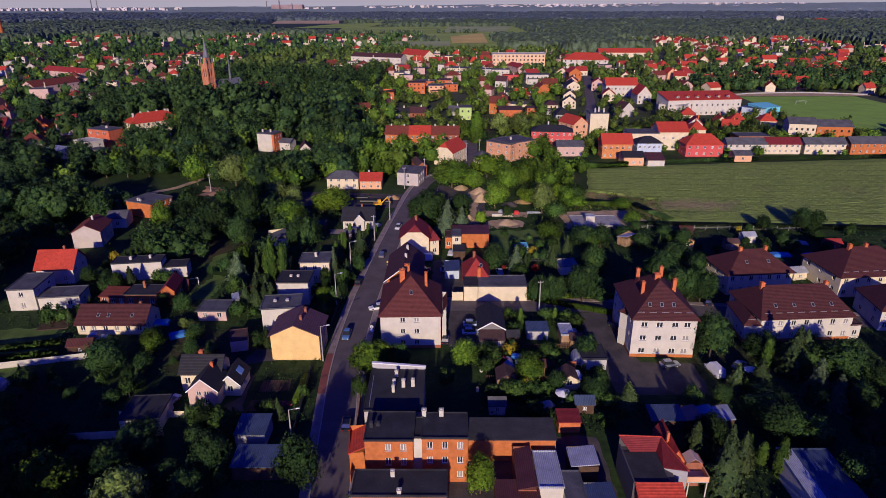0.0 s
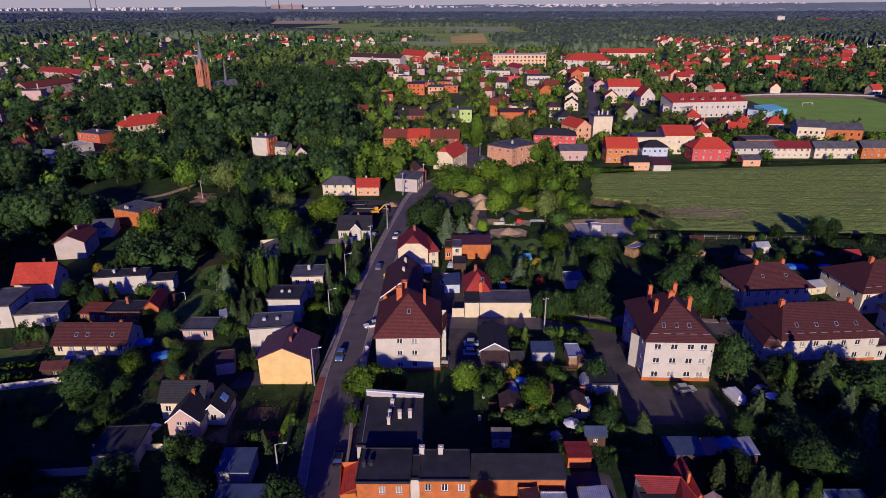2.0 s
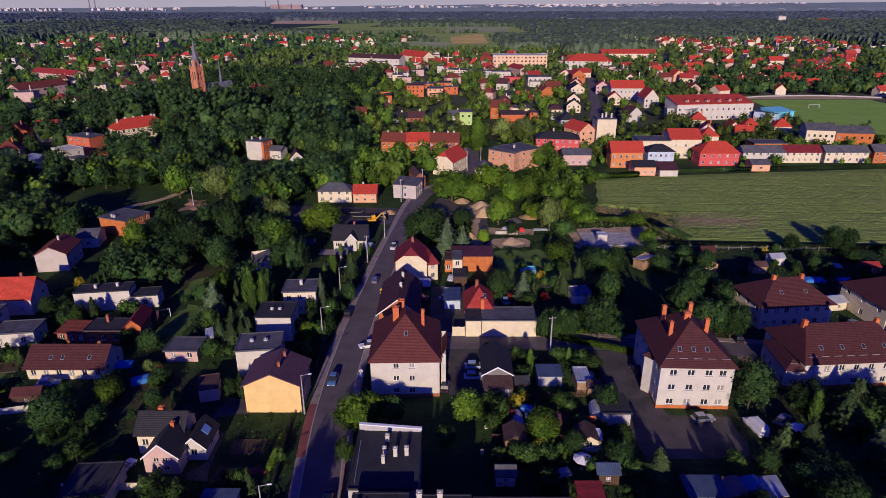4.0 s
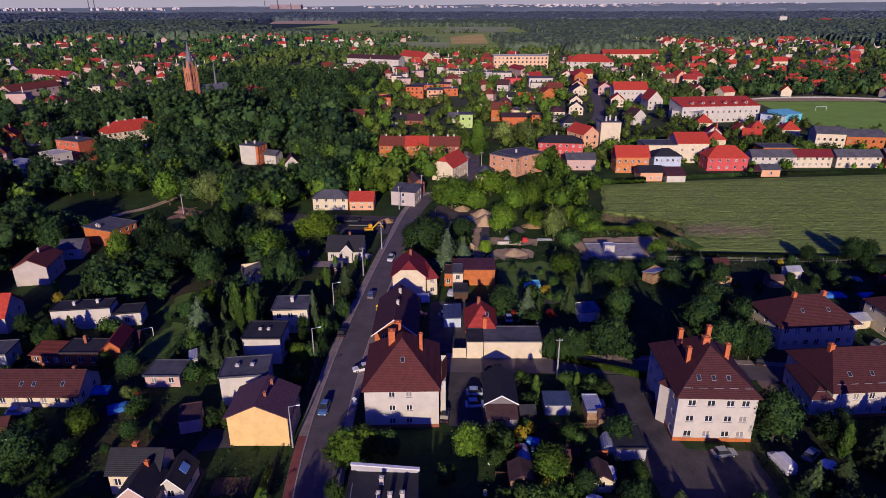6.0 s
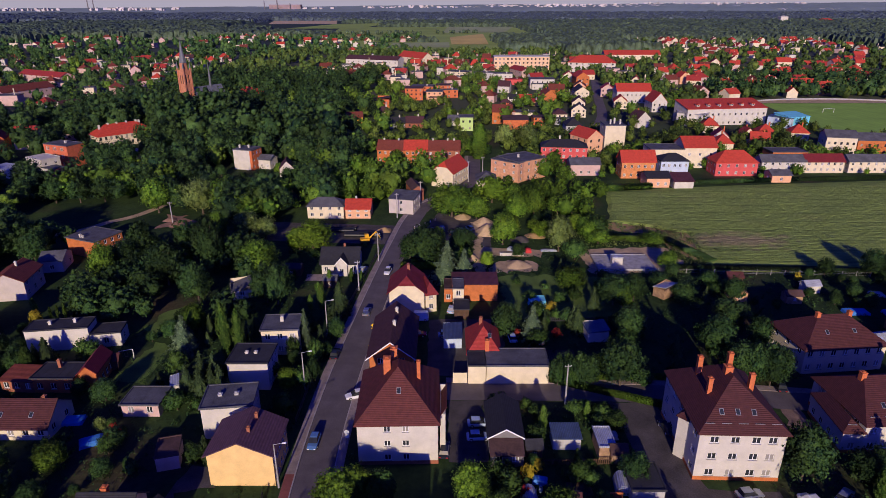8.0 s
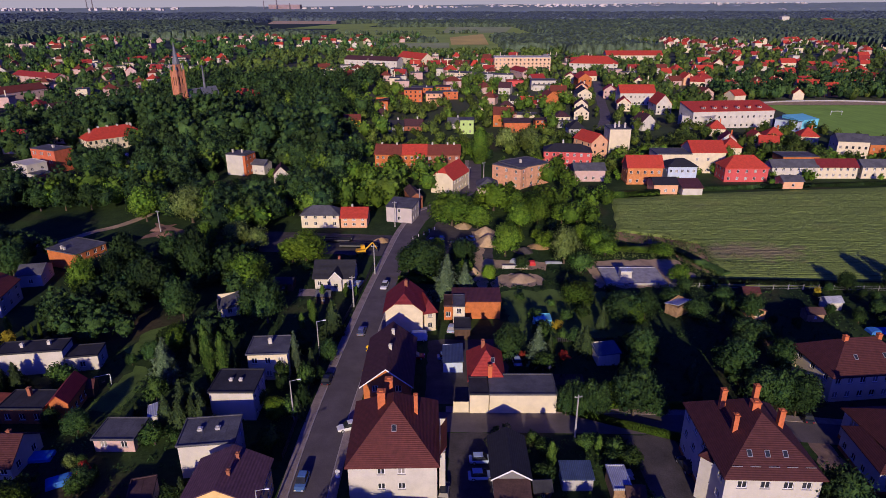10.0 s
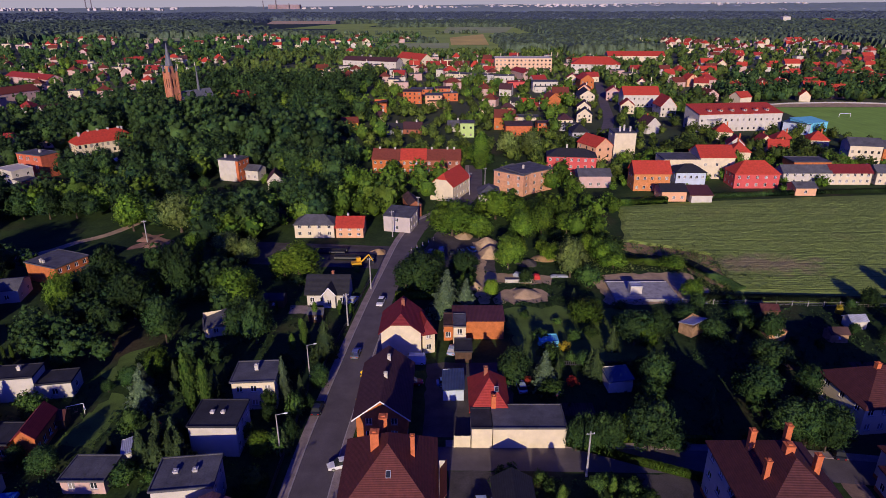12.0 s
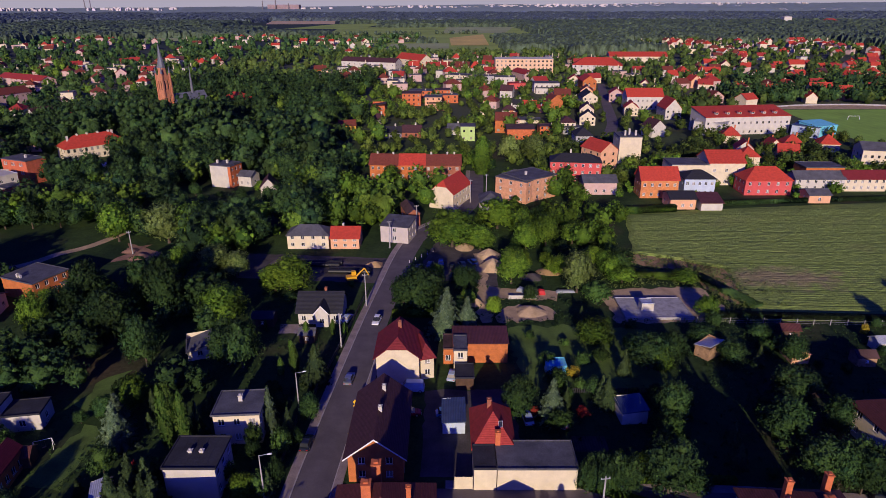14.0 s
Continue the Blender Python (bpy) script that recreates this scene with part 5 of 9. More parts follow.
house(141.7, 513.6, 25.7, 14, 9.0, -0.5, "gable", 5.0, WHITE, SCARLET, "white building with a broad scarlet roof", front=(8, 2), side=(3, 2))
house(147.8, 472.1, 10.3, 18, 7.0, -0.5, "gable", 6.0, WHITE, SCARLET, "white gabled house with a tall scarlet roof", front=(3, 2), side=(3, 2), ridge='y')
house(82.7, 742.4, 60.4, 24, 16.0, -0.9, "flat", 0, PEACHC, WHITE, "large cream block with a flat roof over the old town", front=(14, 4), side=(3, 4), over=0.3, win=(1.8, 1.8))
house(159.1, 741.2, 51.1, 24, 10.0, -13.4, "hip", 7.0, WHITE, SCARLET, "large white building with a broad red hip roof", front=(8, 3), side=(4, 3), win=(1.6, 1.8))
house(242.1, 878.2, 72.0, 20, 8.0, -1.2, "gable", 5.0, CREAM, SCARLET, "long row under a red roof", front=(10, 2), side=(3, 2), win=(1.6, 1.6))
house(118.6, 590.1, 11.2, 22, 11.0, -0.7, "gable", 4.0, BRICK, SCARLET, "brick tenement with a red roof on the town street", front=(3, 3), side=(4, 3), ridge='y')
house(102.2, 511.5, 10.4, 16, 9.0, -0.5, "gable", 3.5, CREAM, SLATE, "cream tenement with a dark gable roof", front=(3, 3), side=(3, 3), ridge='y')
house(71.5, 429.0, 9.3, 12, 6.0, -0.4, "hip", 2.6, CREAM, PLUM, "cream house with a plum roof", front=(3, 2), side=(2, 2))
house(72.6, 387.7, 8.9, 12, 6.5, -0.3, "hip", 3.4, GREY, SLATE, "grey villa with a steep slate roof", front=(3, 2), side=(2, 2))
house(12.2, 405.3, 7.8, 9, 8.0, -0.4, "flat", 0, LIME, FELTG, "lime green house with a flat grey roof", front=(2, 2), side=(2, 2))
house(41.7, 408.2, 15.1, 10, 6.0, -0.4, "shed", 1.0, BRICKR, FELTB, "long low red brick house", front=(4, 1), side=(2, 1))
house(-57.0, 427.0, 9.5, 8, 4.6, 12.0, "gable", 2.6, plaster("sun_yellow", (0.86, 0.52, 0.06)), RUST, "bright yellow house with a rust-brown roof in the trees", front=(3, 1), side=(2, 1))
house(-25.1, 531.0, 13.8, 12, 9.0, -0.6, "flat", 0, BRICKR, FELTB, "orange brick tenement with a flat roof", front=(4, 3), side=(3, 3))
house(-8.7, 515.1, 12.2, 12, 8.5, -0.5, "flat", 0, PEACH, FELTG, "orange tenement with a flat roof", front=(3, 3), side=(3, 3))
house(-2.4, 553.4, 11.4, 12, 8.5, -0.6, "flat", 0, BRICKR, FELTB, "orange-red brick tenement with a flat roof", front=(3, 3), side=(3, 3))
house(-44.7, 482.3, 9.1, 10, 7.5, -0.5, "shed", 1.4, BRICKR, FELTB, "brick gabled house with a brown roof", front=(2, 2), side=(2, 2))
house(85.4, 600.9, 21.4, 14, 8.0, -0.7, "flat", 0, WHITE, FELTG, "white flat-roofed block of flats", front=(5, 2), side=(2, 2))
house(-88.4, 799.3, 69.8, 16, 9.0, -22.6, "gable", 4.0, WHITE, PLUM, "row of white town houses with plum roofs", front=(10, 2), side=(3, 2))
house(-43.4, 818.5, 51.4, 16, 10.0, -53.3, "gable", 6.0, CREAM, SCARLET, "cream town house with a tall red roof", front=(4, 3), side=(3, 3))
house(71.5, 699.0, 35.4, 12, 7.0, -75.0, "gable", 3.0, PINK, RED, "pink town house with a red roof", front=(3, 2), side=(2, 2))
house(9.9, 656.2, 20.2, 14, 9.0, -25.7, "flat", 0, CREAM, FELTG, "cream tenement with a flat roof", front=(4, 3), side=(2, 3))
house(-154.5, 519.1, 25.9, 14, 6.0, -37.3, "hip", 5.0, CREAM, SCARLET, "house with a scarlet hip roof in the woods", front=(4, 1), side=(2, 1))
house(-391.2, 649.5, 69.6, 14, 7.0, -29.2, "gable", 3.6, PINK, RED, "row of red-roofed town houses", front=(8, 3), side=(3, 3))
house(-252.3, 444.7, 10.3, 14, 7.0, -25.0, "gable", 5.0, WHITE, PLUM, "white gabled house among the trees", front=(2, 2), side=(3, 2), ridge='y')
house(-329.3, 536.2, 43.9, 14, 8.0, 69.5, "gable", 4.0, PINK, RUST, "long terraced row with rust-red roofs", front=(9, 2), side=(3, 2))
house(-232.5, 351.0, 9.5, 11, 6.5, 20.0, "gable", 4.0, BRICKR, MAROON, "brick town house with a maroon gable roof", front=(2, 2), side=(3, 2), chimneys=((1.5, 5.5, 5.0, BRICKD, 0.7),))
house(-219.5, 356.0, 11.0, 11, 7.0, 12.0, "gable", 4.2, PINK, RED, "pink town house with a red gable roof", front=(3, 2), side=(2, 2), chimneys=((-2.0, 5.5, 5.2, BRICKD, 0.7),))
house(-244.0, 347.0, 10.0, 11, 6.0, -10.0, "hip", 4.0, BRICKR, RUST, "brick villa with a rusty hip roof", front=(2, 2), side=(2, 2))
house(-258.0, 352.0, 10.0, 10, 6.0, 8.0, "gable", 4.0, CREAM, MAROON, "cream house with a maroon roof among trees", front=(2, 2), side=(2, 2))

# the middle of the town
house(-49.6, 707.0, 15.1, 10.6, 7.8, -7.0, "flat", 0, WHITE, FELTG, "white flat-roofed annex in the old town", front=(3, 2), side=(0, 2), over=0.35, chimneys=((3.0, 4, 1.2, WHITE, 0.8),))
house(-10.1, 782.2, 22.7, 12.0, 4.4, 3.0, "gable", 5, CREAM, RED, "cream town house with a red gable roof", front=(3, 2), side=(0, 2), over=0.35, chimneys=((4.5, 4, 6.2, WHITE, 0.8),))
house(14.6, 797.2, 24.4, 12.0, 4.5, -7.0, "gable", 4, CREAM, RUST, "cream terraced houses with a rusty roof", front=(4, 2), side=(0, 2), over=0.35, chimneys=((4.9, 4, 5.2, WHITE, 0.8),))
house(33.5, 782.4, 12.0, 8.4, 3.9, 0.0, "hip", 6, WHITE, SCARLET, "white house with a tall scarlet hip roof", front=(2, 2), side=(0, 2), over=0.35, chimneys=((2.4, 4, 7.2, WHITE, 0.8),))
house(51.8, 797.4, 20.7, 12.0, 5.1, -4.0, "gable", 5, CREAM, RED, "tall cream town house with a red roof", front=(4, 2), side=(0, 2), over=0.35, chimneys=((4.1, 4, 6.2, WHITE, 0.8),))
house(37.2, 666.1, 17.3, 12.0, 6.9, 5.0, "flat", 0, GREY, FELTG, "grey flat-roofed works building", front=(4, 2), side=(0, 2), over=0.35, chimneys=((3.5, 4, 1.2, WHITE, 0.8),))
house(53.7, 642.3, 18.2, 12.0, 8.6, -5.0, "flat", 0, WHITE, FELTG, "white flat-roofed works building", front=(4, 2), side=(0, 2), over=0.35, chimneys=((3.6, 4, 1.2, WHITE, 0.8),))
house(63.7, 626.4, 14.3, 10.0, 5.0, 8.0, "flat", 0, ROSE, RED, "low red shop with a flat roof", front=(3, 1), side=(0, 2), over=0.35, chimneys=((2.9, 4, 1.2, WHITE, 0.8),))
house(87.1, 593.9, 23.6, 12.0, 4.7, -4.0, "flat", 0, WHITE, FELTG, "long low white workshop with chimneys", front=(5, 1), side=(0, 2), over=0.35, chimneys=((4.7, 4, 1.2, WHITE, 0.8),))
house(83.1, 552.2, 9.3, 7.0, 3.0, -4.0, "hip", 4, WHITE, TINB, "white house with a dark blue hip roof", front=(2, 1), side=(0, 2), over=0.35, chimneys=((1.9, 4, 5.2, WHITE, 0.8),))
house(97.4, 547.4, 12.5, 8.8, 4.0, -3.0, "flat", 0, PINK, FELTB, "pinkish rendered flat-roofed house", front=(3, 1), side=(0, 2), over=0.35, chimneys=((2.5, 4, 1.2, WHITE, 0.8),))
house(51.9, 517.9, 7.1, 7.0, 3.0, -8.0, "gable", 3, WHITE, SLATE, "white house with a dark gable roof", front=(2, 1), side=(0, 2), over=0.35, chimneys=((1.4, 4, 4.2, WHITE, 0.8),))
house(59.0, 507.5, 9.3, 7.0, 3.0, -7.0, "gable", 4, WHITE, SCARLET, "small white house with a red gable roof", front=(2, 1), side=(0, 2), over=0.35, chimneys=((1.9, 4, 5.2, WHITE, 0.8),))
house(65.3, 501.5, 9.5, 7.0, 3.0, 3.0, "shed", 1.2, PEACH, SCARLET, "low orange outbuilding with a red roof", front=(2, 1), side=(0, 2), over=0.35, chimneys=((1.9, 4, 2.4, WHITE, 0.8),))
house(-5.4, 509.3, 12.1, 8.5, 5.0, 3.0, "flat", 0, PEACH, FELTB, "orange rendered house with a flat roof", front=(3, 2), side=(0, 2), over=0.35, chimneys=((2.4, 4, 1.2, WHITE, 0.8),))
house(-20.1, 569.2, 18.6, 12.0, 5.9, -6.0, "flat", 0, BRICKR, FELTG, "orange-red brick tenement of the middle town", front=(4, 2), side=(0, 2), over=0.35, chimneys=((3.7, 4, 1.2, WHITE, 0.8),))
house(2.4, 544.6, 14.5, 10.1, 6.0, 6.0, "flat", 0, BRICKR, FELTG, "brick tenement with a flat grey roof", front=(3, 2), side=(0, 2), over=0.35, chimneys=((2.9, 4, 1.2, WHITE, 0.8),))
house(-33.1, 546.8, 8.7, 7.0, 3.1, -1.0, "shed", 1.5, PINK, RUST, "pink gabled house with a rusty roof", front=(2, 2), side=(0, 2), over=0.35, chimneys=((1.7, 4, 2.7, WHITE, 0.8),))
house(-44.3, 485.5, 8.0, 7.0, 3.0, -8.0, "gable", 3, BRICKR, PLUM, "brick house with a dark gable roof", front=(2, 1), side=(0, 2), over=0.35, chimneys=((1.6, 4, 4.2, WHITE, 0.8),))
house(-42.9, 457.2, 9.3, 7.0, 3.0, -8.0, "hip", 3, CREAM, PLUM, "cream cottage with a dark hip roof", front=(2, 1), side=(0, 2), over=0.35, chimneys=((1.9, 4, 4.2, WHITE, 0.8),))
house(5.1, 422.2, 8.5, 7.0, 3.0, -8.0, "gable", 3, WHITE, FELTG, "white house with a grey gable roof", front=(2, 2), side=(0, 2), over=0.35, chimneys=((1.7, 4, 4.2, WHITE, 0.8),))
house(-30.3, 413.7, 10.8, 7.6, 3.0, 5.0, "gable", 3, GREY, SLATE, "low house with a long dark roof", front=(2, 1), side=(0, 2), over=0.35, chimneys=((2.2, 4, 4.2, WHITE, 0.8),))
house(-19.5, 415.1, 10.9, 7.6, 3.0, -5.0, "gable", 3.4, BRICKD, PLUM, "low brick house with a plum roof", front=(2, 1), side=(0, 2), over=0.35, chimneys=((2.2, 4, 4.6, WHITE, 0.8),))
house(59.7, 422.4, 10.9, 7.7, 4.9, 3.0, "flat", 0, BRICKR, FELTB, "red brick house with a flat brown roof", front=(4, 2), side=(0, 2), over=0.35, chimneys=((2.2, 4, 1.2, WHITE, 0.8),))
house(73.3, 423.9, 10.6, 7.4, 3.9, 6.0, "flat", 0, GREY, FELTG, "grey flat-roofed house with chimneys", front=(3, 2), side=(0, 2), over=0.35, chimneys=((2.1, 4, 1.2, WHITE, 0.8),))
house(52.7, 459.3, 14.0, 9.8, 2.0, -7.0, "flat", 0, CREAM, FELTG, "long low cream garages", front=(0, 1), side=(0, 2), over=0.35, chimneys=((2.8, 4, 1.2, WHITE, 0.8),))
house(26.6, 487.7, 6.7, 7.0, 3.0, -3.0, "gable", 3, CREAM, FELTG, "cream house with a grey roof between trees", front=(1, 1), side=(0, 2), over=0.35, chimneys=((1.3, 4, 4.2, WHITE, 0.8),))
house(43.0, 491.6, 9.3, 7.0, 3.0, -5.0, "hip", 3, CREAM, PLUM, "cream house with a plum hip roof", front=(2, 1), side=(0, 2), over=0.35, chimneys=((1.9, 4, 4.2, WHITE, 0.8),))
house(76.6, 476.8, 6.1, 7.0, 3.0, 2.0, "gable", 3, CREAM, RED, "small cream house with a red roof", front=(1, 1), side=(0, 2), over=0.35, chimneys=((1.2, 4, 4.2, WHITE, 0.8),))


town_road = smooth_line(((92, 415), (106, 461), (118, 523), (130, 585), (146, 665)))
strip("road", town_road, -3.4, 3.4, 0.02, ASPHALT, "straight town street between old houses", "road")
keep_line(town_road[::3], 4.5)
for hx, hy, hw, hd, hh, hm, hc, hl in ((88.0, 452, 9.5, 10, 5.0, CREAM, SLATE, "cream tenement with a dark roof on the town street"), (92.5, 476, 9.0, 12, 6.0, CREAM, PLUM, "cream gabled house with a plum roof on the town street"),
        (104.5, 536, 9.0, 12, 7.0, CREAM, FELTG, "cream gabled town house with a grey roof"), (110.0, 560, 9.5, 14, 7.0, PEACH, RUST, "orange town house with a rusty roof"), (113.0, 628, 11.0, 14, 8.0, CREAM, RED, "tall cream town house with a red roof by the street"),
        (124.5, 486, 9.0, 12, 5.5, CREAM, SCARLET, "cream house with a scarlet roof on the town street"), (130.0, 548, 10.0, 13, 6.5, PINK, RED, "pink town house with a red tiled roof")):
    house(hx, hy, hw, hd, hh, -11.0, "gable", 3.6, hm, hc, hl, front=(3, 2), side=(3, 2), ridge="y", chimneys=((1.5, 5, 4.4, WHITE, 0.7),), group="houses along the town street")

# ---- trees ----
def quads_mesh(name, centres, normals, size, mats, extra=None, loose=0.42):
    """A mesh of small leaf sprays, each a bent four-sided blade, with normals that follow the crown."""
    n = len(centres)
    rng = np.random.default_rng(n)
    nn = normals + rng.normal(0, loose, normals.shape)
    nn /= np.linalg.norm(nn, axis=1)[:, None] + 1e-9
    ref = rng.normal(0, 1, normals.shape)
    u = np.cross(nn, ref)
    u /= np.linalg.norm(u, axis=1)[:, None] + 1e-9
    w = np.cross(nn, u)
    s = (size * rng.uniform(0.6, 1.3, n))[:, None]
    k = rng.uniform(0.45, 0.8, n)[:, None]
    v = np.stack([centres - u * s * 0.5, centres - w * s * k * 0.5 - nn * s * 0.15, centres + u * s * 0.5, centres + w * s * k * 0.5 - nn * s * 0.15], 1).reshape(-1, 3)
    vn = np.repeat(normals * 1.0, 4, axis=0) + np.repeat(nn * 0.7, 4, axis=0)
    f = np.arange(4 * n).reshape(-1, 4)
    if extra is not None:
        ev, ef, en = extra
        f = np.concatenate([f, ef + len(v)])
        v = np.concatenate([v, ev])
        vn = np.concatenate([vn, en])
    me = bpy.data.meshes.new(name)
    me.vertices.add(len(v))
    me.vertices.foreach_set("co", v.astype(np.float32).ravel())
    me.loops.add(f.size)
    me.loops.foreach_set("vertex_index", f.astype(np.int32).ravel())
    me.polygons.add(len(f))
    me.polygons.foreach_set("loop_start", np.arange(0, f.size, 4, dtype=np.int32))
    me.update(calc_edges=True)
    vn /= np.linalg.norm(vn, axis=1)[:, None] + 1e-9
    me.polygons.foreach_set("use_smooth", np.ones(len(f), dtype=bool))
    me.normals_split_custom_set_from_vertices([tuple(a) for a in vn.astype(float)])
    me.materials.append(mats)
    return me


def unit(rng, n, up=-0.35):
    d = rng.normal(0, 1, (n * 2, 3))
    d /= np.linalg.norm(d, axis=1)[:, None]
    return d[d[:, 2] > up][:n]


def blobs(centres, radii, squash=0.85, nu=6, nv=3, seed=0, rough=0.13):
    """Uneven closed lumps, the dense hearts of leaf clumps."""
    th = np.pi * np.arange(nv + 1) / nv
    ph = 2 * np.pi * np.arange(nu) / nu
    d = np.stack([np.outer(np.sin(th), np.cos(ph)), np.outer(np.sin(th), np.sin(ph)), np.outer(np.cos(th), np.ones(nu))], -1).reshape(-1, 3)
    f = np.array([(j * nu + i, (j + 1) * nu + i, (j + 1) * nu + (i + 1) % nu, j * nu + (i + 1) % nu) for j in range(nv) for i in range(nu)])
    n, k = len(centres), len(d)
    rng = np.random.default_rng(seed + n)
    g = 1 + rng.normal(0, rough, (n, k))
    g[:, :nu], g[:, -nu:] = g[:, :1], g[:, -1:]
    sq = np.ones((n, 1, 3))
    sq[:, 0, 2] = squash
    v = centres[:, None, :] + radii[:, None, None] * g[:, :, None] * d[None] * sq
    return v.reshape(-1, 3), (f[None] + (np.arange(n) * k)[:, None, None]).reshape(-1, 4), np.tile(d, (n, 1))


def join_extra(parts_):
    vs, fs, ns, n = [], [], [], 0
    for v, f, r in parts_:
        vs.append(v)
        fs.append(f + n)
        ns.append(r)
        n += len(v)
    return np.concatenate(vs), np.concatenate(fs), np.concatenate(ns)


def spiral(rng, n, low=-0.6):
    """Directions spread evenly over a ball down to that height, a little disturbed."""
    i = np.arange(n)
    z = 1 - (i + 0.5) / n * (1 - low)
    a = 2.39996 * i + rng.uniform(0, 6.28) + rng.normal(0, 0.22, n)
    q = np.sqrt(1 - z * z)
    return np.stack([q * np.cos(a), q * np.sin(a), z], 1)


def leafy_crown(seed, mat, height=10.0, radius=3.6, base=0.18, lumps=20, leaves=1150, size=0.5, tall=1.0):
    """A full crown of many leaf clumps round a dense heart, with gaps and an uneven outline, and the clumps' centres for the limbs."""
    rng = np.random.default_rng(seed)
    mid = height * (base + (1 - base) * 0.46)
    half = height * (1 - base) / 2
    shape = np.array([radius, radius, half * tall])
    d = spiral(rng, lumps)[rng.uniform(0, 1, lumps) > 0.07]
    lumps = len(d)
    sway = 1 + 0.16 * np.sin(3 * np.arctan2(d[:, 1], d[:, 0]) + seed) * (1 - d[:, 2] ** 2)
    c = d * (rng.uniform(0.58, 0.84, lumps) * sway)[:, None] * shape + np.array([0, 0, mid])
    r = rng.uniform(0.24, 0.37, lumps) * radius
    share = (r ** 2 / (r ** 2).sum() * leaves).astype(int) + 1
    cs, ns = [], []
    for i in range(lumps):
        dd = unit(rng, share[i] * 2, -0.7)
        dd = dd[dd @ d[i] > -0.2][:share[i]]
        deep = 1.42 - 0.75 * rng.uniform(0, 1, len(dd)) ** 0.8
        cs.append(c[i] + dd * r[i] * deep[:, None] * np.array([1, 1, 0.9]))
        out = dd * 0.42 + d[i] * 0.75 + np.array([0, 0, 0.08])
        ns.append(out / (np.linalg.norm(out, axis=1)[:, None] + 1e-9))
    heart = blobs(np.array([[0, 0, mid]]), np.array([radius * 0.60]), half / radius, 8, 5, seed)
    core = join_extra([heart, blobs(c, r * 0.56, 0.85, 5, 3, seed, 0.2)])
    return quads_mesh("crown", np.concatenate(cs), np.concatenate(ns), size, mat, core, 0.8), c


def trunk_mesh(height, base, radius, tips, seed):
    rng = np.random.default_rng(seed)
    mesh = Mesh()
    z0 = height * base
    ring = lambda z, r, dx=0.0: [(dx + r * math.cos(i * math.pi / 4), r * math.sin(i * math.pi / 4), z) for i in range(8)]
    mesh.loft([ring(0, radius * 1.4), ring(0.4, radius), ring(z0 * 1.3, radius * 0.8, 0.05), ring(height * 0.6, radius * 0.4, 0.1), ring(height * 0.85, 0.04, 0.1)])
    for tip in tips[:9]:
        start = (0.05, 0, z0 * rng.uniform(0.9, 1.6))
        mesh.rod(start, tuple(tip), radius * 0.42, radius * 0.1, 5)
    return mesh


def conifer_crown(seed, mat, height=10.0, radius=2.3, leaves=1200, size=0.5, base=0.06, narrow=1.0, droop=0.35):
    rng = np.random.default_rng(seed)
    cs, ns = [], []
    tiers = int(height * 1.7)
    for k in range(tiers):
        s = k / tiers
        z = height * (base + (0.98 - base) * s)
        reach = radius * (1 - s) ** narrow * rng.uniform(0.85, 1.1) + 0.12
        boughs = max(4, int(11 * (1 - s) + 3))
        n = max(3, int(leaves / tiers * (1 - s) * 1.8 / boughs))
        off = rng.uniform(0, 6.28)
        for b in range(boughs):
            ang = off + 6.283 * b / boughs + rng.normal(0, 0.1)
            ln = reach * rng.uniform(0.62, 1.16)
            t = np.sqrt(rng.uniform(0.05, 1.0, n))
            side = rng.normal(0, 0.13 * ln, n) * (1.1 - t)
            x, y = np.cos(ang) * ln * t - np.sin(ang) * side, np.sin(ang) * ln * t + np.cos(ang) * side
            cs.append(np.stack([x, y, z - droop * ln * t + rng.normal(0, 0.08, n)], 1))
            nr = np.stack([np.cos(ang) * np.ones(n) * 0.75, np.sin(ang) * np.ones(n) * 0.75, np.full(n, 0.65)], 1)
            ns.append(nr)
    ring = lambda z, r: [(r * math.cos(i * math.pi / 4), r * math.sin(i * math.pi / 4), z) for i in range(8)]
    cone = Mesh().loft([ring(height * base + 0.3, radius * 0.60), ring(height * 0.5, radius * 0.34), ring(height * 0.9, 0.05)], cap=False)
    cv = np.array(cone.v)
    cn = cv * np.array([1, 1, 0]) + np.array([0, 0, 0.4])
    return quads_mesh("crown", np.concatenate(cs), np.concatenate(ns), size, mat, (cv, np.array(cone.f), cn))


def column_crown(seed, mat, height=6.0, radius=0.9, leaves=700, size=0.35):
    """A dense upright column, as of thuja or poplar."""
    rng = np.random.default_rng(seed)
    s = rng.uniform(0.02, 1.0, leaves)
    prof = np.sin(np.pi * (0.12 + 0.86 * s)) ** 0.6
    ang = rng.uniform(0, 6.283, leaves)
    wob = 1 + 0.14 * np.sin(ang * 5 + s * 19)
    rr = radius * prof * wob * rng.uniform(0.85, 1.05, leaves)
    c = np.stack([rr * np.cos(ang), rr * np.sin(ang), height * s], 1)
    nr = np.stack([np.cos(ang), np.sin(ang), 0.5 * np.ones(leaves)], 1)
    ring = lambda z, r: [(r * math.cos(i * math.pi / 4), r * math.sin(i * math.pi / 4), z) for i in range(8)]
    core = Mesh().loft([ring(0.1, radius * 0.4), ring(height * 0.4, radius * 0.8), ring(height * 0.75, radius * 0.55), ring(height * 0.96, 0.05)], cap=False)
    cv = np.array(core.v)
    return quads_mesh("crown", c, nr, size, mat, (cv, np.array(core.f), cv * np.array([1, 1, 0]) + np.array([0, 0, 0.3])))


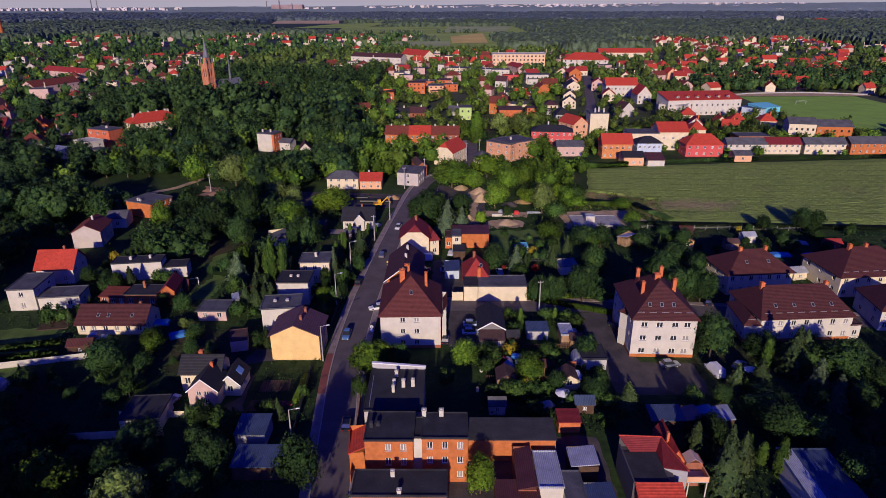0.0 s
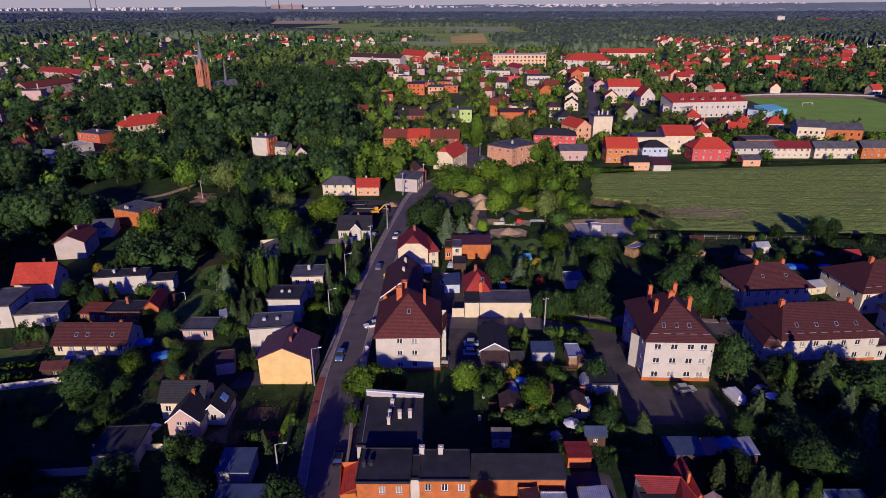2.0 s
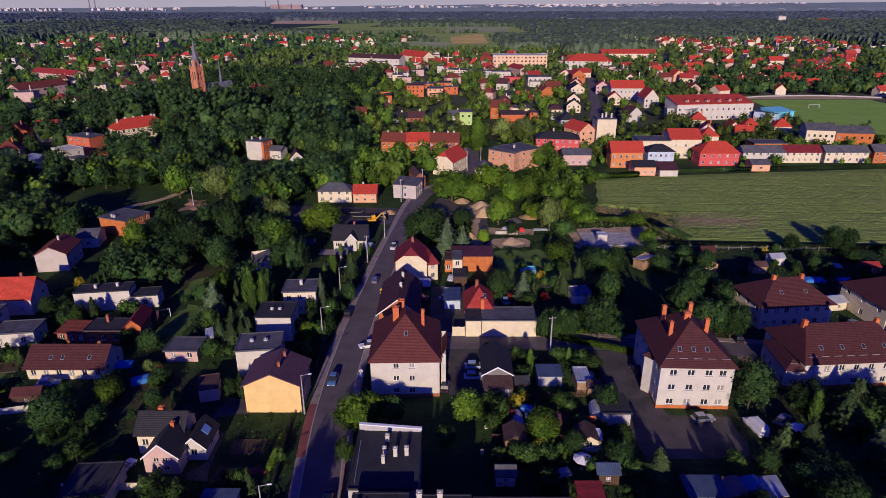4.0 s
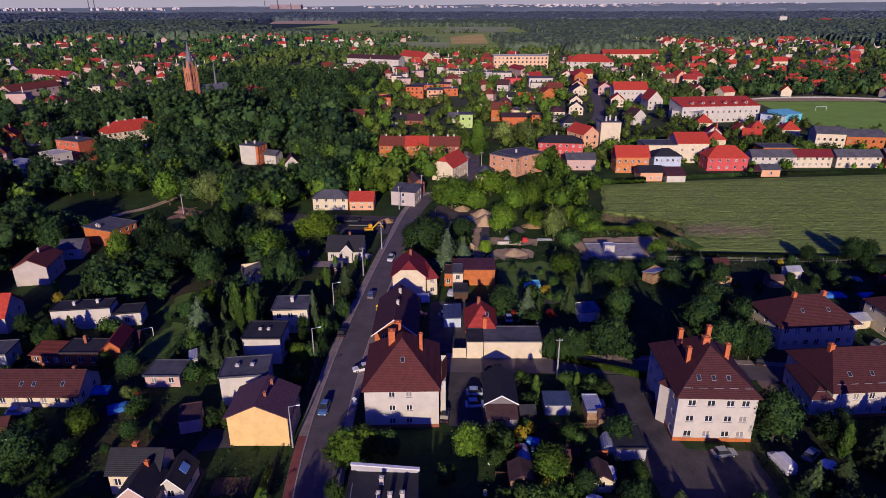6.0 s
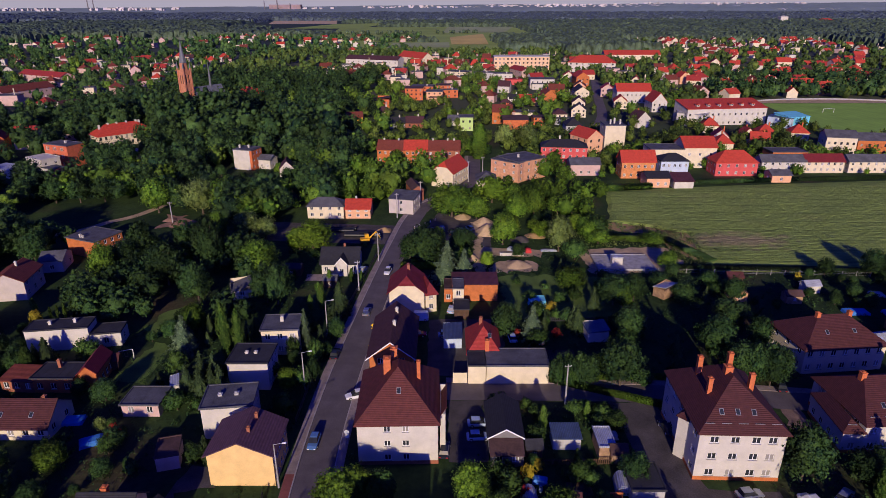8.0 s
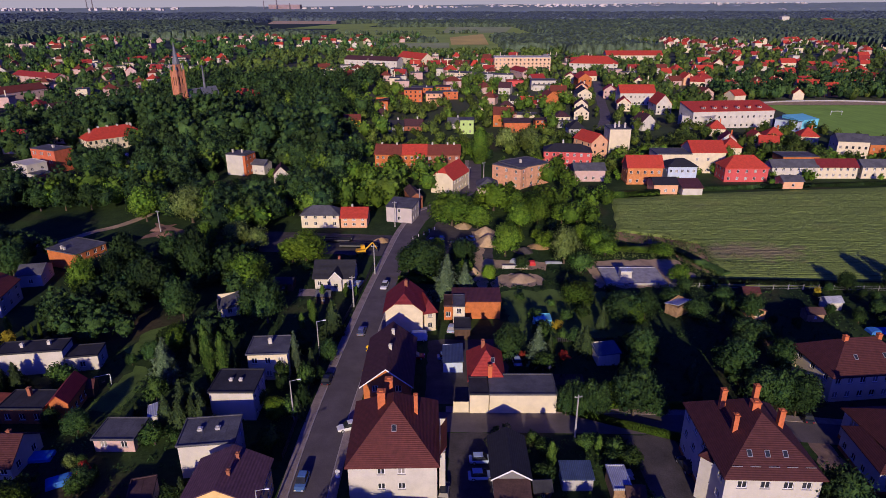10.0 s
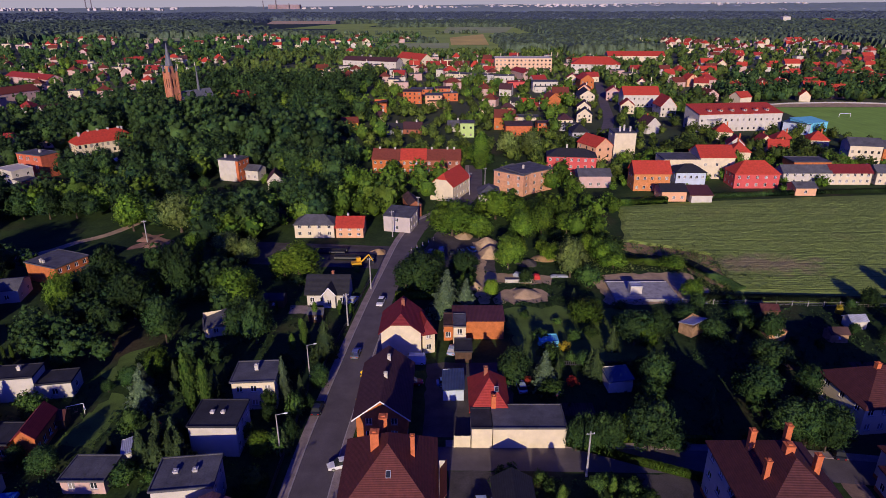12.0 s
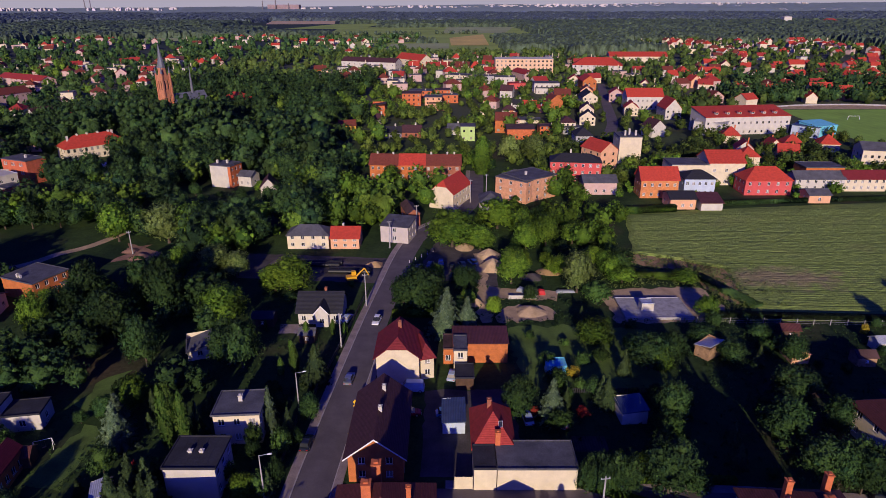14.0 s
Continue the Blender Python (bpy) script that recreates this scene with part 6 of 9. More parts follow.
BIRCHBARK = surface("birch_bark", (0.62, 0.60, 0.55), 0.9, 0.3, 1.5, 6.0, 0.1)
TREES = {}
KINDS = {
    "broad": ("broad green deciduous tree with a full crown", "tree", LEAF),
    "dark": ("dark green deciduous tree with a dense crown", "tree", LEAFD),
    "bright": ("fresh yellow-green deciduous tree", "tree", LEAFY),
    "willow": ("grey-green willow with a wide soft crown", "tree", LEAFG),
    "shrub": ("low rounded green garden shrub", "shrub", SHRUBS),
    "fruit": ("small round garden fruit tree", "fruit tree", SHRUBS),
    "yellow": ("bright yellow flowering garden shrub", "shrub", BLOSSOM),
    "red": ("dark red-leaved garden shrub", "shrub", REDLEAF),
    "spruce": ("dark green spruce with layered boughs", "conifer", NEEDLE),
    "blue": ("blue-grey spruce with layered boughs", "conifer", NEEDLEB),
    "thuja": ("slender column-shaped green garden thuja", "conifer", THUJA),
    "birch": ("slender birch with a white trunk and light crown", "birch", LEAFY),
    "poplar": ("tall narrow green poplar tree", "tree", LEAF),
}


def tree_protos():
    k = 0
    for kind, (label, cat, mat) in KINDS.items():
        TREES[kind] = []
        for i in range(4 if kind in ("broad", "dark", "fruit") else 2):
            k += 1
            trunk = None
            if kind in ("spruce", "blue"):
                h = 10.0
                crown = conifer_crown(100 + k, mat, radius=3.7, leaves=2300, size=0.72)
                trunk = Mesh().rod((0, 0, 0), (0, 0, 9.4), 0.2, 0.03, 7)
            elif kind == "thuja":
                h = 6.0
                crown = column_crown(100 + k, mat)
                trunk = Mesh().rod((0, 0, 0), (0, 0, 3), 0.12, 0.05, 6)
            elif kind == "poplar":
                h = 10.0
                crown = column_crown(100 + k, mat, 10.0, 1.7, 1300, 0.45)
                trunk = Mesh().rod((0, 0, 0), (0, 0, 7), 0.22, 0.05, 6)
            elif kind in ("shrub", "yellow", "red"):
                h = 2.4
                crown, tips = leafy_crown(100 + k, mat, 2.4, 1.3, 0.02, 12, 420, 0.27)
                trunk = trunk_mesh(2.0, 0.1, 0.06, tips, k)
            elif kind == "fruit":
                h = 5.0
                crown, tips = leafy_crown(100 + k, mat, 5.0, 2.2, 0.06, 22, 900, 0.36)
                trunk = trunk_mesh(4.2, 0.22, 0.12, tips, k)
            elif kind == "birch":
                h = 10.0
                crown, tips = leafy_crown(100 + k, mat, 10.0, 2.2, 0.30, 22, 950, 0.42)
                trunk = trunk_mesh(9.4, 0.36, 0.2, tips, k)
            elif kind == "willow":
                h = 10.0
                crown, tips = leafy_crown(100 + k, mat, 10.0, 4.4, 0.0, 44, 2200, 0.48)
                trunk = trunk_mesh(9.0, 0.15, 0.3, tips, k)
            else:
                h = 10.0
                crown, tips = leafy_crown(100 + k, mat, 10.0, 3.9 + 0.4 * (i % 2), 0.0, 40 + 3 * i, 2300, 0.46)
                trunk = trunk_mesh(9.2, 0.18, 0.24, tips, k)
            TREES[kind].append((h, crown, trunk.data("trunk", BIRCHBARK if kind == "birch" else BARK)))
            if kind in ("broad", "dark", "bright") and i < 2:
                light, tips = leafy_crown(300 + k, mat, 10.0, 4.1, 0.0, 34, 900, 0.75)
                TREES.setdefault(kind + " far", []).append((h, light, trunk_mesh(9.2, 0.18, 0.24, tips[:3], k).data("trunk", BARK)))


tree_protos()
PLANTED = []
treernd = random.Random(11)


def tree(kind, x, y, height, wide=1.0):
    """One tree of that kind, with its own turn and proportions."""
    h, crown, trunk = treernd.choice(TREES[kind + " far" if y > 250 and kind + " far" in TREES else kind])
    label, cat, mat = KINDS[kind]
    s = height / h
    ob = thing({"fruit": "fruit_tree", "willow": "willow", "poplar": "poplar"}.get(kind, cat), pose(x, y, -0.02, treernd.uniform(-2, 2), treernd.uniform(-2, 2), treernd.uniform(0, 360)), label, cat, kind + " " + cat + "s")
    ob.scale = (s * wide, s * wide, s)
    part("trunk", trunk, None, ob)
    part("crown", crown, None, ob)
    PLANTED.append((x, y, 1.6 * s * wide if cat != "shrub" else 0.5))


def clear(x, y, r):
    return all((x - a) ** 2 + (y - b) ** 2 > (r + c) ** 2 for a, b, c in PLANTED)


def scatter(kinds, x0, x1, y0, y1, n, lo, hi, wide=(0.85, 1.2), pad=0.6, seed=0):
    rnd = random.Random(seed)
    made = tries = 0
    while made < n and tries < n * 14:
        tries += 1
        x, y = rnd.uniform(x0, x1), rnd.uniform(y0, y1)
        h = rnd.uniform(lo, hi)
        if free(x, y, pad) and clear(x, y, 0.10 * h):
            tree(rnd.choice(kinds), x, y, h, rnd.uniform(*wide))
            made += 1


def woodland(name, zones, leaves, size, mat, seed, label, height=(9, 15), lumps=10, spread_=(0.30, 0.44), fine=(6, 3)):
    """Many trees as one mass of leaf clumps; zones of (x0, x1, y0, y1, count)."""
    rng = np.random.default_rng(seed)
    cs, ns, hearts, clumps, radii = [], [], [], [], []
    for x0, x1, y0, y1, count in zones:
        made = tries = 0
        while made < count and tries < count * 5:
            tries += 1
            x, y = rng.uniform(x0, x1), rng.uniform(y0, y1)
            h = rng.uniform(*height)
            r = h * rng.uniform(*spread_)
            if not free(x, y, r * 0.35):
                continue
            made += 1
            mid = np.array([x, y, h * 0.5])
            d = spiral(rng, lumps)
            c = mid + d * np.array([r, r, h * 0.5]) * rng.uniform(0.55, 0.82, lumps)[:, None]
            rr = r * (rng.uniform(0.24, 0.38, lumps) if lumps > 11 else rng.uniform(0.30, 0.46, lumps))
            clumps.append(c)
            radii.append(rr)
            hearts.append((x, y, h * 0.45, r * 0.62))
            k = max(2, leaves // lumps)
            for i in range(lumps):
                dd = unit(rng, k * 2, -0.6)
                dd = dd[dd @ d[i] > -0.1][:k]
                cs.append(c[i] + dd * rr[i] * (1.42 - 0.7 * rng.uniform(0, 1, len(dd)) ** 0.8)[:, None])
                o = dd * 0.42 + d[i] * 0.75 + np.array([0, 0, 0.08])
                ns.append(o / (np.linalg.norm(o, axis=1)[:, None] + 1e-9))
    hearts = np.array(hearts)
    core = join_extra([blobs(hearts[:, :3], hearts[:, 3], 1.25, 7, 4, seed), blobs(np.concatenate(clumps), np.concatenate(radii) * (0.56 if lumps > 8 else 0.74), 0.9, *fine, seed, 0.25)])
    me = quads_mesh(name, np.concatenate(cs), np.concatenate(ns), size, mat, core, 0.7)
    return tagged(new(name, me), label, "woodland", "", "stuff")


def canopy(name, y0, y1, high, mat, seed, label, step=0.0035, bare=()):
    """The closed roof of a far forest: uneven crowns side by side, with glades and rides between them."""
    rng = np.random.default_rng(seed)
    rows = [y0]
    while rows[-1] < y1:
        rows.append(rows[-1] * (1 + step * 2.2))
    ny, nx = len(rows), int(1.54 / step)
    u = np.linspace(-0.77, 0.77, nx)
    y = np.array(rows)[:, None] * np.ones(nx) + rng.normal(0, 1, (ny, nx)) * np.array(rows)[:, None] * step * 0.5
    x = u[None, :] * np.array(rows)[:, None] + rng.normal(0, 1, (ny, nx)) * np.array(rows)[:, None] * step * 0.25
    swell = np.sin(x * 0.011 + 1.3 * np.sin(y * 0.004 + seed)) + np.sin(y * 0.013 + 1.7 * np.sin(x * 0.006)) + 0.7 * np.sin(x * 0.031 + y * 0.017)
    z = high * (0.62 + 0.09 * swell + rng.uniform(-0.24, 0.24, (ny, nx)))
    z[swell < -1.75] = -2.0
    for bx0, bx1, by0, by1 in bare:
        by0 -= 0.28 * (by0 - 600)
        z[(x > bx0) & (x < bx1) & (y > by0) & (y < by1)] = -2.0
    z[0], z[-1] = -2.0, -2.0
    i = (np.arange(ny - 1)[:, None] * nx + np.arange(nx - 1)[None, :]).reshape(-1)
    me = bpy.data.meshes.new(name)
    me.from_pydata(np.stack([x, y, z], -1).reshape(-1, 3).tolist(), [], np.stack([i, i + 1, i + nx + 1, i + nx], 1).tolist())
    me.materials.append(mat)
    return tagged(new(name, me), label, "woodland", "", "stuff")


# ---- church ----
def church(x, y, rot):
    ob = thing("church", pose(x, y, 0, 0, 0, rot), "brick church with a tall slender grey spire", "church")
    spire_mat = surface("spire_slate", (0.16, 0.17, 0.19), 0.6, 0.2, 0.5, 3.0, 0.2, rows=0.5)
    b = brick("church", (0.56, 0.23, 0.12))
    octo = lambda z, r: [(r * math.cos(math.pi / 8 + i * math.pi / 4), r * math.sin(math.pi / 8 + i * math.pi / 4), z) for i in range(8)]
    mesh = Mesh()
    spots = []
    c = [(-2.5, -2.5, 0), (2.5, -2.5, 0), (2.5, 2.5, 0), (-2.5, 2.5, 0)]
    for i in range(4):
        spots += facade(mesh, c[i], c[(i + 1) % 4], 34, [(1.1, 2.0), (3.0, 3.9)], [(18, 21), (26, 31)], 0.5)
    mesh.poly((-2.5, -2.5, 34), (2.5, -2.5, 34), (2.5, 2.5, 34), (-2.5, 2.5, 34))
    part("tower", mesh, b, ob)
    for p, u, w, h in spots:
        m = Matrix(((u.x, -u.y, 0, p.x), (u.y, u.x, 0, p.y), (0, 0, 1, p.z), (0, 0, 0, 1)))
        part("belfry_window", Mesh().box(0, w, -0.05, 0.02, 0, h), DARKMETAL, ob, "", m)
    for sx in (-1, 1):
        for sy in (-1, 1):
            part("buttress", Mesh().loft([[(sx * 2.5 + k * sx2, sy * 2.5 + k * sy2, z) for sx2, sy2 in ((-1, -1), (1, -1), (1, 1), (-1, 1))] for k, z in ((0.6, 0), (0.35, 35))]), b, ob)
            part("pinnacle", Mesh().rod((sx * 2.5, sy * 2.5, 35), (sx * 2.5, sy * 2.5, 39), 0.6, 0.05, 8), spire_mat, ob)
    part("belfry", Mesh().loft([octo(34, 2.4), octo(38, 2.1)]), b, ob)
    part("spire", Mesh().loft([octo(38, 2.2), octo(43, 1.2), octo(50.5, 0.08)]), spire_mat, ob)
    part("nave", Mesh().box(-4.6, 4.6, 3, 26, 0, 16), b, ob)
    part("nave_roof", roof_mesh("gable", 9.2, 23, 7, 0.4, "y"), spire_mat, ob, "", Matrix.Translation((0, 3, 16)))
    part("fleche", Mesh().loft([octo(22, 0.8), octo(29, 0.6), octo(38, 0.05)]), spire_mat, ob, "", Matrix.Translation((0, 18, 0)))
    footprint(ob.matrix_basis, -8, 8, -5, 38, 1)


church(-157.5, 421, -30)

# ---- tall brick stack of the waterworks ----
stack = thing("factory_chimney", pose(-925, 1356, 0), "tall brick factory chimney with pale bands", "chimney")
oct2 = lambda z, r: [(r * math.cos(i * math.pi / 6), r * math.sin(i * math.pi / 6), z) for i in range(12)]
part("shaft", Mesh().loft([oct2(0, 6.0), oct2(40, 4.6), oct2(66, 3.8)]), BRICK, stack)
for z in (46, 54, 62):
    part("band", Mesh().loft([oct2(z, 4.75 - 0.03 * (z - 40)), oct2(z + 3, 4.7 - 0.03 * (z - 40))], cap=False), WHITE, stack)

# ---- houses of the far town: a few patterns, repeated with their own turn ----
PATTERN = []
for k, (w, d, h, roof, rh, wm, rm, lab) in enumerate((
        (9, 8, 4.5, "gable", 3.6, CREAM, SCARLET, "cream gabled house of the far town with a scarlet roof"),
        (9.5, 9, 4.5, "hip", 3.8, CREAM, SCARLET, "cream house of the far town with a scarlet hip roof"),
        (8, 9, 5.0, "gable", 3.6, WHITE, RED, "white gabled house of the far town with a red roof"),
        (12, 9, 5.0, "gable", 3.8, CREAM, RED, "cream house of the far town with a red roof"),
        (10, 10, 5.5, "hip", 3.6, PINK, RUST, "pinkish house of the far town with a rust-brown roof"),
        (10, 9, 7.5, "flat", 0, CREAM, FELTG, "cream flat-roofed house of the far town"),
        (11, 10, 7.0, "flat", 0, WHITE, FELTG, "white flat-roofed house of the far town"),
        (10, 9, 5.5, "gable", 4.0, WHITE, PLUM, "white house of the far town with a dark roof"),
        (12, 10, 7.5, "gable", 3.8, BRICK, RUST, "brick house of the far town with a brown-red roof"),
        (12, 9, 6.5, "gable", 4.2, PEACH, SCARLET, "orange town house with a scarlet roof"),
        (17, 10, 6.5, "gable", 4.4, CREAM, SCARLET, "long cream row house with a scarlet roof"))):
    PATTERN.append((w, d, h, roof, rh, wm, rm, lab))
FIRST = {}


def far_house(k, x, y, rot):
    w, d, h, roof, rh, wm, rm, lab = PATTERN[k]
    m = pose(x, y, 0, 0, 0, rot)
    if k not in FIRST:
        FIRST[k] = house(x, y, w, d, h, rot, roof, rh, wm, rm, lab, front=(3, 1), side=(0, 2), chimneys=((w * 0.2, d * 0.5, rh + 0.9),), group="houses of the far town", over=0.4, win=(1.5, 1.5))
    else:
        copy_thing(FIRST[k], m)
        footprint(m, -w / 2, w / 2, 0, d)


def far_town(kinds, x0, x1, y0, y1, n, seed, turn=25, base=0, pad=3.0):
    rnd = random.Random(seed)
    made = tries = 0
    while made < n and tries < n * 12:
        tries += 1
        x, y = rnd.uniform(x0, x1), rnd.uniform(y0, y1)
        if not free(x, y, pad + 5):
            continue
        far_house(rnd.choice(kinds), x, y, base + rnd.uniform(-turn, turn) + rnd.choice((0, 0, 0, 90)))
        made += 1


far_town((0, 1, 2, 3, 7), 370, 640, 570, 880, 30, 2)
far_town((0, 1, 0, 2, 3, 10, 9), 175, 430, 500, 790, 36, 3, 20, -8)
far_town((3, 5, 6, 4, 5, 8, 6), -130, 170, 640, 930, 34, 4)
far_town((8, 4, 5, 7, 3), 15, 135, 400, 590, 8, 5)
far_town((4, 3, 7, 4, 6, 5, 4), -580, -270, 480, 880, 46, 6, 20, 25)
far_town((1, 0, 2), 140, 200, 350, 400, 7, 8, 10, -10, 1.0)
far_town((7, 3, 4), -330, -200, 300, 460, 10, 9)



def plain_house(rnd, flat):
    """Walls, roof and chimney of a small far house, as meshes with the number of their material."""
    w, d, h, rh = rnd.uniform(9, 15), rnd.uniform(9, 11), rnd.uniform(5, 7.5), rnd.uniform(3.2, 4.6)
    kind = "flat" if rnd.random() < flat else rnd.choice(("gable", "hip"))
    body = Mesh().box(-w / 2, w / 2, 0, d, 0, h)
    if kind == "gable":
        for sx in (-w / 2, w / 2):
            body.poly((sx, 0, h), (sx, d, h), (sx, d / 2, h + rh - 0.05))
    roof = roof_mesh(kind, w, d, rh, 0.4, "x")
    roof.v = [(x, y, z + h) for x, y, z in roof.v]
    stack = Mesh().box(w * 0.2, w * 0.2 + 0.7, d / 2, d / 2 + 0.7, h, h + rh + 1)
    return w, d, kind, ((body, rnd.choice((0, 1, 1, 2, 2))), (roof, 6 if kind == "flat" else rnd.choice((3, 3, 4, 5))), (stack, 1))


FAR_MATS = (WHITE, CREAM, PINK, SCARLET, RED, RUST, FELTG)


def assemble(name, pieces):
    v, f, mi = [], [], []
    for m, mesh, k in pieces:
        n = len(v)
        v.extend(tuple(m @ Vector(p)) for p in mesh.v)
        f.extend(tuple(n + i for i in q) for q in mesh.f)
        mi.extend([k] * len(mesh.f))
    me = bpy.data.meshes.new(name)
    me.from_pydata(v, [], f)
    for m_ in FAR_MATS:
        me.materials.append(m_)
    me.polygons.foreach_set("material_index", mi)
    return me


def plain_houses(zones, seed, joined=""):
    """Houses of the far suburbs: each an object, or, where they are too far off to pick apart, joined into one."""
    rnd = random.Random(seed)
    allp = []
    for x0, x1, y0, y1, n, flat in zones:
        for _ in range(n):
            x, y = rnd.uniform(x0, x1), rnd.uniform(y0, y1)
            if not free(x, y, 6):
                continue
            w, d, kind, pieces = plain_house(rnd, flat)
            m = pose(x, y, 0, 0, 0, 8 + rnd.uniform(-18, 18) + rnd.choice((0, 0, 90)))
            footprint(m, -w / 2, w / 2, 0, d)
            if joined:
                allp += [(m, mesh, k) for mesh, k in pieces]
            else:
                ob = new("house", assemble("house", [(Matrix(), mesh, k) for mesh, k in pieces]))
                ob.matrix_basis = m
                tagged(ob, "small pale far house with a flat grey roof" if kind == "flat" else "small pale far house with a red tiled roof", "house", "houses of the suburbs")
    if joined:
        tagged(new("far_houses", assemble("far_houses", allp)), joined, "houses", "", "stuff")


plain_houses(((-110, 190, 600, 900, 50, 0.7), (200, 460, 430, 820, 60, 0.15), (-560, -260, 480, 900, 40, 0.5)), 3)
plain_houses(((330, 700, 880, 1280, 95, 0.35), (-820, -60, 980, 1450, 60, 0.35), (640, 900, 640, 900, 14, 0.1)), 4, "pale and red-roofed houses of the far suburbs")

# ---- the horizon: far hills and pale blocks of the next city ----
# blue-grey of distance haze mixed into the hills' base colour
HAZED_HILLS = surface("hazed_hills", (0.17, 0.22, 0.24), 1.0, 0.15, 0.002, 0.02, 0.0)


def hills():
    v, f = [], []
    n = 160
    for i in range(n + 1):
        x = -4900 + 9800 * i / n
        top = 48 + 14 * (x + 1500) / 3000 + 7 * noise.noise(Vector((x * 0.0016, 1, 0))) + 3 * noise.noise(Vector((x * 0.008, 2, 0)))
        top = min(top, 84)
        for y, z in ((4500, 0), (4650, top * 0.55), (4780, top * 0.9), (4860, top), (4930, 0)):
            v.append((x, y, z + (3 * noise.noise(Vector((x * 0.02, y, 0))) if 0 < z else -1)))
    for i in range(n):
        for j in range(4):
            a = i * 5 + j
            f.append((a, a + 5, a + 6, a + 1))
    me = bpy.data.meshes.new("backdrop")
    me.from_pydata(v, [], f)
    me.materials.append(HAZED_HILLS)
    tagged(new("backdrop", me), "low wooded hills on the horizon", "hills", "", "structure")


hills()


m_, nt_, b_ = nodes_of("pale_sky")
b_.inputs["Base Color"].default_value = (0, 0, 0, 1)
b_.inputs["Specular IOR Level"].default_value = 0.0
b_.inputs["Emission Color"].default_value = (0.50, 0.47, 0.52, 1)
b_.inputs["Emission Strength"].default_value = 1.0
tagged(new("sky_backdrop", Mesh().poly((-5000, 4945, -5), (5000, 4945, -5), (5000, 4945, 260), (-5000, 4945, 260)).data("sky_backdrop", m_)), "pale evening sky just above the horizon", "sky", "", "structure")


def far_city():
    rnd = random.Random(5)
    mesh = Mesh()
    for x0, x1, n, zlo, zhi, hlo, hhi in ((-3200, -2700, 24, 30, 40, 8, 16), (-2500, -1900, 40, 30, 42, 8, 18), (-1150, -800, 12, 36, 44, 6, 16), (-600, 300, 50, 40, 52, 5, 12), (300, 1400, 130, 42, 62, 5, 14), (1400, 2600, 170, 45, 70, 6, 16), (2200, 3300, 190, 22, 40, 6, 13)):
        for _ in range(n):
            x, z = rnd.uniform(x0, x1), rnd.uniform(zlo, zhi)
            w, h = rnd.uniform(6, 24), rnd.uniform(hlo, hhi) * 0.6
            y = 4500 + 360 * min(1, z / 65)
            mesh.box(x, x + w, y - 20, y, z - 30, z + h * 0.6)
    me = mesh.data("far_city", surface("city_block", (0.55, 0.50, 0.48), 0.9, 0.25, 0.01, 0.1, 0.0))
    tagged(new("far_city", me), "pale blocks of a distant city", "city", "", "stuff")


far_city()
plant = thing("power_station", pose(-1180, 4700, 0), "distant power station with dark chimneys", "power station")
part("hall", Mesh().box(-60, 160, 0, 60, 0, 62), surface("far_hall", (0.30, 0.22, 0.22), 0.9, 0.2, 0.02, 0.1, 0.0), plant)
for k, (sx, sh, sr) in enumerate(((0, 92, 5), (90, 70, 4), (-90, 88, 4))):
    part("stack", Mesh().rod((sx, -10, 0), (sx, -10, sh), sr, sr * 0.7, 10), surface("far_stack", (0.16, 0.14, 0.15), 0.9, 0.2, 0.02, 0.1, 0.0), plant)
for sx in (-2540, -2500):
    fs = thing("far_chimney", pose(sx, 4750, 0), "thin distant chimney on the horizon", "chimney", "distant chimneys")
    part("shaft", Mesh().rod((0, 0, 0), (0, 0, 96), 4, 3, 10), surface("far_stack", (0.16, 0.14, 0.15)), fs)
far_block = [(1180, 2350, 26, 22, 24, WHITE, "white tower among the far woods"), (1330, 2350, 44, 20, 12, RED, "long red-roofed house among the far woods")]
for bx, by, bw, bd, bh, bm_, bl in far_block:
    house(bx, by, bw, bd, bh, 0, "hip", 6 if bm_ is RED else 3, WHITE, bm_, bl, front=(4, 2), side=(2, 2), name="far_house")


# ---- hedges, fences, lamps ----
def hedge(x0, y0, x1, y1, h, wide, mat, label):
    a, b = Vector((x0, y0)), Vector((x1, y1))
    ln = (b - a).length
    n = int(ln * h * 16) + 60
    rng = np.random.default_rng(int(abs(x0 * 7 + y0 * 3)))
    t = rng.uniform(0, ln, n)
    ang = rng.uniform(-0.2, math.pi + 0.2, n)
    bump = 1 + 0.12 * np.sin(t * 2.1) + 0.08 * np.sin(t * 5.3)
    c = np.stack([t, np.cos(ang) * wide / 2 * bump, h * (0.45 + 0.5 * np.sin(ang)) * bump], 1)
    c[:, 2] *= rng.uniform(0.25, 1.0, n) ** 0.4
    nr = np.stack([np.zeros(n), np.cos(ang), np.sin(ang) * 0.9 + 0.1], 1)
    core = Mesh().box(0, ln, -wide * 0.36, wide * 0.36, 0, h * 0.82)
    cv = np.array(core.v)
    me = quads_mesh("hedge", c, nr, 0.34, mat, (cv, np.array(core.f), cv - np.array([ln / 2, 0, h * 0.3])))
    ob = new("hedge", me)
    ob.matrix_basis = pose(x0, y0, 0, 0, 0, math.degrees(math.atan2(y1 - y0, x1 - x0)))
    return tagged(ob, label, "hedge")


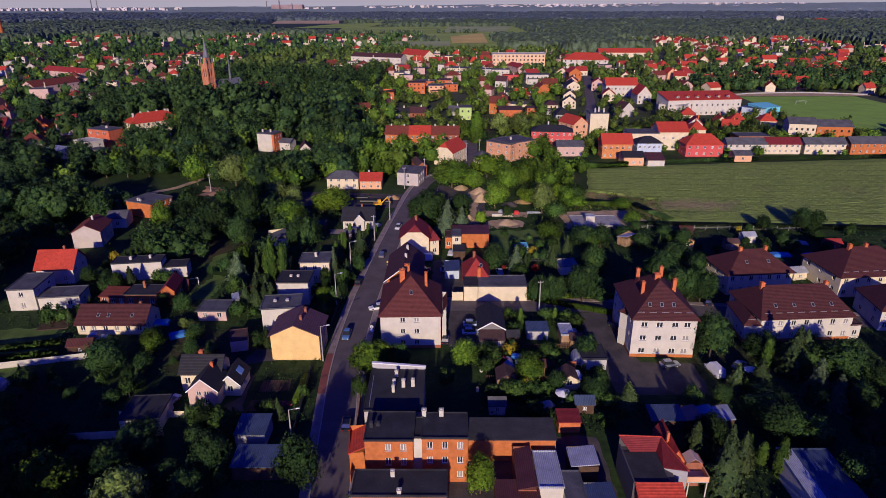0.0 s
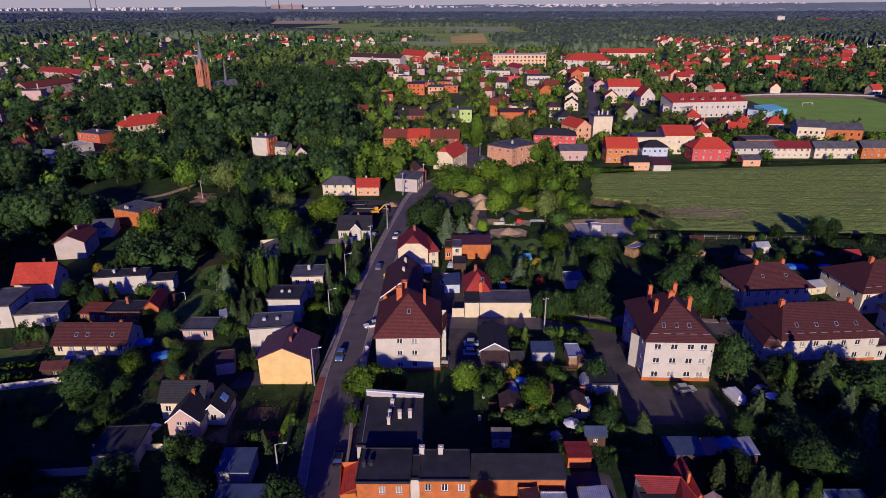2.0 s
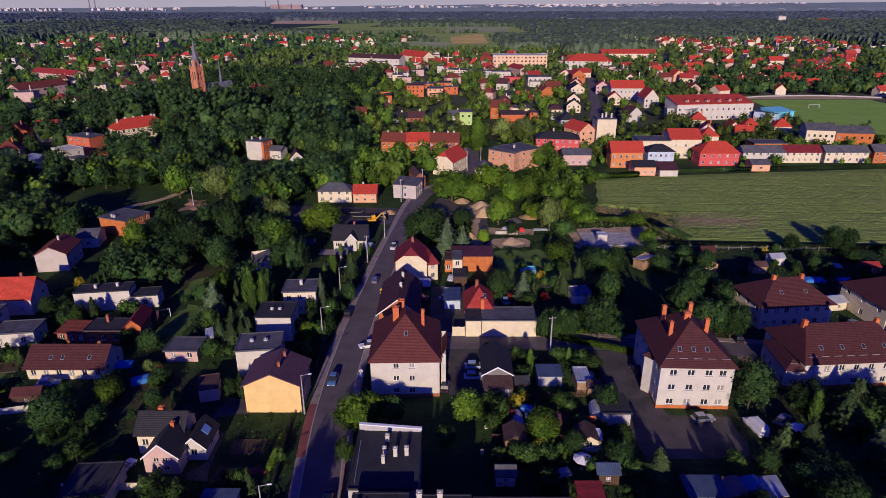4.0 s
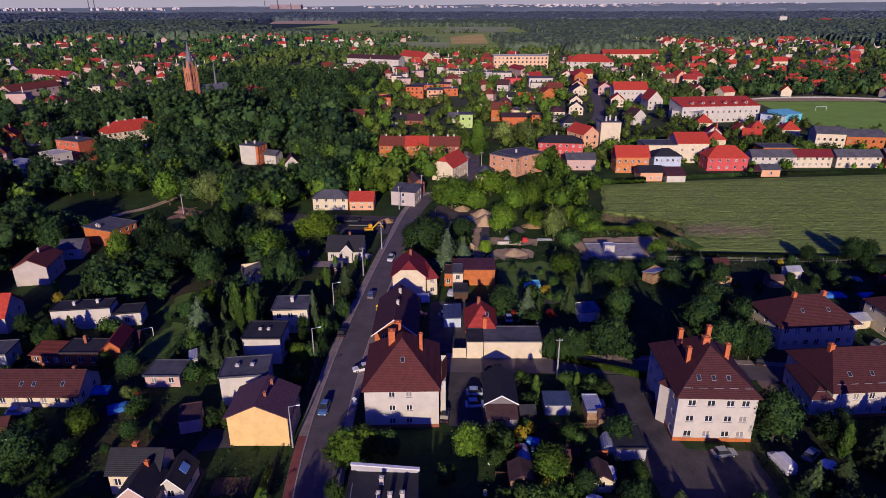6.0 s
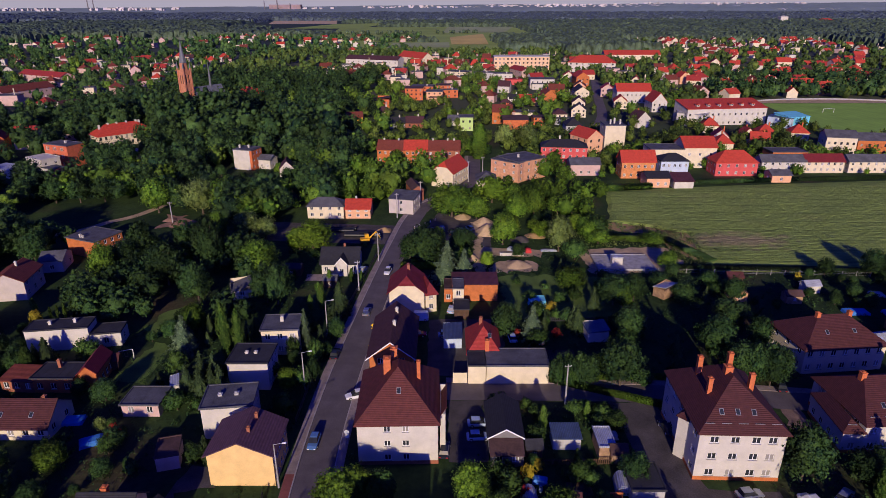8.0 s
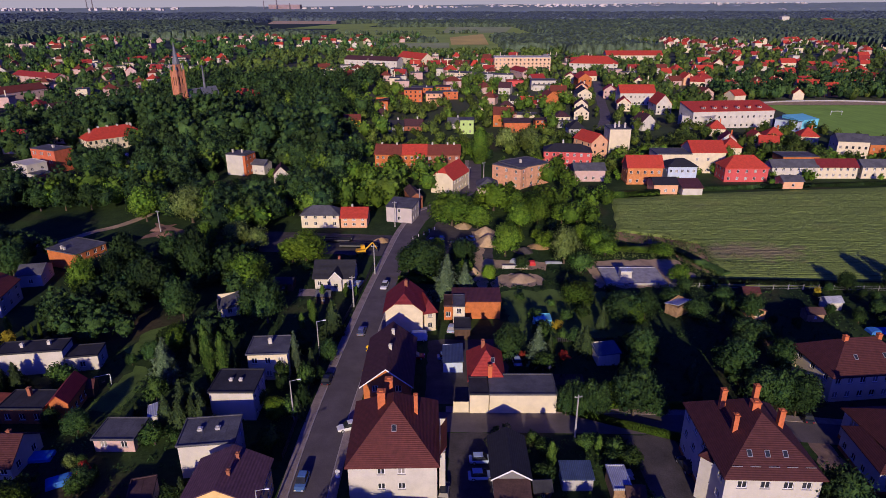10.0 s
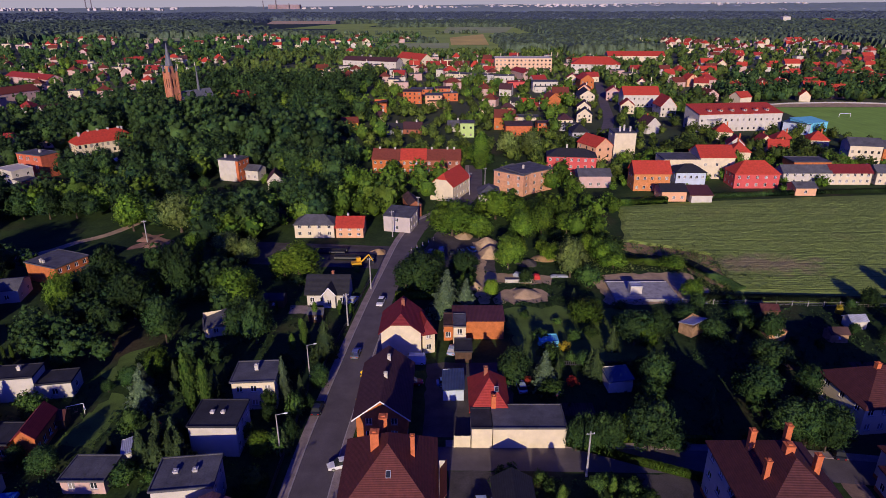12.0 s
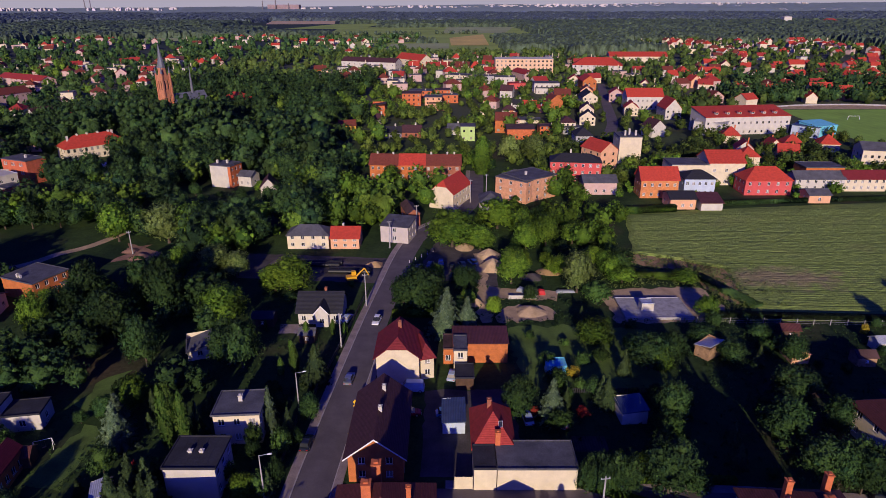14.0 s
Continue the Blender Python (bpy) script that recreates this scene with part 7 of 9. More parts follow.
def fence(x0, y0, x1, y1, h, mat, label, step=2.5, solid=False, rails=False):
    a, b = Vector((x0, y0)), Vector((x1, y1))
    ln = (b - a).length
    ob = thing("fence", pose(x0, y0, 0, 0, 0, math.degrees(math.atan2(y1 - y0, x1 - x0))), label, "fence")
    n = max(1, round(ln / step))
    post = Mesh().box(-0.07, 0.07, -0.07, 0.07, 0, h + 0.1).data("post", mat)
    panel = Mesh()
    if solid:
        panel.box(0.07, ln / n - 0.07, -0.04, 0.04, 0.05, h)
    elif rails:
        for z in (0.35, 0.8, 1.25):
            panel.rod((0.07, 0, z), (ln / n - 0.07, 0, z), 0.02, 0.02, 4)
    else:
        panel = lattice([0.07 + (ln / n - 0.14) * k / 13 for k in range(14)], [0.1, h * 0.25, h * 0.33, h * 0.8, h * 0.88, h], -0.02, 0.02, {(k, j) for k in range(0, 13, 2) for j in (0, 2, 4)})
    panel = panel.data("panel", STEEL if rails else mat)
    for i in range(n + 1):
        part("post", post, None, ob, "", Matrix.Translation((i * ln / n, 0, 0)))
        if i < n:
            part("panel", panel, None, ob, "", Matrix.Translation((i * ln / n, 0, 0)))


def street_lamp(x, y, h, rot):
    ob = thing("street_lamp", pose(x, y, 0, 0, 0, rot), "pale concrete street lamp with a short arm", "street lamp", "street lamps")
    ring = lambda z, r: [(r * math.cos(i * math.pi / 4), r * math.sin(i * math.pi / 4), z) for i in range(8)]
    part("pole", Mesh().loft([ring(0, 0.17), ring(1.2, 0.15), ring(h, 0.08)]), CONCRETE, ob)
    part("arm", Mesh().rod((0, 0, h - 0.1), (1.4, 0, h + 0.25), 0.05), STEEL, ob)
    part("lamp_head", Mesh().loft([[(1.3, -0.12, h + 0.2), (2.0, -0.16, h + 0.28), (2.0, 0.16, h + 0.28), (1.3, 0.12, h + 0.2)], [(1.35, -0.08, h + 0.34), (1.95, -0.1, h + 0.4), (1.95, 0.1, h + 0.4), (1.35, 0.08, h + 0.34)]]), FRAME, ob)


for lx, ly, lr in ((-27.8, 139.0, 0), (-27.3, 161.2, 0), (-26.3, 112.2, 0)):
    street_lamp(lx, ly, 8.4, lr)
street_lamp(-27.5, 88.0, 5.2, 0)


def utility_pole(x, y, h, rot):
    ob = thing("utility_pole", pose(x, y, 0, 0, 0, rot), "pale concrete utility pole with a crossarm", "utility pole", "utility poles")
    ring = lambda z, r: [(r * math.cos(i * math.pi / 4), r * math.sin(i * math.pi / 4), z) for i in range(8)]
    part("pole", Mesh().loft([ring(0, 0.2), ring(h, 0.11)]), CONCRETE, ob)
    part("crossarm", Mesh().box(-0.7, 0.7, -0.06, 0.06, h - 0.5, h - 0.38), STEEL, ob)
    for k in (-0.6, 0.0, 0.6):
        part("insulator", Mesh().rod((k, 0, h - 0.38), (k, 0, h - 0.2), 0.05), FRAME, ob)


for px, py, ph in ((-23.1, 184.5, 8.5), (-19.9, 204.5, 9), (-17.3, 244.5, 9), (-9.6, 262.0, 8.5), (22.7, 134.2, 8.8), (16.0, 300.0, 9), (9.5, 292.0, 9), (-95.3, 239.6, 7.5)):
    utility_pole(px, py, ph, 10)


def road_sign(x, y, kind):
    col = paint("sign_yellow", (0.75, 0.45, 0.02)) if kind == "yellow" else FRAME
    ob = thing("road_sign", pose(x, y, 0), "yellow diamond road sign on a steel post" if kind == "yellow" else "two round white road signs on one post", "road sign")
    part("post", Mesh().rod((0, 0, 0), (0, 0, 3.0), 0.05), STEEL, ob)
    for z in (2.6, 1.75):
        if kind == "yellow":
            part("sign_plate", Mesh().loft([[(0, -0.08, z - 0.5), (0.5, -0.08, z), (0, -0.08, z + 0.5), (-0.5, -0.08, z)], [(0, -0.05, z - 0.5), (0.5, -0.05, z), (0, -0.05, z + 0.5), (-0.5, -0.05, z)]]), col, ob)
        else:
            part("sign_plate", Mesh().rod((0, -0.09, z), (0, -0.06, z), 0.42, 0.42, 14), col, ob)


road_sign(-16.6, 160.5, "yellow")
road_sign(-16.2, 151.5, "yellow")
road_sign(-17.0, 122.6, "white")

hedge(-28.9, 97, -28.5, 106, 1.3, 1.2, LEAF, "green clipped hedge inside the street fence")
hedge(44, 132.0, 20, 142.2, 1.5, 1.2, LEAF, "green hedge along the side road")
hedge(13, 143, 46, 142.4, 1.6, 1.2, LEAF, "clipped green hedge behind the pavement")
hedge(-110, 108, -84, 114.5, 1.9, 1.1, THUJA, "row of clipped thuja in a garden")
hedge(-112, 112.5, -86, 119, 1.9, 1.1, THUJA, "second row of clipped thuja in a garden")
hedge(-13, 199, -3, 199, 2.2, 1.6, LEAFY, "bright green clipped hedge by the street")
hedge(66, 199, 150, 194.5, 1.6, 2.0, LEAFD, "overgrown hedge along the edge of the field")
hedge(100, 287.5, 150, 293, 2.2, 1.5, LEAFD, "dark hedge between the field and the houses")
hedge(52, 276, 84, 281, 3.0, 3.0, LEAF, "thick bushes at the corner of the field")
hedge(150, 293, 260, 303, 2.0, 1.6, LEAFD, "long dark hedge behind the field")
hedge(49.5, 240, 50.5, 275, 3.4, 3.0, LEAFD, "bushes along the end of the field")
hedge(52, 224, 66, 221, 1.8, 5.0, LEAF, "weeds and low bushes by the bare ground")
hedge(78, 203, 70, 222, 1.4, 4.0, LEAFD, "weeds at the corner of the field")
fence(-26.8, 84, -28.2, 110, 1.3, DARKMETAL, "dark metal fence along the pavement")
fence(-27.2, 128, -27.0, 158, 1.4, DARKMETAL, "dark metal garden fence along the pavement")
fence(-25.6, 164, -20.4, 212, 1.3, DARKMETAL, "dark metal garden fence beside the street")
fence(-110, 104.8, -76, 113.2, 1.5, WHITE, "white garden wall in sections", 4.0, True)
fence(-60, 92.5, -44, 92.8, 1.4, CREAM, "low cream garden wall", 3.0, True)
fence(-66, 86, -50, 87.5, 1.6, CREAM, "cream garden wall beside a garage", 3.0, True)
fence(1.5, 141.2, 4.2, 141.2, 2.4, CREAM, "cream yard wall beside the garage", 1.3, True)
fence(16.3, 208.4, 23.5, 208.4, 1.1, WHITE, "low white garden wall by the sandy plot", 4.0, True)
fence(56, 196, 118, 193.4, 1.5, CONCRETE, "wire fence with pale concrete posts below the field", 4.0, rails=True)
fence(20, 167, 48, 167, 1.2, DARKMETAL, "wire fence across the lawn", 3.0)
fence(8, 117.2, 30, 117.6, 1.2, WOODD, "dark wooden allotment fence")
fence(8, 105, 31, 104.5, 1.2, WOODD, "dark wooden fence between allotments")
fence(-15.2, 76, -16.4, 98, 1.6, BRICKD, "brick garden wall along the street", 3.0, True)


# ---- vehicles ----
RUBBER = paint("rubber", (0.02, 0.02, 0.02), 0.9)
CARS = {}


def car_meshes(kind):
    if kind in CARS:
        return CARS[kind]
    if kind == "van":
        ln, wd, lower, top, hood, tail = 5.2, 1.95, 1.05, 2.15, 0.9, 0.05
    else:
        ln, wd, lower, top, hood, tail = 4.2, 1.75, 0.85, 1.46, 1.15, 0.45
    hw, hl = wd / 2, ln / 2
    sect = lambda x, w, z0, z1: [(x, -w * 0.94, z0), (x, w * 0.94, z0), (x, w, z0 + 0.25), (x, w * 0.96, z1 - 0.08), (x, w * 0.82, z1), (x, -w * 0.82, z1), (x, -w * 0.96, z1 - 0.08), (x, -w, z0 + 0.25)]
    body = Mesh().loft([sect(-hl, hw * 0.86, 0.35, lower - 0.08), sect(-hl + 0.2, hw, 0.25, lower), sect(0, hw, 0.22, lower + 0.02), sect(hl - 0.5, hw, 0.25, lower - 0.08), sect(hl, hw * 0.84, 0.35, lower - 0.25)])
    roof = Mesh().loft([[(-hl + tail + 0.25, -hw * 0.72, top), (hl - hood - 0.75, -hw * 0.72, top), (hl - hood - 0.75, hw * 0.72, top), (-hl + tail + 0.25, hw * 0.72, top)], [(-hl + tail + 0.4, -hw * 0.6, top + 0.06), (hl - hood - 0.95, -hw * 0.6, top + 0.06), (hl - hood - 0.95, hw * 0.6, top + 0.06), (-hl + tail + 0.4, hw * 0.6, top + 0.06)]])
    cabin = Mesh().loft([[(-hl + tail, -hw * 0.9, lower), (hl - hood, -hw * 0.9, lower), (hl - hood, hw * 0.9, lower), (-hl + tail, hw * 0.9, lower)], [(-hl + tail + 0.25, -hw * 0.74, top), (hl - hood - 0.75, -hw * 0.74, top), (hl - hood - 0.75, hw * 0.74, top), (-hl + tail + 0.25, hw * 0.74, top)]])
    tyre = Mesh().rod((0, -0.1, 0), (0, 0.1, 0), 0.32, 0.32, 14)
    rim = Mesh().rod((0, -0.11, 0), (0, 0.11, 0), 0.19, 0.19, 10)
    light = Mesh().box(-0.04, 0.04, -0.16, 0.16, -0.07, 0.07)
    CARS[kind] = (ln, wd, lower, body, roof, cabin, tyre.data("wheel", RUBBER), rim.data("rim", STEEL), light)
    return CARS[kind]


def car(x, y, rot, mat, label, kind="car"):
    ln, wd, lower, body, roof, cabin, tyre, rim, light = car_meshes(kind)
    ob = thing(kind, pose(x, y, 0.03, 0, 0, rot), label, kind)
    part("body", body, mat, ob)
    part("roof", roof, mat, ob)
    part("cabin", cabin, mat if kind == "van" else glass(), ob)
    if kind == "van":
        part("windscreen", Mesh().loft([[(1.72, -0.8, 1.12), (1.72, 0.8, 1.12), (1.02, 0.7, 2.06), (1.02, -0.7, 2.06)], [(1.75, -0.8, 1.14), (1.75, 0.8, 1.14), (1.05, 0.7, 2.08), (1.05, -0.7, 2.08)]]), glass(), ob)
    for sx in (-ln / 2 + 0.8, ln / 2 - 0.8):
        for sy in (-wd / 2 + 0.08, wd / 2 - 0.08):
            w = part("wheel", tyre, None, ob, "", Matrix.Translation((sx, sy, 0.32)))
            part("rim", rim, None, w)
    for sy in (-wd / 2 + 0.3, wd / 2 - 0.3):
        part("headlight", light, FRAME, ob, "", Matrix.Translation((ln / 2 - 0.01, sy, lower - 0.35)))
        part("tail_light", light, paint("red_lens", (0.4, 0.01, 0.01)), ob, "", Matrix.Translation((-ln / 2 + 0.01, sy, lower - 0.25)))
    footprint(pose(x, y, 0, 0, 0, rot), -ln / 2, ln / 2, -wd / 2, wd / 2, 0.3)


CWHITE = paint("car_white", (0.75, 0.75, 0.75), 0.25)
CSILVER = paint("car_silver", (0.35, 0.38, 0.42), 0.3, 0.6)
CBLUE = paint("car_blue", (0.10, 0.20, 0.42), 0.25)
CPALE = paint("car_pale_blue", (0.42, 0.52, 0.65), 0.25)
CDARK = paint("car_dark", (0.02, 0.025, 0.04), 0.2)
CRED = paint("car_red", (0.25, 0.02, 0.03), 0.25)
car(-17.3, 136.4, 200, CWHITE, "white hatchback waiting at the road junction")
car(-23.9, 151.6, 86, CDARK, "dark car parked under trees by the pavement")
car(6.0, 127.9, 3, CPALE, "pale blue car parked in the small yard")
car(5.7, 124.1, 3, CPALE, "pale blue car parked beside another")
car(-0.2, 120.5, 85, CDARK, "dark blue car parked beside the white block")
car(46.8, 110.4, 8, CSILVER, "silver car parked in the paved yard")
car(55.2, 107.8, 100, CWHITE, "white box van parked by a tree", "van")
car(61.2, 110.0, 40, CSILVER, "silver car parked behind the van")
car(-6.7, 168.0, 178, CPALE, "pale blue delivery van beside the cream house", "van")
car(1.4, 172.6, 80, CPALE, "pale blue car parked in the workshop yard")
car(-6.6, 160.2, 4, CRED, "dark red car parked in the yard")
car(0.3, 160.0, 4, CBLUE, "blue car parked in the yard")
car(15.0, 158.6, 95, CPALE, "pale car parked behind the garage")
car(20.6, 157.4, 130, CSILVER, "silver car parked behind the garage")
car(-23.6, 197.2, 75, CPALE, "pale car parked beside the bungalow")
car(-79.5, 121.4, 10, CPALE, "white car parked in front of the long house")
car(-52.6, 97.2, 70, CWHITE, "white car parked beside the gabled house")
car(39.4, 126.5, 100, CDARK, "dark car parked beside the white block")
car(66.0, 139.6, 80, CDARK, "dark car parked on the side road")
car(96.0, 146.5, 30, CSILVER, "silver car parked by the cream block")
car(92.5, 141.5, 30, CWHITE, "white car parked by the cream block")
car(-22.8, 122.7, -92, CBLUE, "blue car driving on the street")
car(-19.4, 171.3, 86, CSILVER, "silver car driving away on the street")
car(-18.0, 90.3, 94, CDARK, "dark car driving on the shaded street")
car(-16.4, 196.0, -97, CWHITE, "white car coming along the street")
for k in range(6):
    car(-7.5 + 3.1 * k, 228 + 2.0 * (k % 3), 70 + 9 * k, (CDARK, CSILVER, CBLUE)[k % 3], "car parked in the gravel yard")

# ---- building site by the street: pipes and an excavator ----
PIPE = paint("pipe_black", (0.015, 0.016, 0.02), 0.4)
for k, (px, py, ln) in enumerate(((-38.5, 231.5, 17), (-38, 229.6, 15), (-27, 226.5, 12), (-27, 224.8, 12), (-44, 227.5, 9))):
    mesh = Mesh()
    ring = lambda x, r: [(x, r * math.cos(i * math.pi / 6), 0.7 + r * math.sin(i * math.pi / 6)) for i in range(12)]
    mesh.loft([ring(-ln / 2, 0.6), ring(-ln / 2, 0.7), ring(ln / 2, 0.7), ring(ln / 2, 0.6)], cap=False)
    mesh.loft([ring(-ln / 2, 0.6), ring(ln / 2, 0.6)], cap=False)
    ob = tagged(new("pipe", mesh.data("pipe", PIPE)), "long black plastic pipe lying on the site", "pipe", "pipes on the site")
    ob.matrix_basis = pose(px, py, 0.0, 0, 0, -2)
DIGGER = paint("digger_yellow", (0.70, 0.38, 0.02), 0.4)
dg = thing("excavator", pose(-25.5, 219.5, 0.02, 0, 0, 20), "small yellow excavator on the building site", "excavator")
for sy in (-0.9, 0.9):
    part("track", Mesh().loft([[(-1.5, sy - 0.25, 0.15), (1.5, sy - 0.25, 0.15), (1.8, sy - 0.25, 0.4), (1.5, sy - 0.25, 0.7), (-1.5, sy - 0.25, 0.7), (-1.8, sy - 0.25, 0.4)], [(-1.5, sy + 0.25, 0.15), (1.5, sy + 0.25, 0.15), (1.8, sy + 0.25, 0.4), (1.5, sy + 0.25, 0.7), (-1.5, sy + 0.25, 0.7), (-1.8, sy + 0.25, 0.4)]]), RUBBER, dg)
part("body", Mesh().loft([[(-1.7, -1.1, 0.8), (1.2, -1.1, 0.8), (1.2, 1.1, 0.8), (-1.7, 1.1, 0.8)], [(-1.6, -1.0, 1.7), (1.0, -1.0, 1.7), (1.0, 1.0, 1.7), (-1.6, 1.0, 1.7)]]), DIGGER, dg)
part("cab", Mesh().box(-0.1, 1.1, 0.0, 1.0, 1.72, 2.8), DIGGER, dg)
part("boom", Mesh().rod((1.0, -0.4, 1.5), (3.4, -0.4, 3.6), 0.25, 0.2), DIGGER, dg)
part("stick", Mesh().rod((3.4, -0.4, 3.6), (4.6, -0.4, 1.4), 0.2, 0.14), DIGGER, dg)
part("bucket", Mesh().loft([[(4.3, -0.8, 1.5), (4.9, -0.8, 1.3), (4.7, -0.8, 0.6), (4.0, -0.8, 0.8)], [(4.3, 0.0, 1.5), (4.9, 0.0, 1.3), (4.7, 0.0, 0.6), (4.0, 0.0, 0.8)]]), DARKMETAL, dg)


def heap(x, y, r, h, mat, label, name="sand_mound", category="mound"):
    rnd = random.Random(int(x * 10 + y))
    rings = []
    for k in range(7):
        s = k / 6
        rings.append([(r * (1 - s) ** 0.8 * (1 + 0.15 * math.sin(3 * a + x) + rnd.uniform(-0.06, 0.06)) * math.cos(a) + 0.02 * math.cos(a), (r * (1 - s) ** 0.8 * (1 + 0.12 * math.cos(2 * a)) + 0.02) * math.sin(a), h * s) for a in (2 * math.pi * i / 16 for i in range(16))])
    me = Mesh().loft(rings).data(name, mat)
    ob = new(name, me)
    ob.matrix_basis = pose(x, y, 0.0)
    tagged(ob, label, category)


heap(13.5, 228.5, 4.0, 3.2, SAND, "mound of pale sand in the yard")
heap(13.0, 237.5, 3.6, 2.6, SAND, "mound of gravel in the yard")
heap(-92.5, 237.5, 3.2, 1.1, surface("red_earth", (0.30, 0.17, 0.11)), "low heap of reddish earth beside the lane")
heap(-97.0, 242.0, 2.4, 0.8, surface("red_earth", (0.30, 0.17, 0.11)), "small heap of reddish earth beside the lane")
heap(20.8, 201.6, 3.8, 1.5, SAND, "mound of sandy soil on the plot")
heap(7.8, 205.5, 1.9, 1.8, SAND, "small mound of sand by the track")

heap(24.0, 222.0, 3.0, 1.4, YARD, "mound of dark earth on the plot")
heap(29.5, 226.0, 3.4, 1.3, STUBBLE, "mound of broken brick on the plot")
heap(6.0, 244.0, 3.0, 1.8, SAND, "mound of pale gravel near the street")
heap(-48.0, 233.0, 4.0, 1.6, YARD, "mound of dug earth on the site")
heap(-20.5, 231.0, 2.6, 1.2, STUBBLE, "mound of broken brick by the street")

heap(-58.3, 124.7, 1.7, 1.9, paint("tent", (0.55, 0.03, 0.02), 0.7), "round red garden tent", "tent", "tent")


# ---- rough grass, weeds and garden clutter ----
def weeds(name, zones, mat, seed, label, size=0.42, high=0.6):
    """Tufts of rough growth; zones of (x0, x1, y0, y1, tufts)."""
    rng = np.random.default_rng(seed)
    cs, ns = [], []
    for x0, x1, y0, y1, n in zones:
        x, y = rng.uniform(x0, x1, n), rng.uniform(y0, y1, n)
        for a, b in zip(x, y):
            if not free(a, b, -0.6):
                continue
            k = rng.integers(5, 10)
            r = rng.uniform(0.3, 1.1)
            dd = unit(rng, k, 0.05)
            cs.append(np.array([a, b, 0.05]) + dd * np.array([r, r, high * rng.uniform(0.5, 1.5)]))
            ns.append(dd)
    me = quads_mesh(name, np.concatenate(cs), np.concatenate(ns), size, mat)
    tagged(new(name, me), label, "plants", "", "stuff")


weeds("rough_grass", ((-112, -26, 72, 165, 2600), (11, 32, 194, 210, 160), (6, 34, 88, 134, 700), (44, 125, 70, 130, 1500), (14, 78, 142, 200, 1100), (60, 150, 150, 197, 1500), (-48, -24, 165, 220, 400), (-12, 48, 198, 270, 900), (-16, -12, 60, 132, 120)), LEAFD, 21, "rough grass, weeds and vegetable rows in the gardens")
weeds("weeds", ((42, 84, 196, 242, 1300), (66, 90, 196, 232, 500), (46, 54, 232, 282, 120)), LEAFG, 22, "tall dry weeds round the bare ground", 0.5, 0.9)


def tarp(x, y, w, d, h, rot, mat, label):
    mesh = Mesh()
    ring = lambda k, z: [(-w / 2 * k, -d / 2 * k, z), (w / 2 * k, -d / 2 * k, z * 0.9), (w / 2 * k, d / 2 * k, z), (-w / 2 * k, d / 2 * k, z * 1.1)]
    mesh.loft([ring(1.0, 0.02), ring(0.94, h * 0.7), ring(0.7, h), ring(0.3, h * 1.05)])
    ob = new("tarpaulin", mesh.data("tarpaulin", mat))
    ob.matrix_basis = pose(x, y, 0, 0, 0, rot)
    tagged(ob, label, "tarpaulin")
    footprint(ob.matrix_basis, -w / 2, w / 2, -d / 2, d / 2, 0.2)


TARPB = paint("tarp_blue", (0.05, 0.20, 0.55), 0.5)
TARPG = paint("tarp_grey", (0.30, 0.33, 0.36), 0.6)
tarp(-68.3, 128.6, 4.5, 2.6, 0.8, 8, TARPB, "pile under a bright blue tarpaulin")
tarp(-61.5, 122.8, 4.0, 2.4, 0.9, 30, TARPB, "garden pool under a blue cover")
tarp(100.5, 171.5, 6.0, 2.6, 0.9, 0, TARPB, "long pile under a blue tarpaulin")
tarp(109.5, 171.0, 5.0, 2.6, 0.9, 5, TARPB, "second pile under a blue tarpaulin")
tarp(112.0, 181.5, 3.6, 2.2, 0.8, -10, TARPG, "pile under a grey tarpaulin")
tarp(19.0, 96.5, 2.6, 1.8, 0.7, 20, TARPG, "garden furniture under a grey cover")
tarp(15.0, 113.5, 2.4, 1.6, 0.8, -12, TARPB, "small blue water tank in a garden")
tarp(20.5, 213.0, 3.2, 1.6, 1.0, -28, TARPG, "boards under a pale grey sheet on the plot")
tarp(25.2, 211.5, 1.8, 1.6, 1.2, 0, paint("crate", (0.5, 0.03, 0.03), 0.6), "red covered crate on the plot")
tarp(31.6, 212.5, 5.0, 1.1, 0.6, 2, TARPG, "long stack of slabs under a grey sheet")
tarp(29.0, 124.5, 2.4, 1.8, 0.9, 5, TARPG, "stack of boards under a grey cover")


def parasol(x, y, r, mat, label):
    ob = thing("parasol", pose(x, y, 0), label, "parasol")
    ring = lambda z, q: [(q * math.cos(i * math.pi / 4), q * math.sin(i * math.pi / 4), z) for i in range(8)]
    part("canopy", Mesh().loft([ring(2.1, r), ring(2.16, r), ring(2.7, 0.08)]), mat, ob)
    part("pole", Mesh().rod((0, 0, 0), (0, 0, 2.6), 0.04), STEEL, ob)
    part("base", Mesh().rod((0, 0, 0), (0, 0, 0.12), 0.35, 0.3, 10), CONCRETE, ob)


parasol(22.2, 97.6, 1.6, FRAME, "white garden parasol above a table")
parasol(61.5, 105.6, 1.5, FRAME, "white garden parasol beside parked cars")


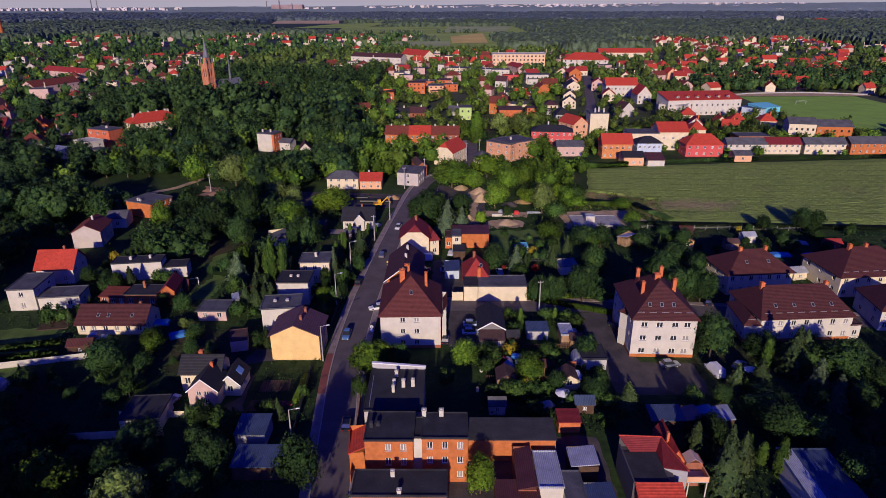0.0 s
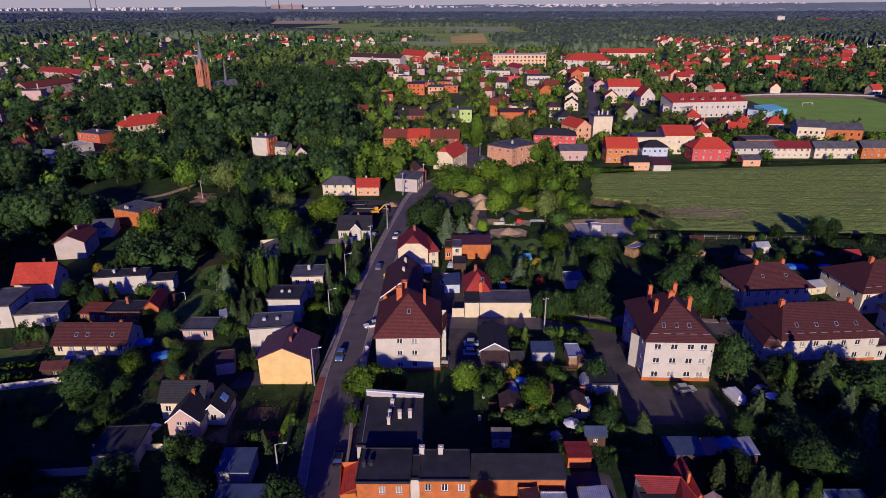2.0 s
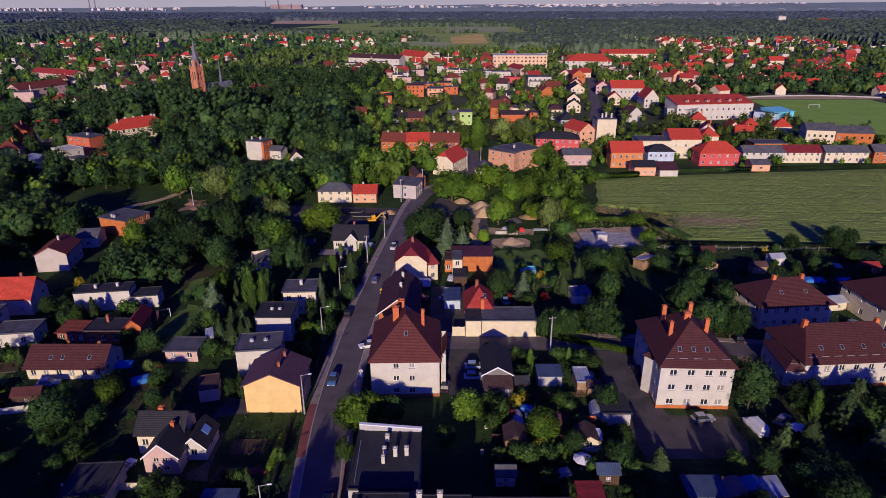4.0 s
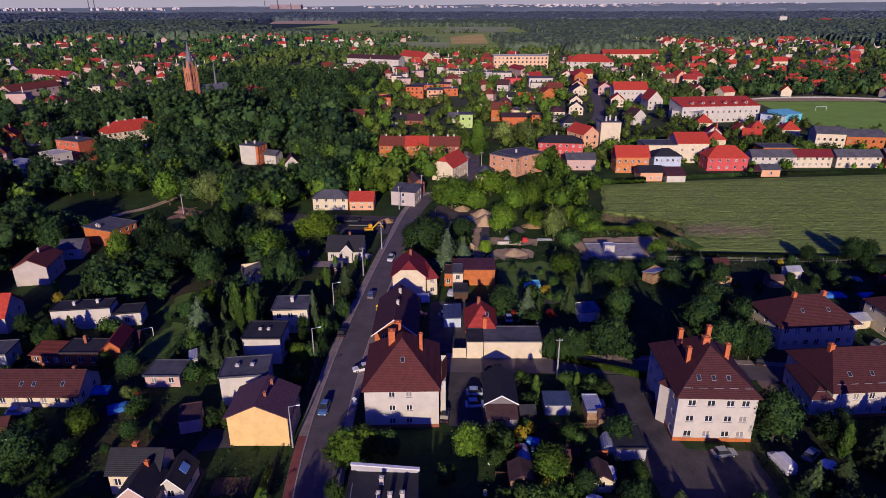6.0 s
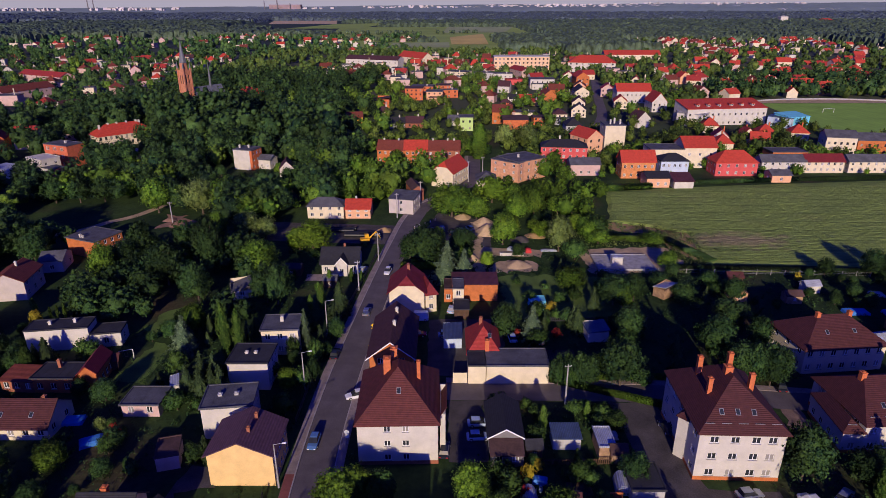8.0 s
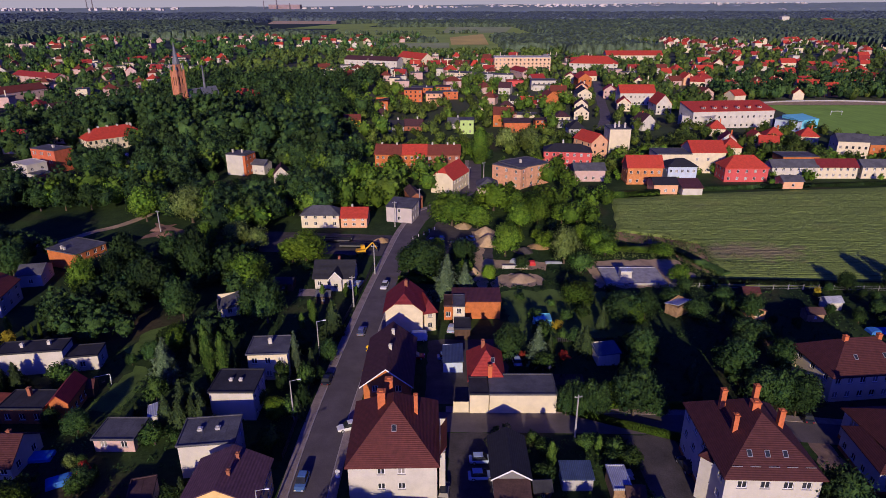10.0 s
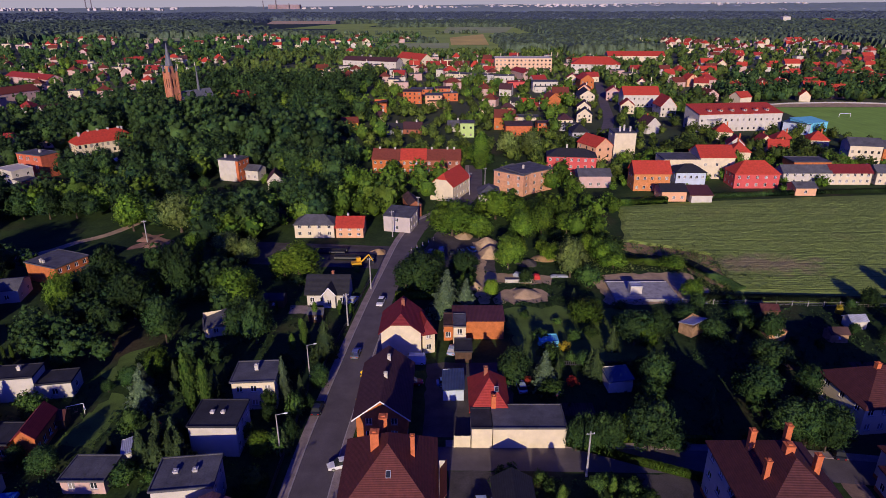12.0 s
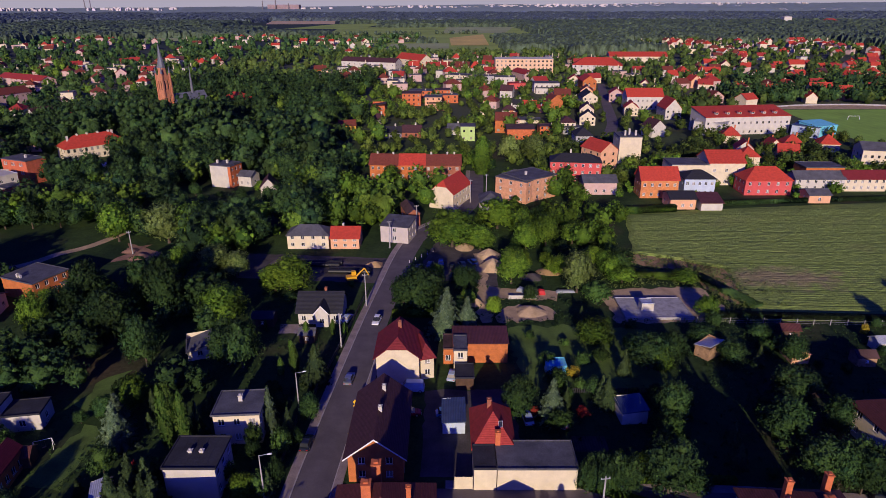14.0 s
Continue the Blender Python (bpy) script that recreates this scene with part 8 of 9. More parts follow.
def greenhouse(x, y, w, d, rot):
    ob = thing("greenhouse", pose(x, y, 0, 0, 0, rot), "low greenhouse with pale translucent panels", "greenhouse", "greenhouses")
    arc = lambda yy: [(w / 2 * math.cos(math.pi * i / 8), yy, 0.1 + 1.9 * math.sin(math.pi * i / 8)) for i in range(9)]
    part("cover", Mesh().loft([arc(0), arc(d)]), TINW, ob)
    for k in range(4):
        part("rib", Mesh().rod((w / 2 + 0.03, d * k / 3, 0), (w / 2 + 0.03, d * k / 3, 0.9), 0.04), STEEL, ob)
    footprint(ob.matrix_basis, -w / 2, w / 2, 0, d, 0.2)


greenhouse(13.0, 107.0, 2.6, 4.0, 4)
greenhouse(27.5, 110.5, 2.4, 3.6, -6)
greenhouse(-88, 98, 2.6, 5.0, 10)
SOIL = surface("soil", (0.10, 0.065, 0.042), 0.95, 0.3, 0.8, 6.0, 0.5, rows=0.5, rowmix=0.5, axis="X")


def garden_bed(x, y, w, d, rot):
    ob = new("garden_bed", Mesh().loft([[(-w / 2, -d / 2, 0.0), (w / 2, -d / 2, 0.0), (w / 2, d / 2, 0.0), (-w / 2, d / 2, 0.0)], [(-w / 2 + 0.2, -d / 2 + 0.2, 0.16), (w / 2 - 0.2, -d / 2 + 0.2, 0.16), (w / 2 - 0.2, d / 2 - 0.2, 0.16), (-w / 2 + 0.2, d / 2 - 0.2, 0.16)]]).data("garden_bed", SOIL))
    ob.matrix_basis = pose(x, y, 0.005, 0, 0, rot)
    tagged(ob, "raised bed of dark soil in rows", "garden bed", "garden beds")


for bx, by, bw, bd, br in ((-34, 103, 6, 4, 3), (-41, 104, 5, 5, 3), (-34, 96, 7, 4, 0), (11, 97, 4, 3, 0), (16, 103, 4, 4, 5), (28, 98.5, 4, 5, 0), (11.5, 112, 3, 4, 0), (21, 112, 4, 3, 0), (-93, 128, 7, 5, 10), (-66, 150, 6, 5, 8), (72, 168, 7, 5, 0), (88, 166, 6, 5, 0), (25, 152, 6, 4, 0)):
    if free(bx, by, -0.5):
        garden_bed(bx, by, bw, bd, br)
for hx, hy, hw, hd, hr, hm, hc, hl in (
        (14.8, 118.8, 2.6, 2.4, 3, WOODD, FELT, "small dark wooden tool shed"), (18.6, 106.5, 3.0, 2.6, 0, WOODL, TINR, "wooden summer hut with a red roof"), (25.6, 94.0, 3.4, 2.6, 0, WOODD, TINB, "tool shed with a blue sheet roof"),
        (9.4, 93.5, 3.0, 2.6, 0, WHITE, FELTG, "small white allotment hut"), (28.6, 117.5, 2.6, 2.6, 0, WOODL, FELTB, "wooden allotment hut in a garden"), (-70, 145.5, 4.0, 3.0, 12, WOODD, TINR, "dark shed with a brown roof"),
        (-79.5, 114.6, 5.0, 3.0, 8, WOODD, TINR, "dark carport shed with a rusty roof"), (-31, 186.0, 3.5, 3.0, 0, WOODD, FELTG, "dark garden shed by the bungalow"),
        (-43, 193.5, 5.0, 4.0, 0, WOODD, FELT, "black-roofed shed beside the bungalow"), (88, 176.5, 4.0, 3.0, 0, WOODL, FELTB, "allotment hut with a felt roof"), (96, 182.5, 4.0, 3.0, 5, WHITE, TINW, "pale allotment hut below the field"),
        (78, 188, 4.0, 3.0, -4, WOODD, TINR, "allotment hut with a rusty roof"), (119, 176, 4.5, 3.2, 0, BRICKD, RED, "allotment hut with a red roof"), (104, 160.5, 5.0, 3.5, -20, BRICK, TINR, "brick shed behind the cream block"), (97, 154.0, 4.0, 4.0, 10, CREAM, TINW, "cream shed behind the cream block")):
    house(hx, hy, hw, hd, 2.2, hr, "gable", 0.9, hm, hc, hl, front=(1, 1), side=(0, 1), name="shed", over=0.25, win=(0.7, 0.7), category="shed", group="garden sheds")


# ---- the red-roofed house round a dark roof terrace, with its orange balcony ----
def terrace_house():
    ob = thing("house", pose(31, 70, 0), "old house with red tiled slopes round a dark roof terrace", "house")
    footprint(ob.matrix_basis, -4, 6.5, -4, 13.5)
    wall = Mesh().box(-3.3, 3.3, 0.7, 9.2, 0, 4.7)
    wall.box(-3.3, -3.08, 0.7, 9.2, 4.7, 5.2).box(-3.3, 3.1, 9.2, 9.42, 0, 6.3)
    # walls in one even dark grey
    part("wall", wall, plaster("dark_grey", (0.09, 0.085, 0.09)), ob)
    part("terrace_floor", Mesh().box(-3.06, 2.2, 0.8, 7.9, 4.72, 4.8), FELT, ob)
    # slopes that fall inward to the terrace
    back = Mesh().loft([[(-3.4, 9.6, 6.5), (-3.4, 9.45, 6.65), (-1.9, 7.7, 4.95), (-1.9, 7.75, 4.8)], [(3.2, 9.2, 6.5), (3.2, 9.1, 6.65), (2.2, 7.7, 4.95), (2.2, 7.75, 4.8)]])
    part("roof", back, MAROON, ob)
    side = Mesh().loft([[(3.35, 9.2, 6.5), (3.2, 9.1, 6.65), (2.2, 7.7, 4.95), (2.3, 7.7, 4.8)], [(5.1, 1.6, 6.3), (4.95, 1.6, 6.45), (2.2, 4.0, 4.95), (2.3, 4.0, 4.8)]])
    part("roof", side, MAROON, ob)
    part("ridge_cap", Mesh().rod((-3.4, 9.5, 6.62), (3.25, 9.15, 6.62), 0.13).rod((3.25, 9.15, 6.62), (5.0, 1.6, 6.42), 0.13), SCARLET, ob)
    part("party_wall", Mesh().loft([[(2.3, 4.0, 0), (4.9, 1.6, 0), (4.9, 1.85, 0), (2.3, 4.2, 0)], [(2.3, 4.0, 4.8), (4.9, 1.6, 6.2), (4.9, 1.85, 6.2), (2.3, 4.2, 4.8)]]), GREY, ob)
    part("roof", Mesh().loft([[(-3.0, 0.7, 5.0), (-3.0, 0.7, 5.15), (-3.0, -2.6, 3.55), (-3.0, -2.6, 3.4)], [(3.9, 0.7, 5.0), (3.9, 0.7, 5.15), (3.9, -2.6, 3.55), (3.9, -2.6, 3.4)]]), SCARLET, ob)
    part("wall", Mesh().box(-2.9, 3.8, -2.3, 0.68, 0, 3.5), BRICKD, ob)
    part("ridge_cap", Mesh().rod((-3.0, 0.7, 5.12), (-3.0, -2.6, 3.52), 0.16), SCARLET, ob)
    # the narrow steep wing
    part("wall", Mesh().box(3.4, 6.0, 5.6, 13.0, 0, 4.8), BRICKR, ob)
    part("roof", Mesh().loft([[(3.3, 5.3, 4.7), (4.7, 5.3, 6.9), (6.1, 5.3, 4.7), (4.7, 5.3, 7.15)], [(3.3, 13.3, 4.7), (4.7, 13.3, 6.9), (6.1, 13.3, 4.7), (4.7, 13.3, 7.15)]]), RED, ob)
    part("gable", Mesh().poly((3.4, 5.58, 4.8), (6.0, 5.58, 4.8), (4.7, 5.58, 6.8)).poly((3.4, 13.02, 4.8), (6.0, 13.02, 4.8), (4.7, 13.02, 6.8)), BRICKR, ob)
    part("chimney", Mesh().box(3.9, 4.3, 8.4, 8.9, 5.2, 7.9), BRICKR, ob)
    # balcony
    bal = part("balcony", Mesh().box(5.6, 9.0, 3.0, 5.5, 2.9, 3.1), CONCRETE, ob)
    part("parapet", Mesh().box(5.6, 9.0, 3.0, 3.14, 3.1, 4.0).box(8.86, 9.0, 3.16, 5.5, 3.1, 4.0), PEACH, bal, "orange balcony parapet")
    for px in (6.0, 8.8):
        part("post", Mesh().box(px - 0.09, px + 0.09, 3.1, 3.28, 0, 2.9), WHITE, bal)
    part("awning", Mesh().loft([[(6.3, 5.2, 4.6), (7.5, 5.2, 5.5), (8.7, 5.2, 4.6), (7.5, 5.2, 5.42)], [(6.3, 7.6, 4.6), (7.5, 7.6, 5.5), (8.7, 7.6, 4.6), (7.5, 7.6, 5.42)]]), PINK, bal, "pale awning over the balcony")
    part("wall", Mesh().box(6.2, 8.9, 5.52, 7.8, 0, 4.55), BRICKD, ob)
    for k in range(3):
        win = part("window", lattice([0, 0.08, 0.5, 0.58, 1.0], [0, 0.08, 1.2, 1.28], -0.05, 0.0, {(1, 1), (3, 1)}), FRAME, ob, "", Matrix.Translation((-2.2 + 2.2 * k, -2.31, 1.2)))
        part("pane", Mesh().box(0.02, 0.98, -0.02, 0.0, 0.02, 1.26), glass(), win)


terrace_house()


# ---- woods: many trees as masses, with clearings before the houses ----
for cx0, cx1, cy0, cy1 in ((-192, -156, 322, 360), (-104, -60, 266, 312), (-206, -152, 280, 306), (-206, -170, 306, 320), (-190, -156, 343, 366), (-126, -96, 184, 210), (-122, -100, 163, 180), (-56, -49, 170, 180), (-36, 8, 312, 327), (-68, -46, 400, 438), (-50, -26, 222, 244), (-152, -109, 219, 258), (-109, -84, 212, 247), (-40, -24, 96, 111), (44, 73, 203, 220), (44.0, 63.9, 163.5, 176.1), (-262, -244, 415, 446)):
    footprint(Matrix(), cx0, cx1, cy0, cy1, 0)
WOODE = foliage("wood_east", (0.030, 0.066, 0.020), (0.140, 0.205, 0.036))
WOODY = foliage("wood_light", (0.040, 0.092, 0.014), (0.150, 0.245, 0.026))
WOOD1 = foliage("wood_dark", (0.014, 0.044, 0.018), (0.080, 0.148, 0.034))
WOOD0 = foliage("wood_deep", (0.010, 0.032, 0.015), (0.064, 0.122, 0.028))
WOODT = foliage("wood_town", (0.044, 0.084, 0.020), (0.185, 0.260, 0.038))
# haze is in these base colours: paler and bluer for farther woods
WOOD2 = foliage("wood_far_hazed", (0.045, 0.075, 0.045), (0.120, 0.165, 0.085), 0.2, 0.05)
WOOD3 = foliage("wood_horizon_hazed", (0.085, 0.12, 0.125), (0.15, 0.19, 0.18), 0.2, 0.05)
woodland("woodland", ((-190, -40, 228, 330, 135), (-190, -118, 165, 228, 36), (-270, -190, 150, 330, 90), (-175, -118, 95, 165, 34), (-152, -123, 197, 214, 11)), 560, 0.62, WOOD0, 1, "dense dark deciduous wood with rounded crowns", (9, 18), 20, (0.28, 0.42), (5, 3))
woodland("woodland", ((-260, -46, 330, 470, 230), (-220, -66, 470, 640, 200)), 320, 0.85, WOOD1, 2, "broad dark green wood in front of the church", (12, 21), 16, (0.28, 0.42), (5, 3))
woodland("woodland", ((-46, 60, 335, 420, 90), (-66, -20, 430, 640, 46), (-20, 180, 420, 640, 180), (60, 235, 318, 420, 110), (62, 75, 300, 330, 4)), 150, 0.75, WOODT, 3, "garden trees between the town houses", (4.5, 9), 10, (0.32, 0.48), (5, 3))
woodland("woodland", ((-720, -250, 330, 1030, 950),), 32, 1.5, WOOD1, 31, "dark trees between the houses of the old town", (7, 12), 5, (0.40, 0.56), (5, 2))
woodland("woodland", ((-260, 180, 640, 1040, 640),), 20, 1.6, WOODE, 4, "trees between the houses of the far town", (7, 12.5), 4, (0.40, 0.56), (5, 2))
woodland("woodland", ((-1100, -60, 980, 1480, 620), (600, 1000, 560, 1000, 160), (-1000, -700, 500, 1000, 200)), 8, 2.6, WOOD1, 5, "trees between the houses of the far suburbs", (9, 14), 3, (0.42, 0.6), (5, 2))
HOUSED = ((325, 720, 800, 1290), (-830, -55, 900, 1470), (-1100, -60, 900, 1300), (-260, 180, 800, 1050), (150, 720, 800, 930))
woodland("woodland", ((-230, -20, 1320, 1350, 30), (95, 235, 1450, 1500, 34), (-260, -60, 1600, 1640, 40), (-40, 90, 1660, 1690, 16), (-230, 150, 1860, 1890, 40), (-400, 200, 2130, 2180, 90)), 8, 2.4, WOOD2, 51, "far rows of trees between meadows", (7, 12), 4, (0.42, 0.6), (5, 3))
woodland("woodland", ((235, 520, 320, 420, 90), (150, 700, 480, 900, 820), (250, 900, 900, 1350, 460)), 20, 1.6, WOODE, 41, "deep green trees between the red roofs of the far town", (7, 12.5), 4, (0.40, 0.56), (5, 2))
woodland("woodland", ((212, 262, 522, 570, 26), (262, 430, 548, 660, 80), (225, 345, 536, 548, 18)), 60, 1.4, WOOD1, 42, "tall dark trees behind the sports ground", (12, 17), 9, (0.30, 0.42), (5, 3))
woodland("woodland", ((32, 76, 332, 376, 26), (112, 184, 345, 372, 30), (156, 174, 430, 445, 6), (174, 205, 520, 534, 7), (134, 146, 548, 560, 4)), 150, 0.8, WOODE, 43, "deep green trees between the houses behind the field", (5, 10), 10, (0.34, 0.48), (5, 3))
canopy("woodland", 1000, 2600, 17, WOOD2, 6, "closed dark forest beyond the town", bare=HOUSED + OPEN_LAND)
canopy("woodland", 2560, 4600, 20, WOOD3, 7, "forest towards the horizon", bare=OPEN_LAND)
woodland("woodland", ((-120, -60, 165, 228, 58), (-60, -46, 160, 210, 10), (-158, -120, 172, 222, 34)), 200, 0.6, LEAFD, 9, "overgrown dark deciduous trees behind the gardens", (6, 10.5), 16)
woodland("woodland", ((-175, -122, 385, 414, 34), (-195, -118, 372, 416, 46), (-150, -60, 350, 400, 30)), 90, 1.1, WOOD1, 12, "tall old trees before the church", (22, 28), 14, (0.26, 0.36))
woodland("woodland", ((-75, -8, 258, 322, 14), (-110, -45, 245, 328, 10), (-190, -60, 232, 330, 16), (-180, -25, 340, 600, 90), (-600, -250, 450, 900, 90), (-10, 180, 400, 640, 45)), 110, 0.95, WOODY, 14, "lighter yellow-green trees among the woods", (9, 14), 12, (0.34, 0.48))
# unseen wood added behind the flight's start, for long shadows over the near gardens
woodland("woodland", ((-135, -62, 8, 46, 130), (64, 150, 5, 46, 105)), 110, 1.5, WOOD1, 8, "unseen tall trees added to shade the near gardens", (17, 24), 8)
woodland("woodland", ((-62, -24, 40, 45, 16), (51, 64, 40, 45, 7), (-20, 0, 0, 16, 10)), 130, 1.3, WOOD1, 18, "unseen row of trees beside the street, added for shade", (13.2, 14.6), 6)
woodland("woodland", ((-62, -24, 26, 31, 14),), 130, 1.4, WOOD1, 19, "second unseen row of trees beside the street, added for shade", (17, 18.5), 6)

# ---- trees of the gardens and the street ----
tree("broad", -104.6, 250.2, 14.0, 0.9)
tree("dark", -110.5, 258.6, 16.0, 0.7)
tree("dark", -99.0, 301.0, 6.0, 1.0)
tree("dark", -79.5, 296.0, 5.0, 1.0)
tree("broad", -74.5, 306.0, 5.5, 1.0)
tree("shrub", -88.0, 298.0, 3.0, 1.2)
tree("shrub", -93.0, 292.0, 3.5, 1.2)
tree("dark", -66.0, 288.0, 8.0, 1.0)
tree("dark", -71.0, 278.0, 7.0, 1.0)
tree("dark", -88.0, 276.0, 7.0, 1.1)
tree("dark", -99.0, 274.0, 8.0, 1.1)
tree("dark", -79.0, 270.0, 7.5, 1.1)
tree("willow", -88.0, 249.0, 14.5, 1.0)
tree("broad", -80.8, 249.5, 14.0, 0.85)
tree("broad", -99.0, 203.5, 6.0, 1.0)
tree("dark", -121.0, 203.5, 12.0, 0.9)
tree("dark", -140.0, 262.5, 11.0, 1.0)
tree("dark", -149.0, 262.0, 10.0, 1.1)
tree("dark", -131.0, 263.5, 11.0, 0.9)
tree("spruce", -47.0, 135.6, 7.5, 1.1)
tree("spruce", -43.0, 136.2, 8.0, 1.0)
tree("red", -50.6, 139.0, 2.6, 0.9)
tree("dark", 117.4, 193.0, 9.0, 0.8)
tree("dark", 122.8, 194.0, 8.0, 0.8)
tree("dark", 105.3, 193.6, 6.0, 1.0)
tree("poplar", 15.8, 334.5, 17.0, 1.5)
tree("willow", 30.7, 358.0, 14.0, 0.9)
tree("willow", 41.5, 360.0, 13.0, 0.9)
tree("willow", -57.5, 318.0, 13.0, 0.9)
tree("broad", -23.0, 318.0, 9.0, 1.0)
tree("birch", 32.2, 142.6, 5.6, 1.1)
tree("birch", 30.8, 142.6, 6.3, 1.1)
tree("birch", 28.9, 142.6, 5.8, 1.1)
tree("birch", 27.1, 142.6, 6.5, 1.1)
tree("birch", 24.8, 142.5, 5.8, 1.1)
tree("dark", -88.4, 203.6, 13.8, 0.79)
tree("broad", -91.9, 188.1, 12.8, 0.65)
tree("dark", -90.6, 196.2, 10.4, 1.00)
tree("dark", -75.1, 188.1, 13.5, 0.86)
tree("broad", -75.0, 199.1, 9.1, 0.78)
tree("dark", -67.4, 199.1, 17.1, 0.62)
tree("broad", -71.0, 217.1, 12.3, 0.72)
tree("dark", -62.5, 176.3, 12.0, 0.76)
tree("broad", -52.6, 194.2, 11.6, 1.2)
tree("dark", -42.5, 176.3, 12.0, 0.76)
tree("willow", -65.1, 224.6, 9.4, 1.11)
tree("willow", -58.1, 222.6, 8.5, 1.01)
tree("thuja", -45.9, 149.1, 14.1, 0.63)
tree("thuja", -43.8, 149.9, 12.5, 0.67)
tree("spruce", -42.8, 153.1, 8.6, 0.60)
tree("blue", -56.1, 151.3, 9.9, 1.03)
tree("broad", -57.7, 161.7, 8.1, 0.84)
tree("fruit", -62.0, 166.2, 4.5, 1.11)
tree("spruce", -53.8, 160.0, 6.2, 0.75)
tree("spruce", -47.7, 138.9, 9.1, 0.95)
tree("spruce", -45.4, 138.9, 8.6, 0.91)
tree("fruit", -55.3, 144.4, 6.2, 0.76)
tree("red", -50.4, 144.4, 2.5, 0.67)
tree("bright", -41.2, 214.5, 9.3, 1.66)
tree("bright", -45.1, 213.5, 7.7, 1.26)
tree("dark", -45.5, 177.4, 11.4, 0.81)
tree("spruce", -25.9, 170.5, 9.5, 1.10)
tree("thuja", -30.8, 173.8, 6.7, 1.05)
tree("thuja", -31.3, 187.1, 5.0, 1.12)
tree("thuja", -25.8, 190.2, 4.0, 1.10)
tree("thuja", -23.0, 190.2, 3.2, 1.34)
tree("blue", -31.0, 155.6, 10.0, 0.61)
tree("dark", -24.9, 158.8, 5.8, 0.92)
tree("fruit", -27.5, 149.2, 6.1, 0.67)
tree("fruit", -32.7, 151.0, 5.5, 0.60)
tree("dark", -26.8, 142.5, 5.6, 0.60)
tree("bright", -30.9, 138.9, 5.4, 0.92)
tree("broad", 2.1, 245.5, 13.3, 1.39)
tree("broad", 13.0, 344.0, 9.0, 1.1)
tree("dark", 19.0, 338.0, 8.0, 1.1)
tree("broad", 7.5, 346.0, 9.0, 1.0)
tree("dark", -6.5, 202.7, 12.2, 1.25)
tree("dark", -10.6, 205.2, 8.6, 0.96)
tree("bright", -2.8, 217.0, 7.1, 0.77)
tree("blue", -0.0, 190.7, 12.6, 1.15)
tree("blue", 4.7, 191.3, 9.9, 1.15)
tree("dark", 5.1, 213.5, 7.6, 1.26)
tree("broad", 17.9, 218.1, 11.5, 0.96)
tree("broad", 10.8, 243.1, 8.7, 1.29)
tree("bright", 17.5, 262.2, 11.3, 1.30)
tree("broad", 24.8, 243.1, 9.6, 0.98)
tree("willow", 34.5, 212.4, 12.5, 0.75)
tree("broad", 31.4, 246.4, 12.1, 0.94)
tree("broad", 40.0, 247.9, 8.3, 1.10)
tree("dark", 13.2, 159.5, 9.5, 0.84)
tree("blue", 19.6, 159.4, 8.8, 1.1)
tree("spruce", 22.6, 162.3, 5.0, 0.85)
tree("fruit", 20.2, 155.6, 4.5, 1.23)
tree("spruce", 30.5, 162.3, 7.3, 0.99)
tree("fruit", 28.9, 176.8, 3.6, 1.01)
tree("broad", 32.9, 186.1, 6.8, 1.57)
# east gardens: the dark kind stands in for shade over these trees
tree("dark", 42.1, 175.9, 8.6, 1.34)
tree("dark", 47.8, 178.1, 8.4, 0.88)
tree("dark", 40.8, 158.9, 9.0, 0.92)
tree("dark", 34.6, 140.3, 10.8, 0.93)
tree("dark", 39.3, 140.5, 3.5, 1.28)
tree("dark", 22.2, 140.5, 7.5, 0.60)
tree("dark", 24.3, 140.5, 7.8, 0.60)
tree("dark", 26.8, 140.5, 8.0, 0.60)
tree("dark", 28.6, 140.5, 7.6, 0.60)
tree("dark", 67.5, 166.0, 6.9, 1.47)
tree("dark", 61.6, 159.6, 5.5, 1.73)
tree("dark", 68.3, 154.1, 8.7, 0.73)
tree("dark", 59.6, 143.0, 8.7, 1.04)
tree("dark", 66.1, 143.0, 8.5, 0.95)
tree("dark", 73.5, 178.2, 7.1, 0.87)
tree("dark", 73.6, 182.7, 4.5, 1.34)
tree("yellow", 95.3, 189.2, 3.2, 0.60)
tree("dark", 70.7, 188.1, 4.3, 1.52)
tree("dark", 57.4, 186.9, 4.3, 1.89)
tree("dark", 60.3, 178.6, 5.5, 1.40)
tree("broad", 63.5, 199.1, 6.1, 1.16)
tree("broad", 48.1, 218.8, 5.0, 1.97)
tree("broad", 65.0, 218.8, 4.2, 2.00)
tree("dark", 56.4, 113.6, 11.7, 0.83)
tree("spruce", 41.6, 82.4, 7.6, 1.16)
tree("spruce", 43.0, 74.1, 13.2, 0.80)
tree("spruce", 47.8, 79.2, 8.3, 0.89)
tree("thuja", 51.8, 80.5, 4.8, 1.30)
tree("thuja", 53.3, 77.9, 7.8, 0.94)
tree("thuja", 51.5, 83.6, 3.7, 1.37)
tree("blue", 70.7, 98.9, 9.8, 0.98)
# dark kind again in place of shade before the long block
tree("dark", 80.0, 105.5, 9.4, 1.25)
tree("spruce", 70.6, 107.5, 11.8, 0.98)
tree("spruce", 56.6, 101.5, 6.7, 1.19)
tree("spruce", 61.9, 102.8, 7.1, 1.32)
tree("dark", 58.2, 87.8, 7.1, 1.22)
tree("dark", 59.4, 93.7, 5.6, 2.00)
tree("dark", 64.8, 86.3, 3.2, 1.41)
tree("dark", 63.8, 74.2, 8.9, 0.76)
tree("spruce", 74.5, 87.4, 6.5, 1.52)
tree("blue", 73.0, 96.0, 7.7, 1.38)
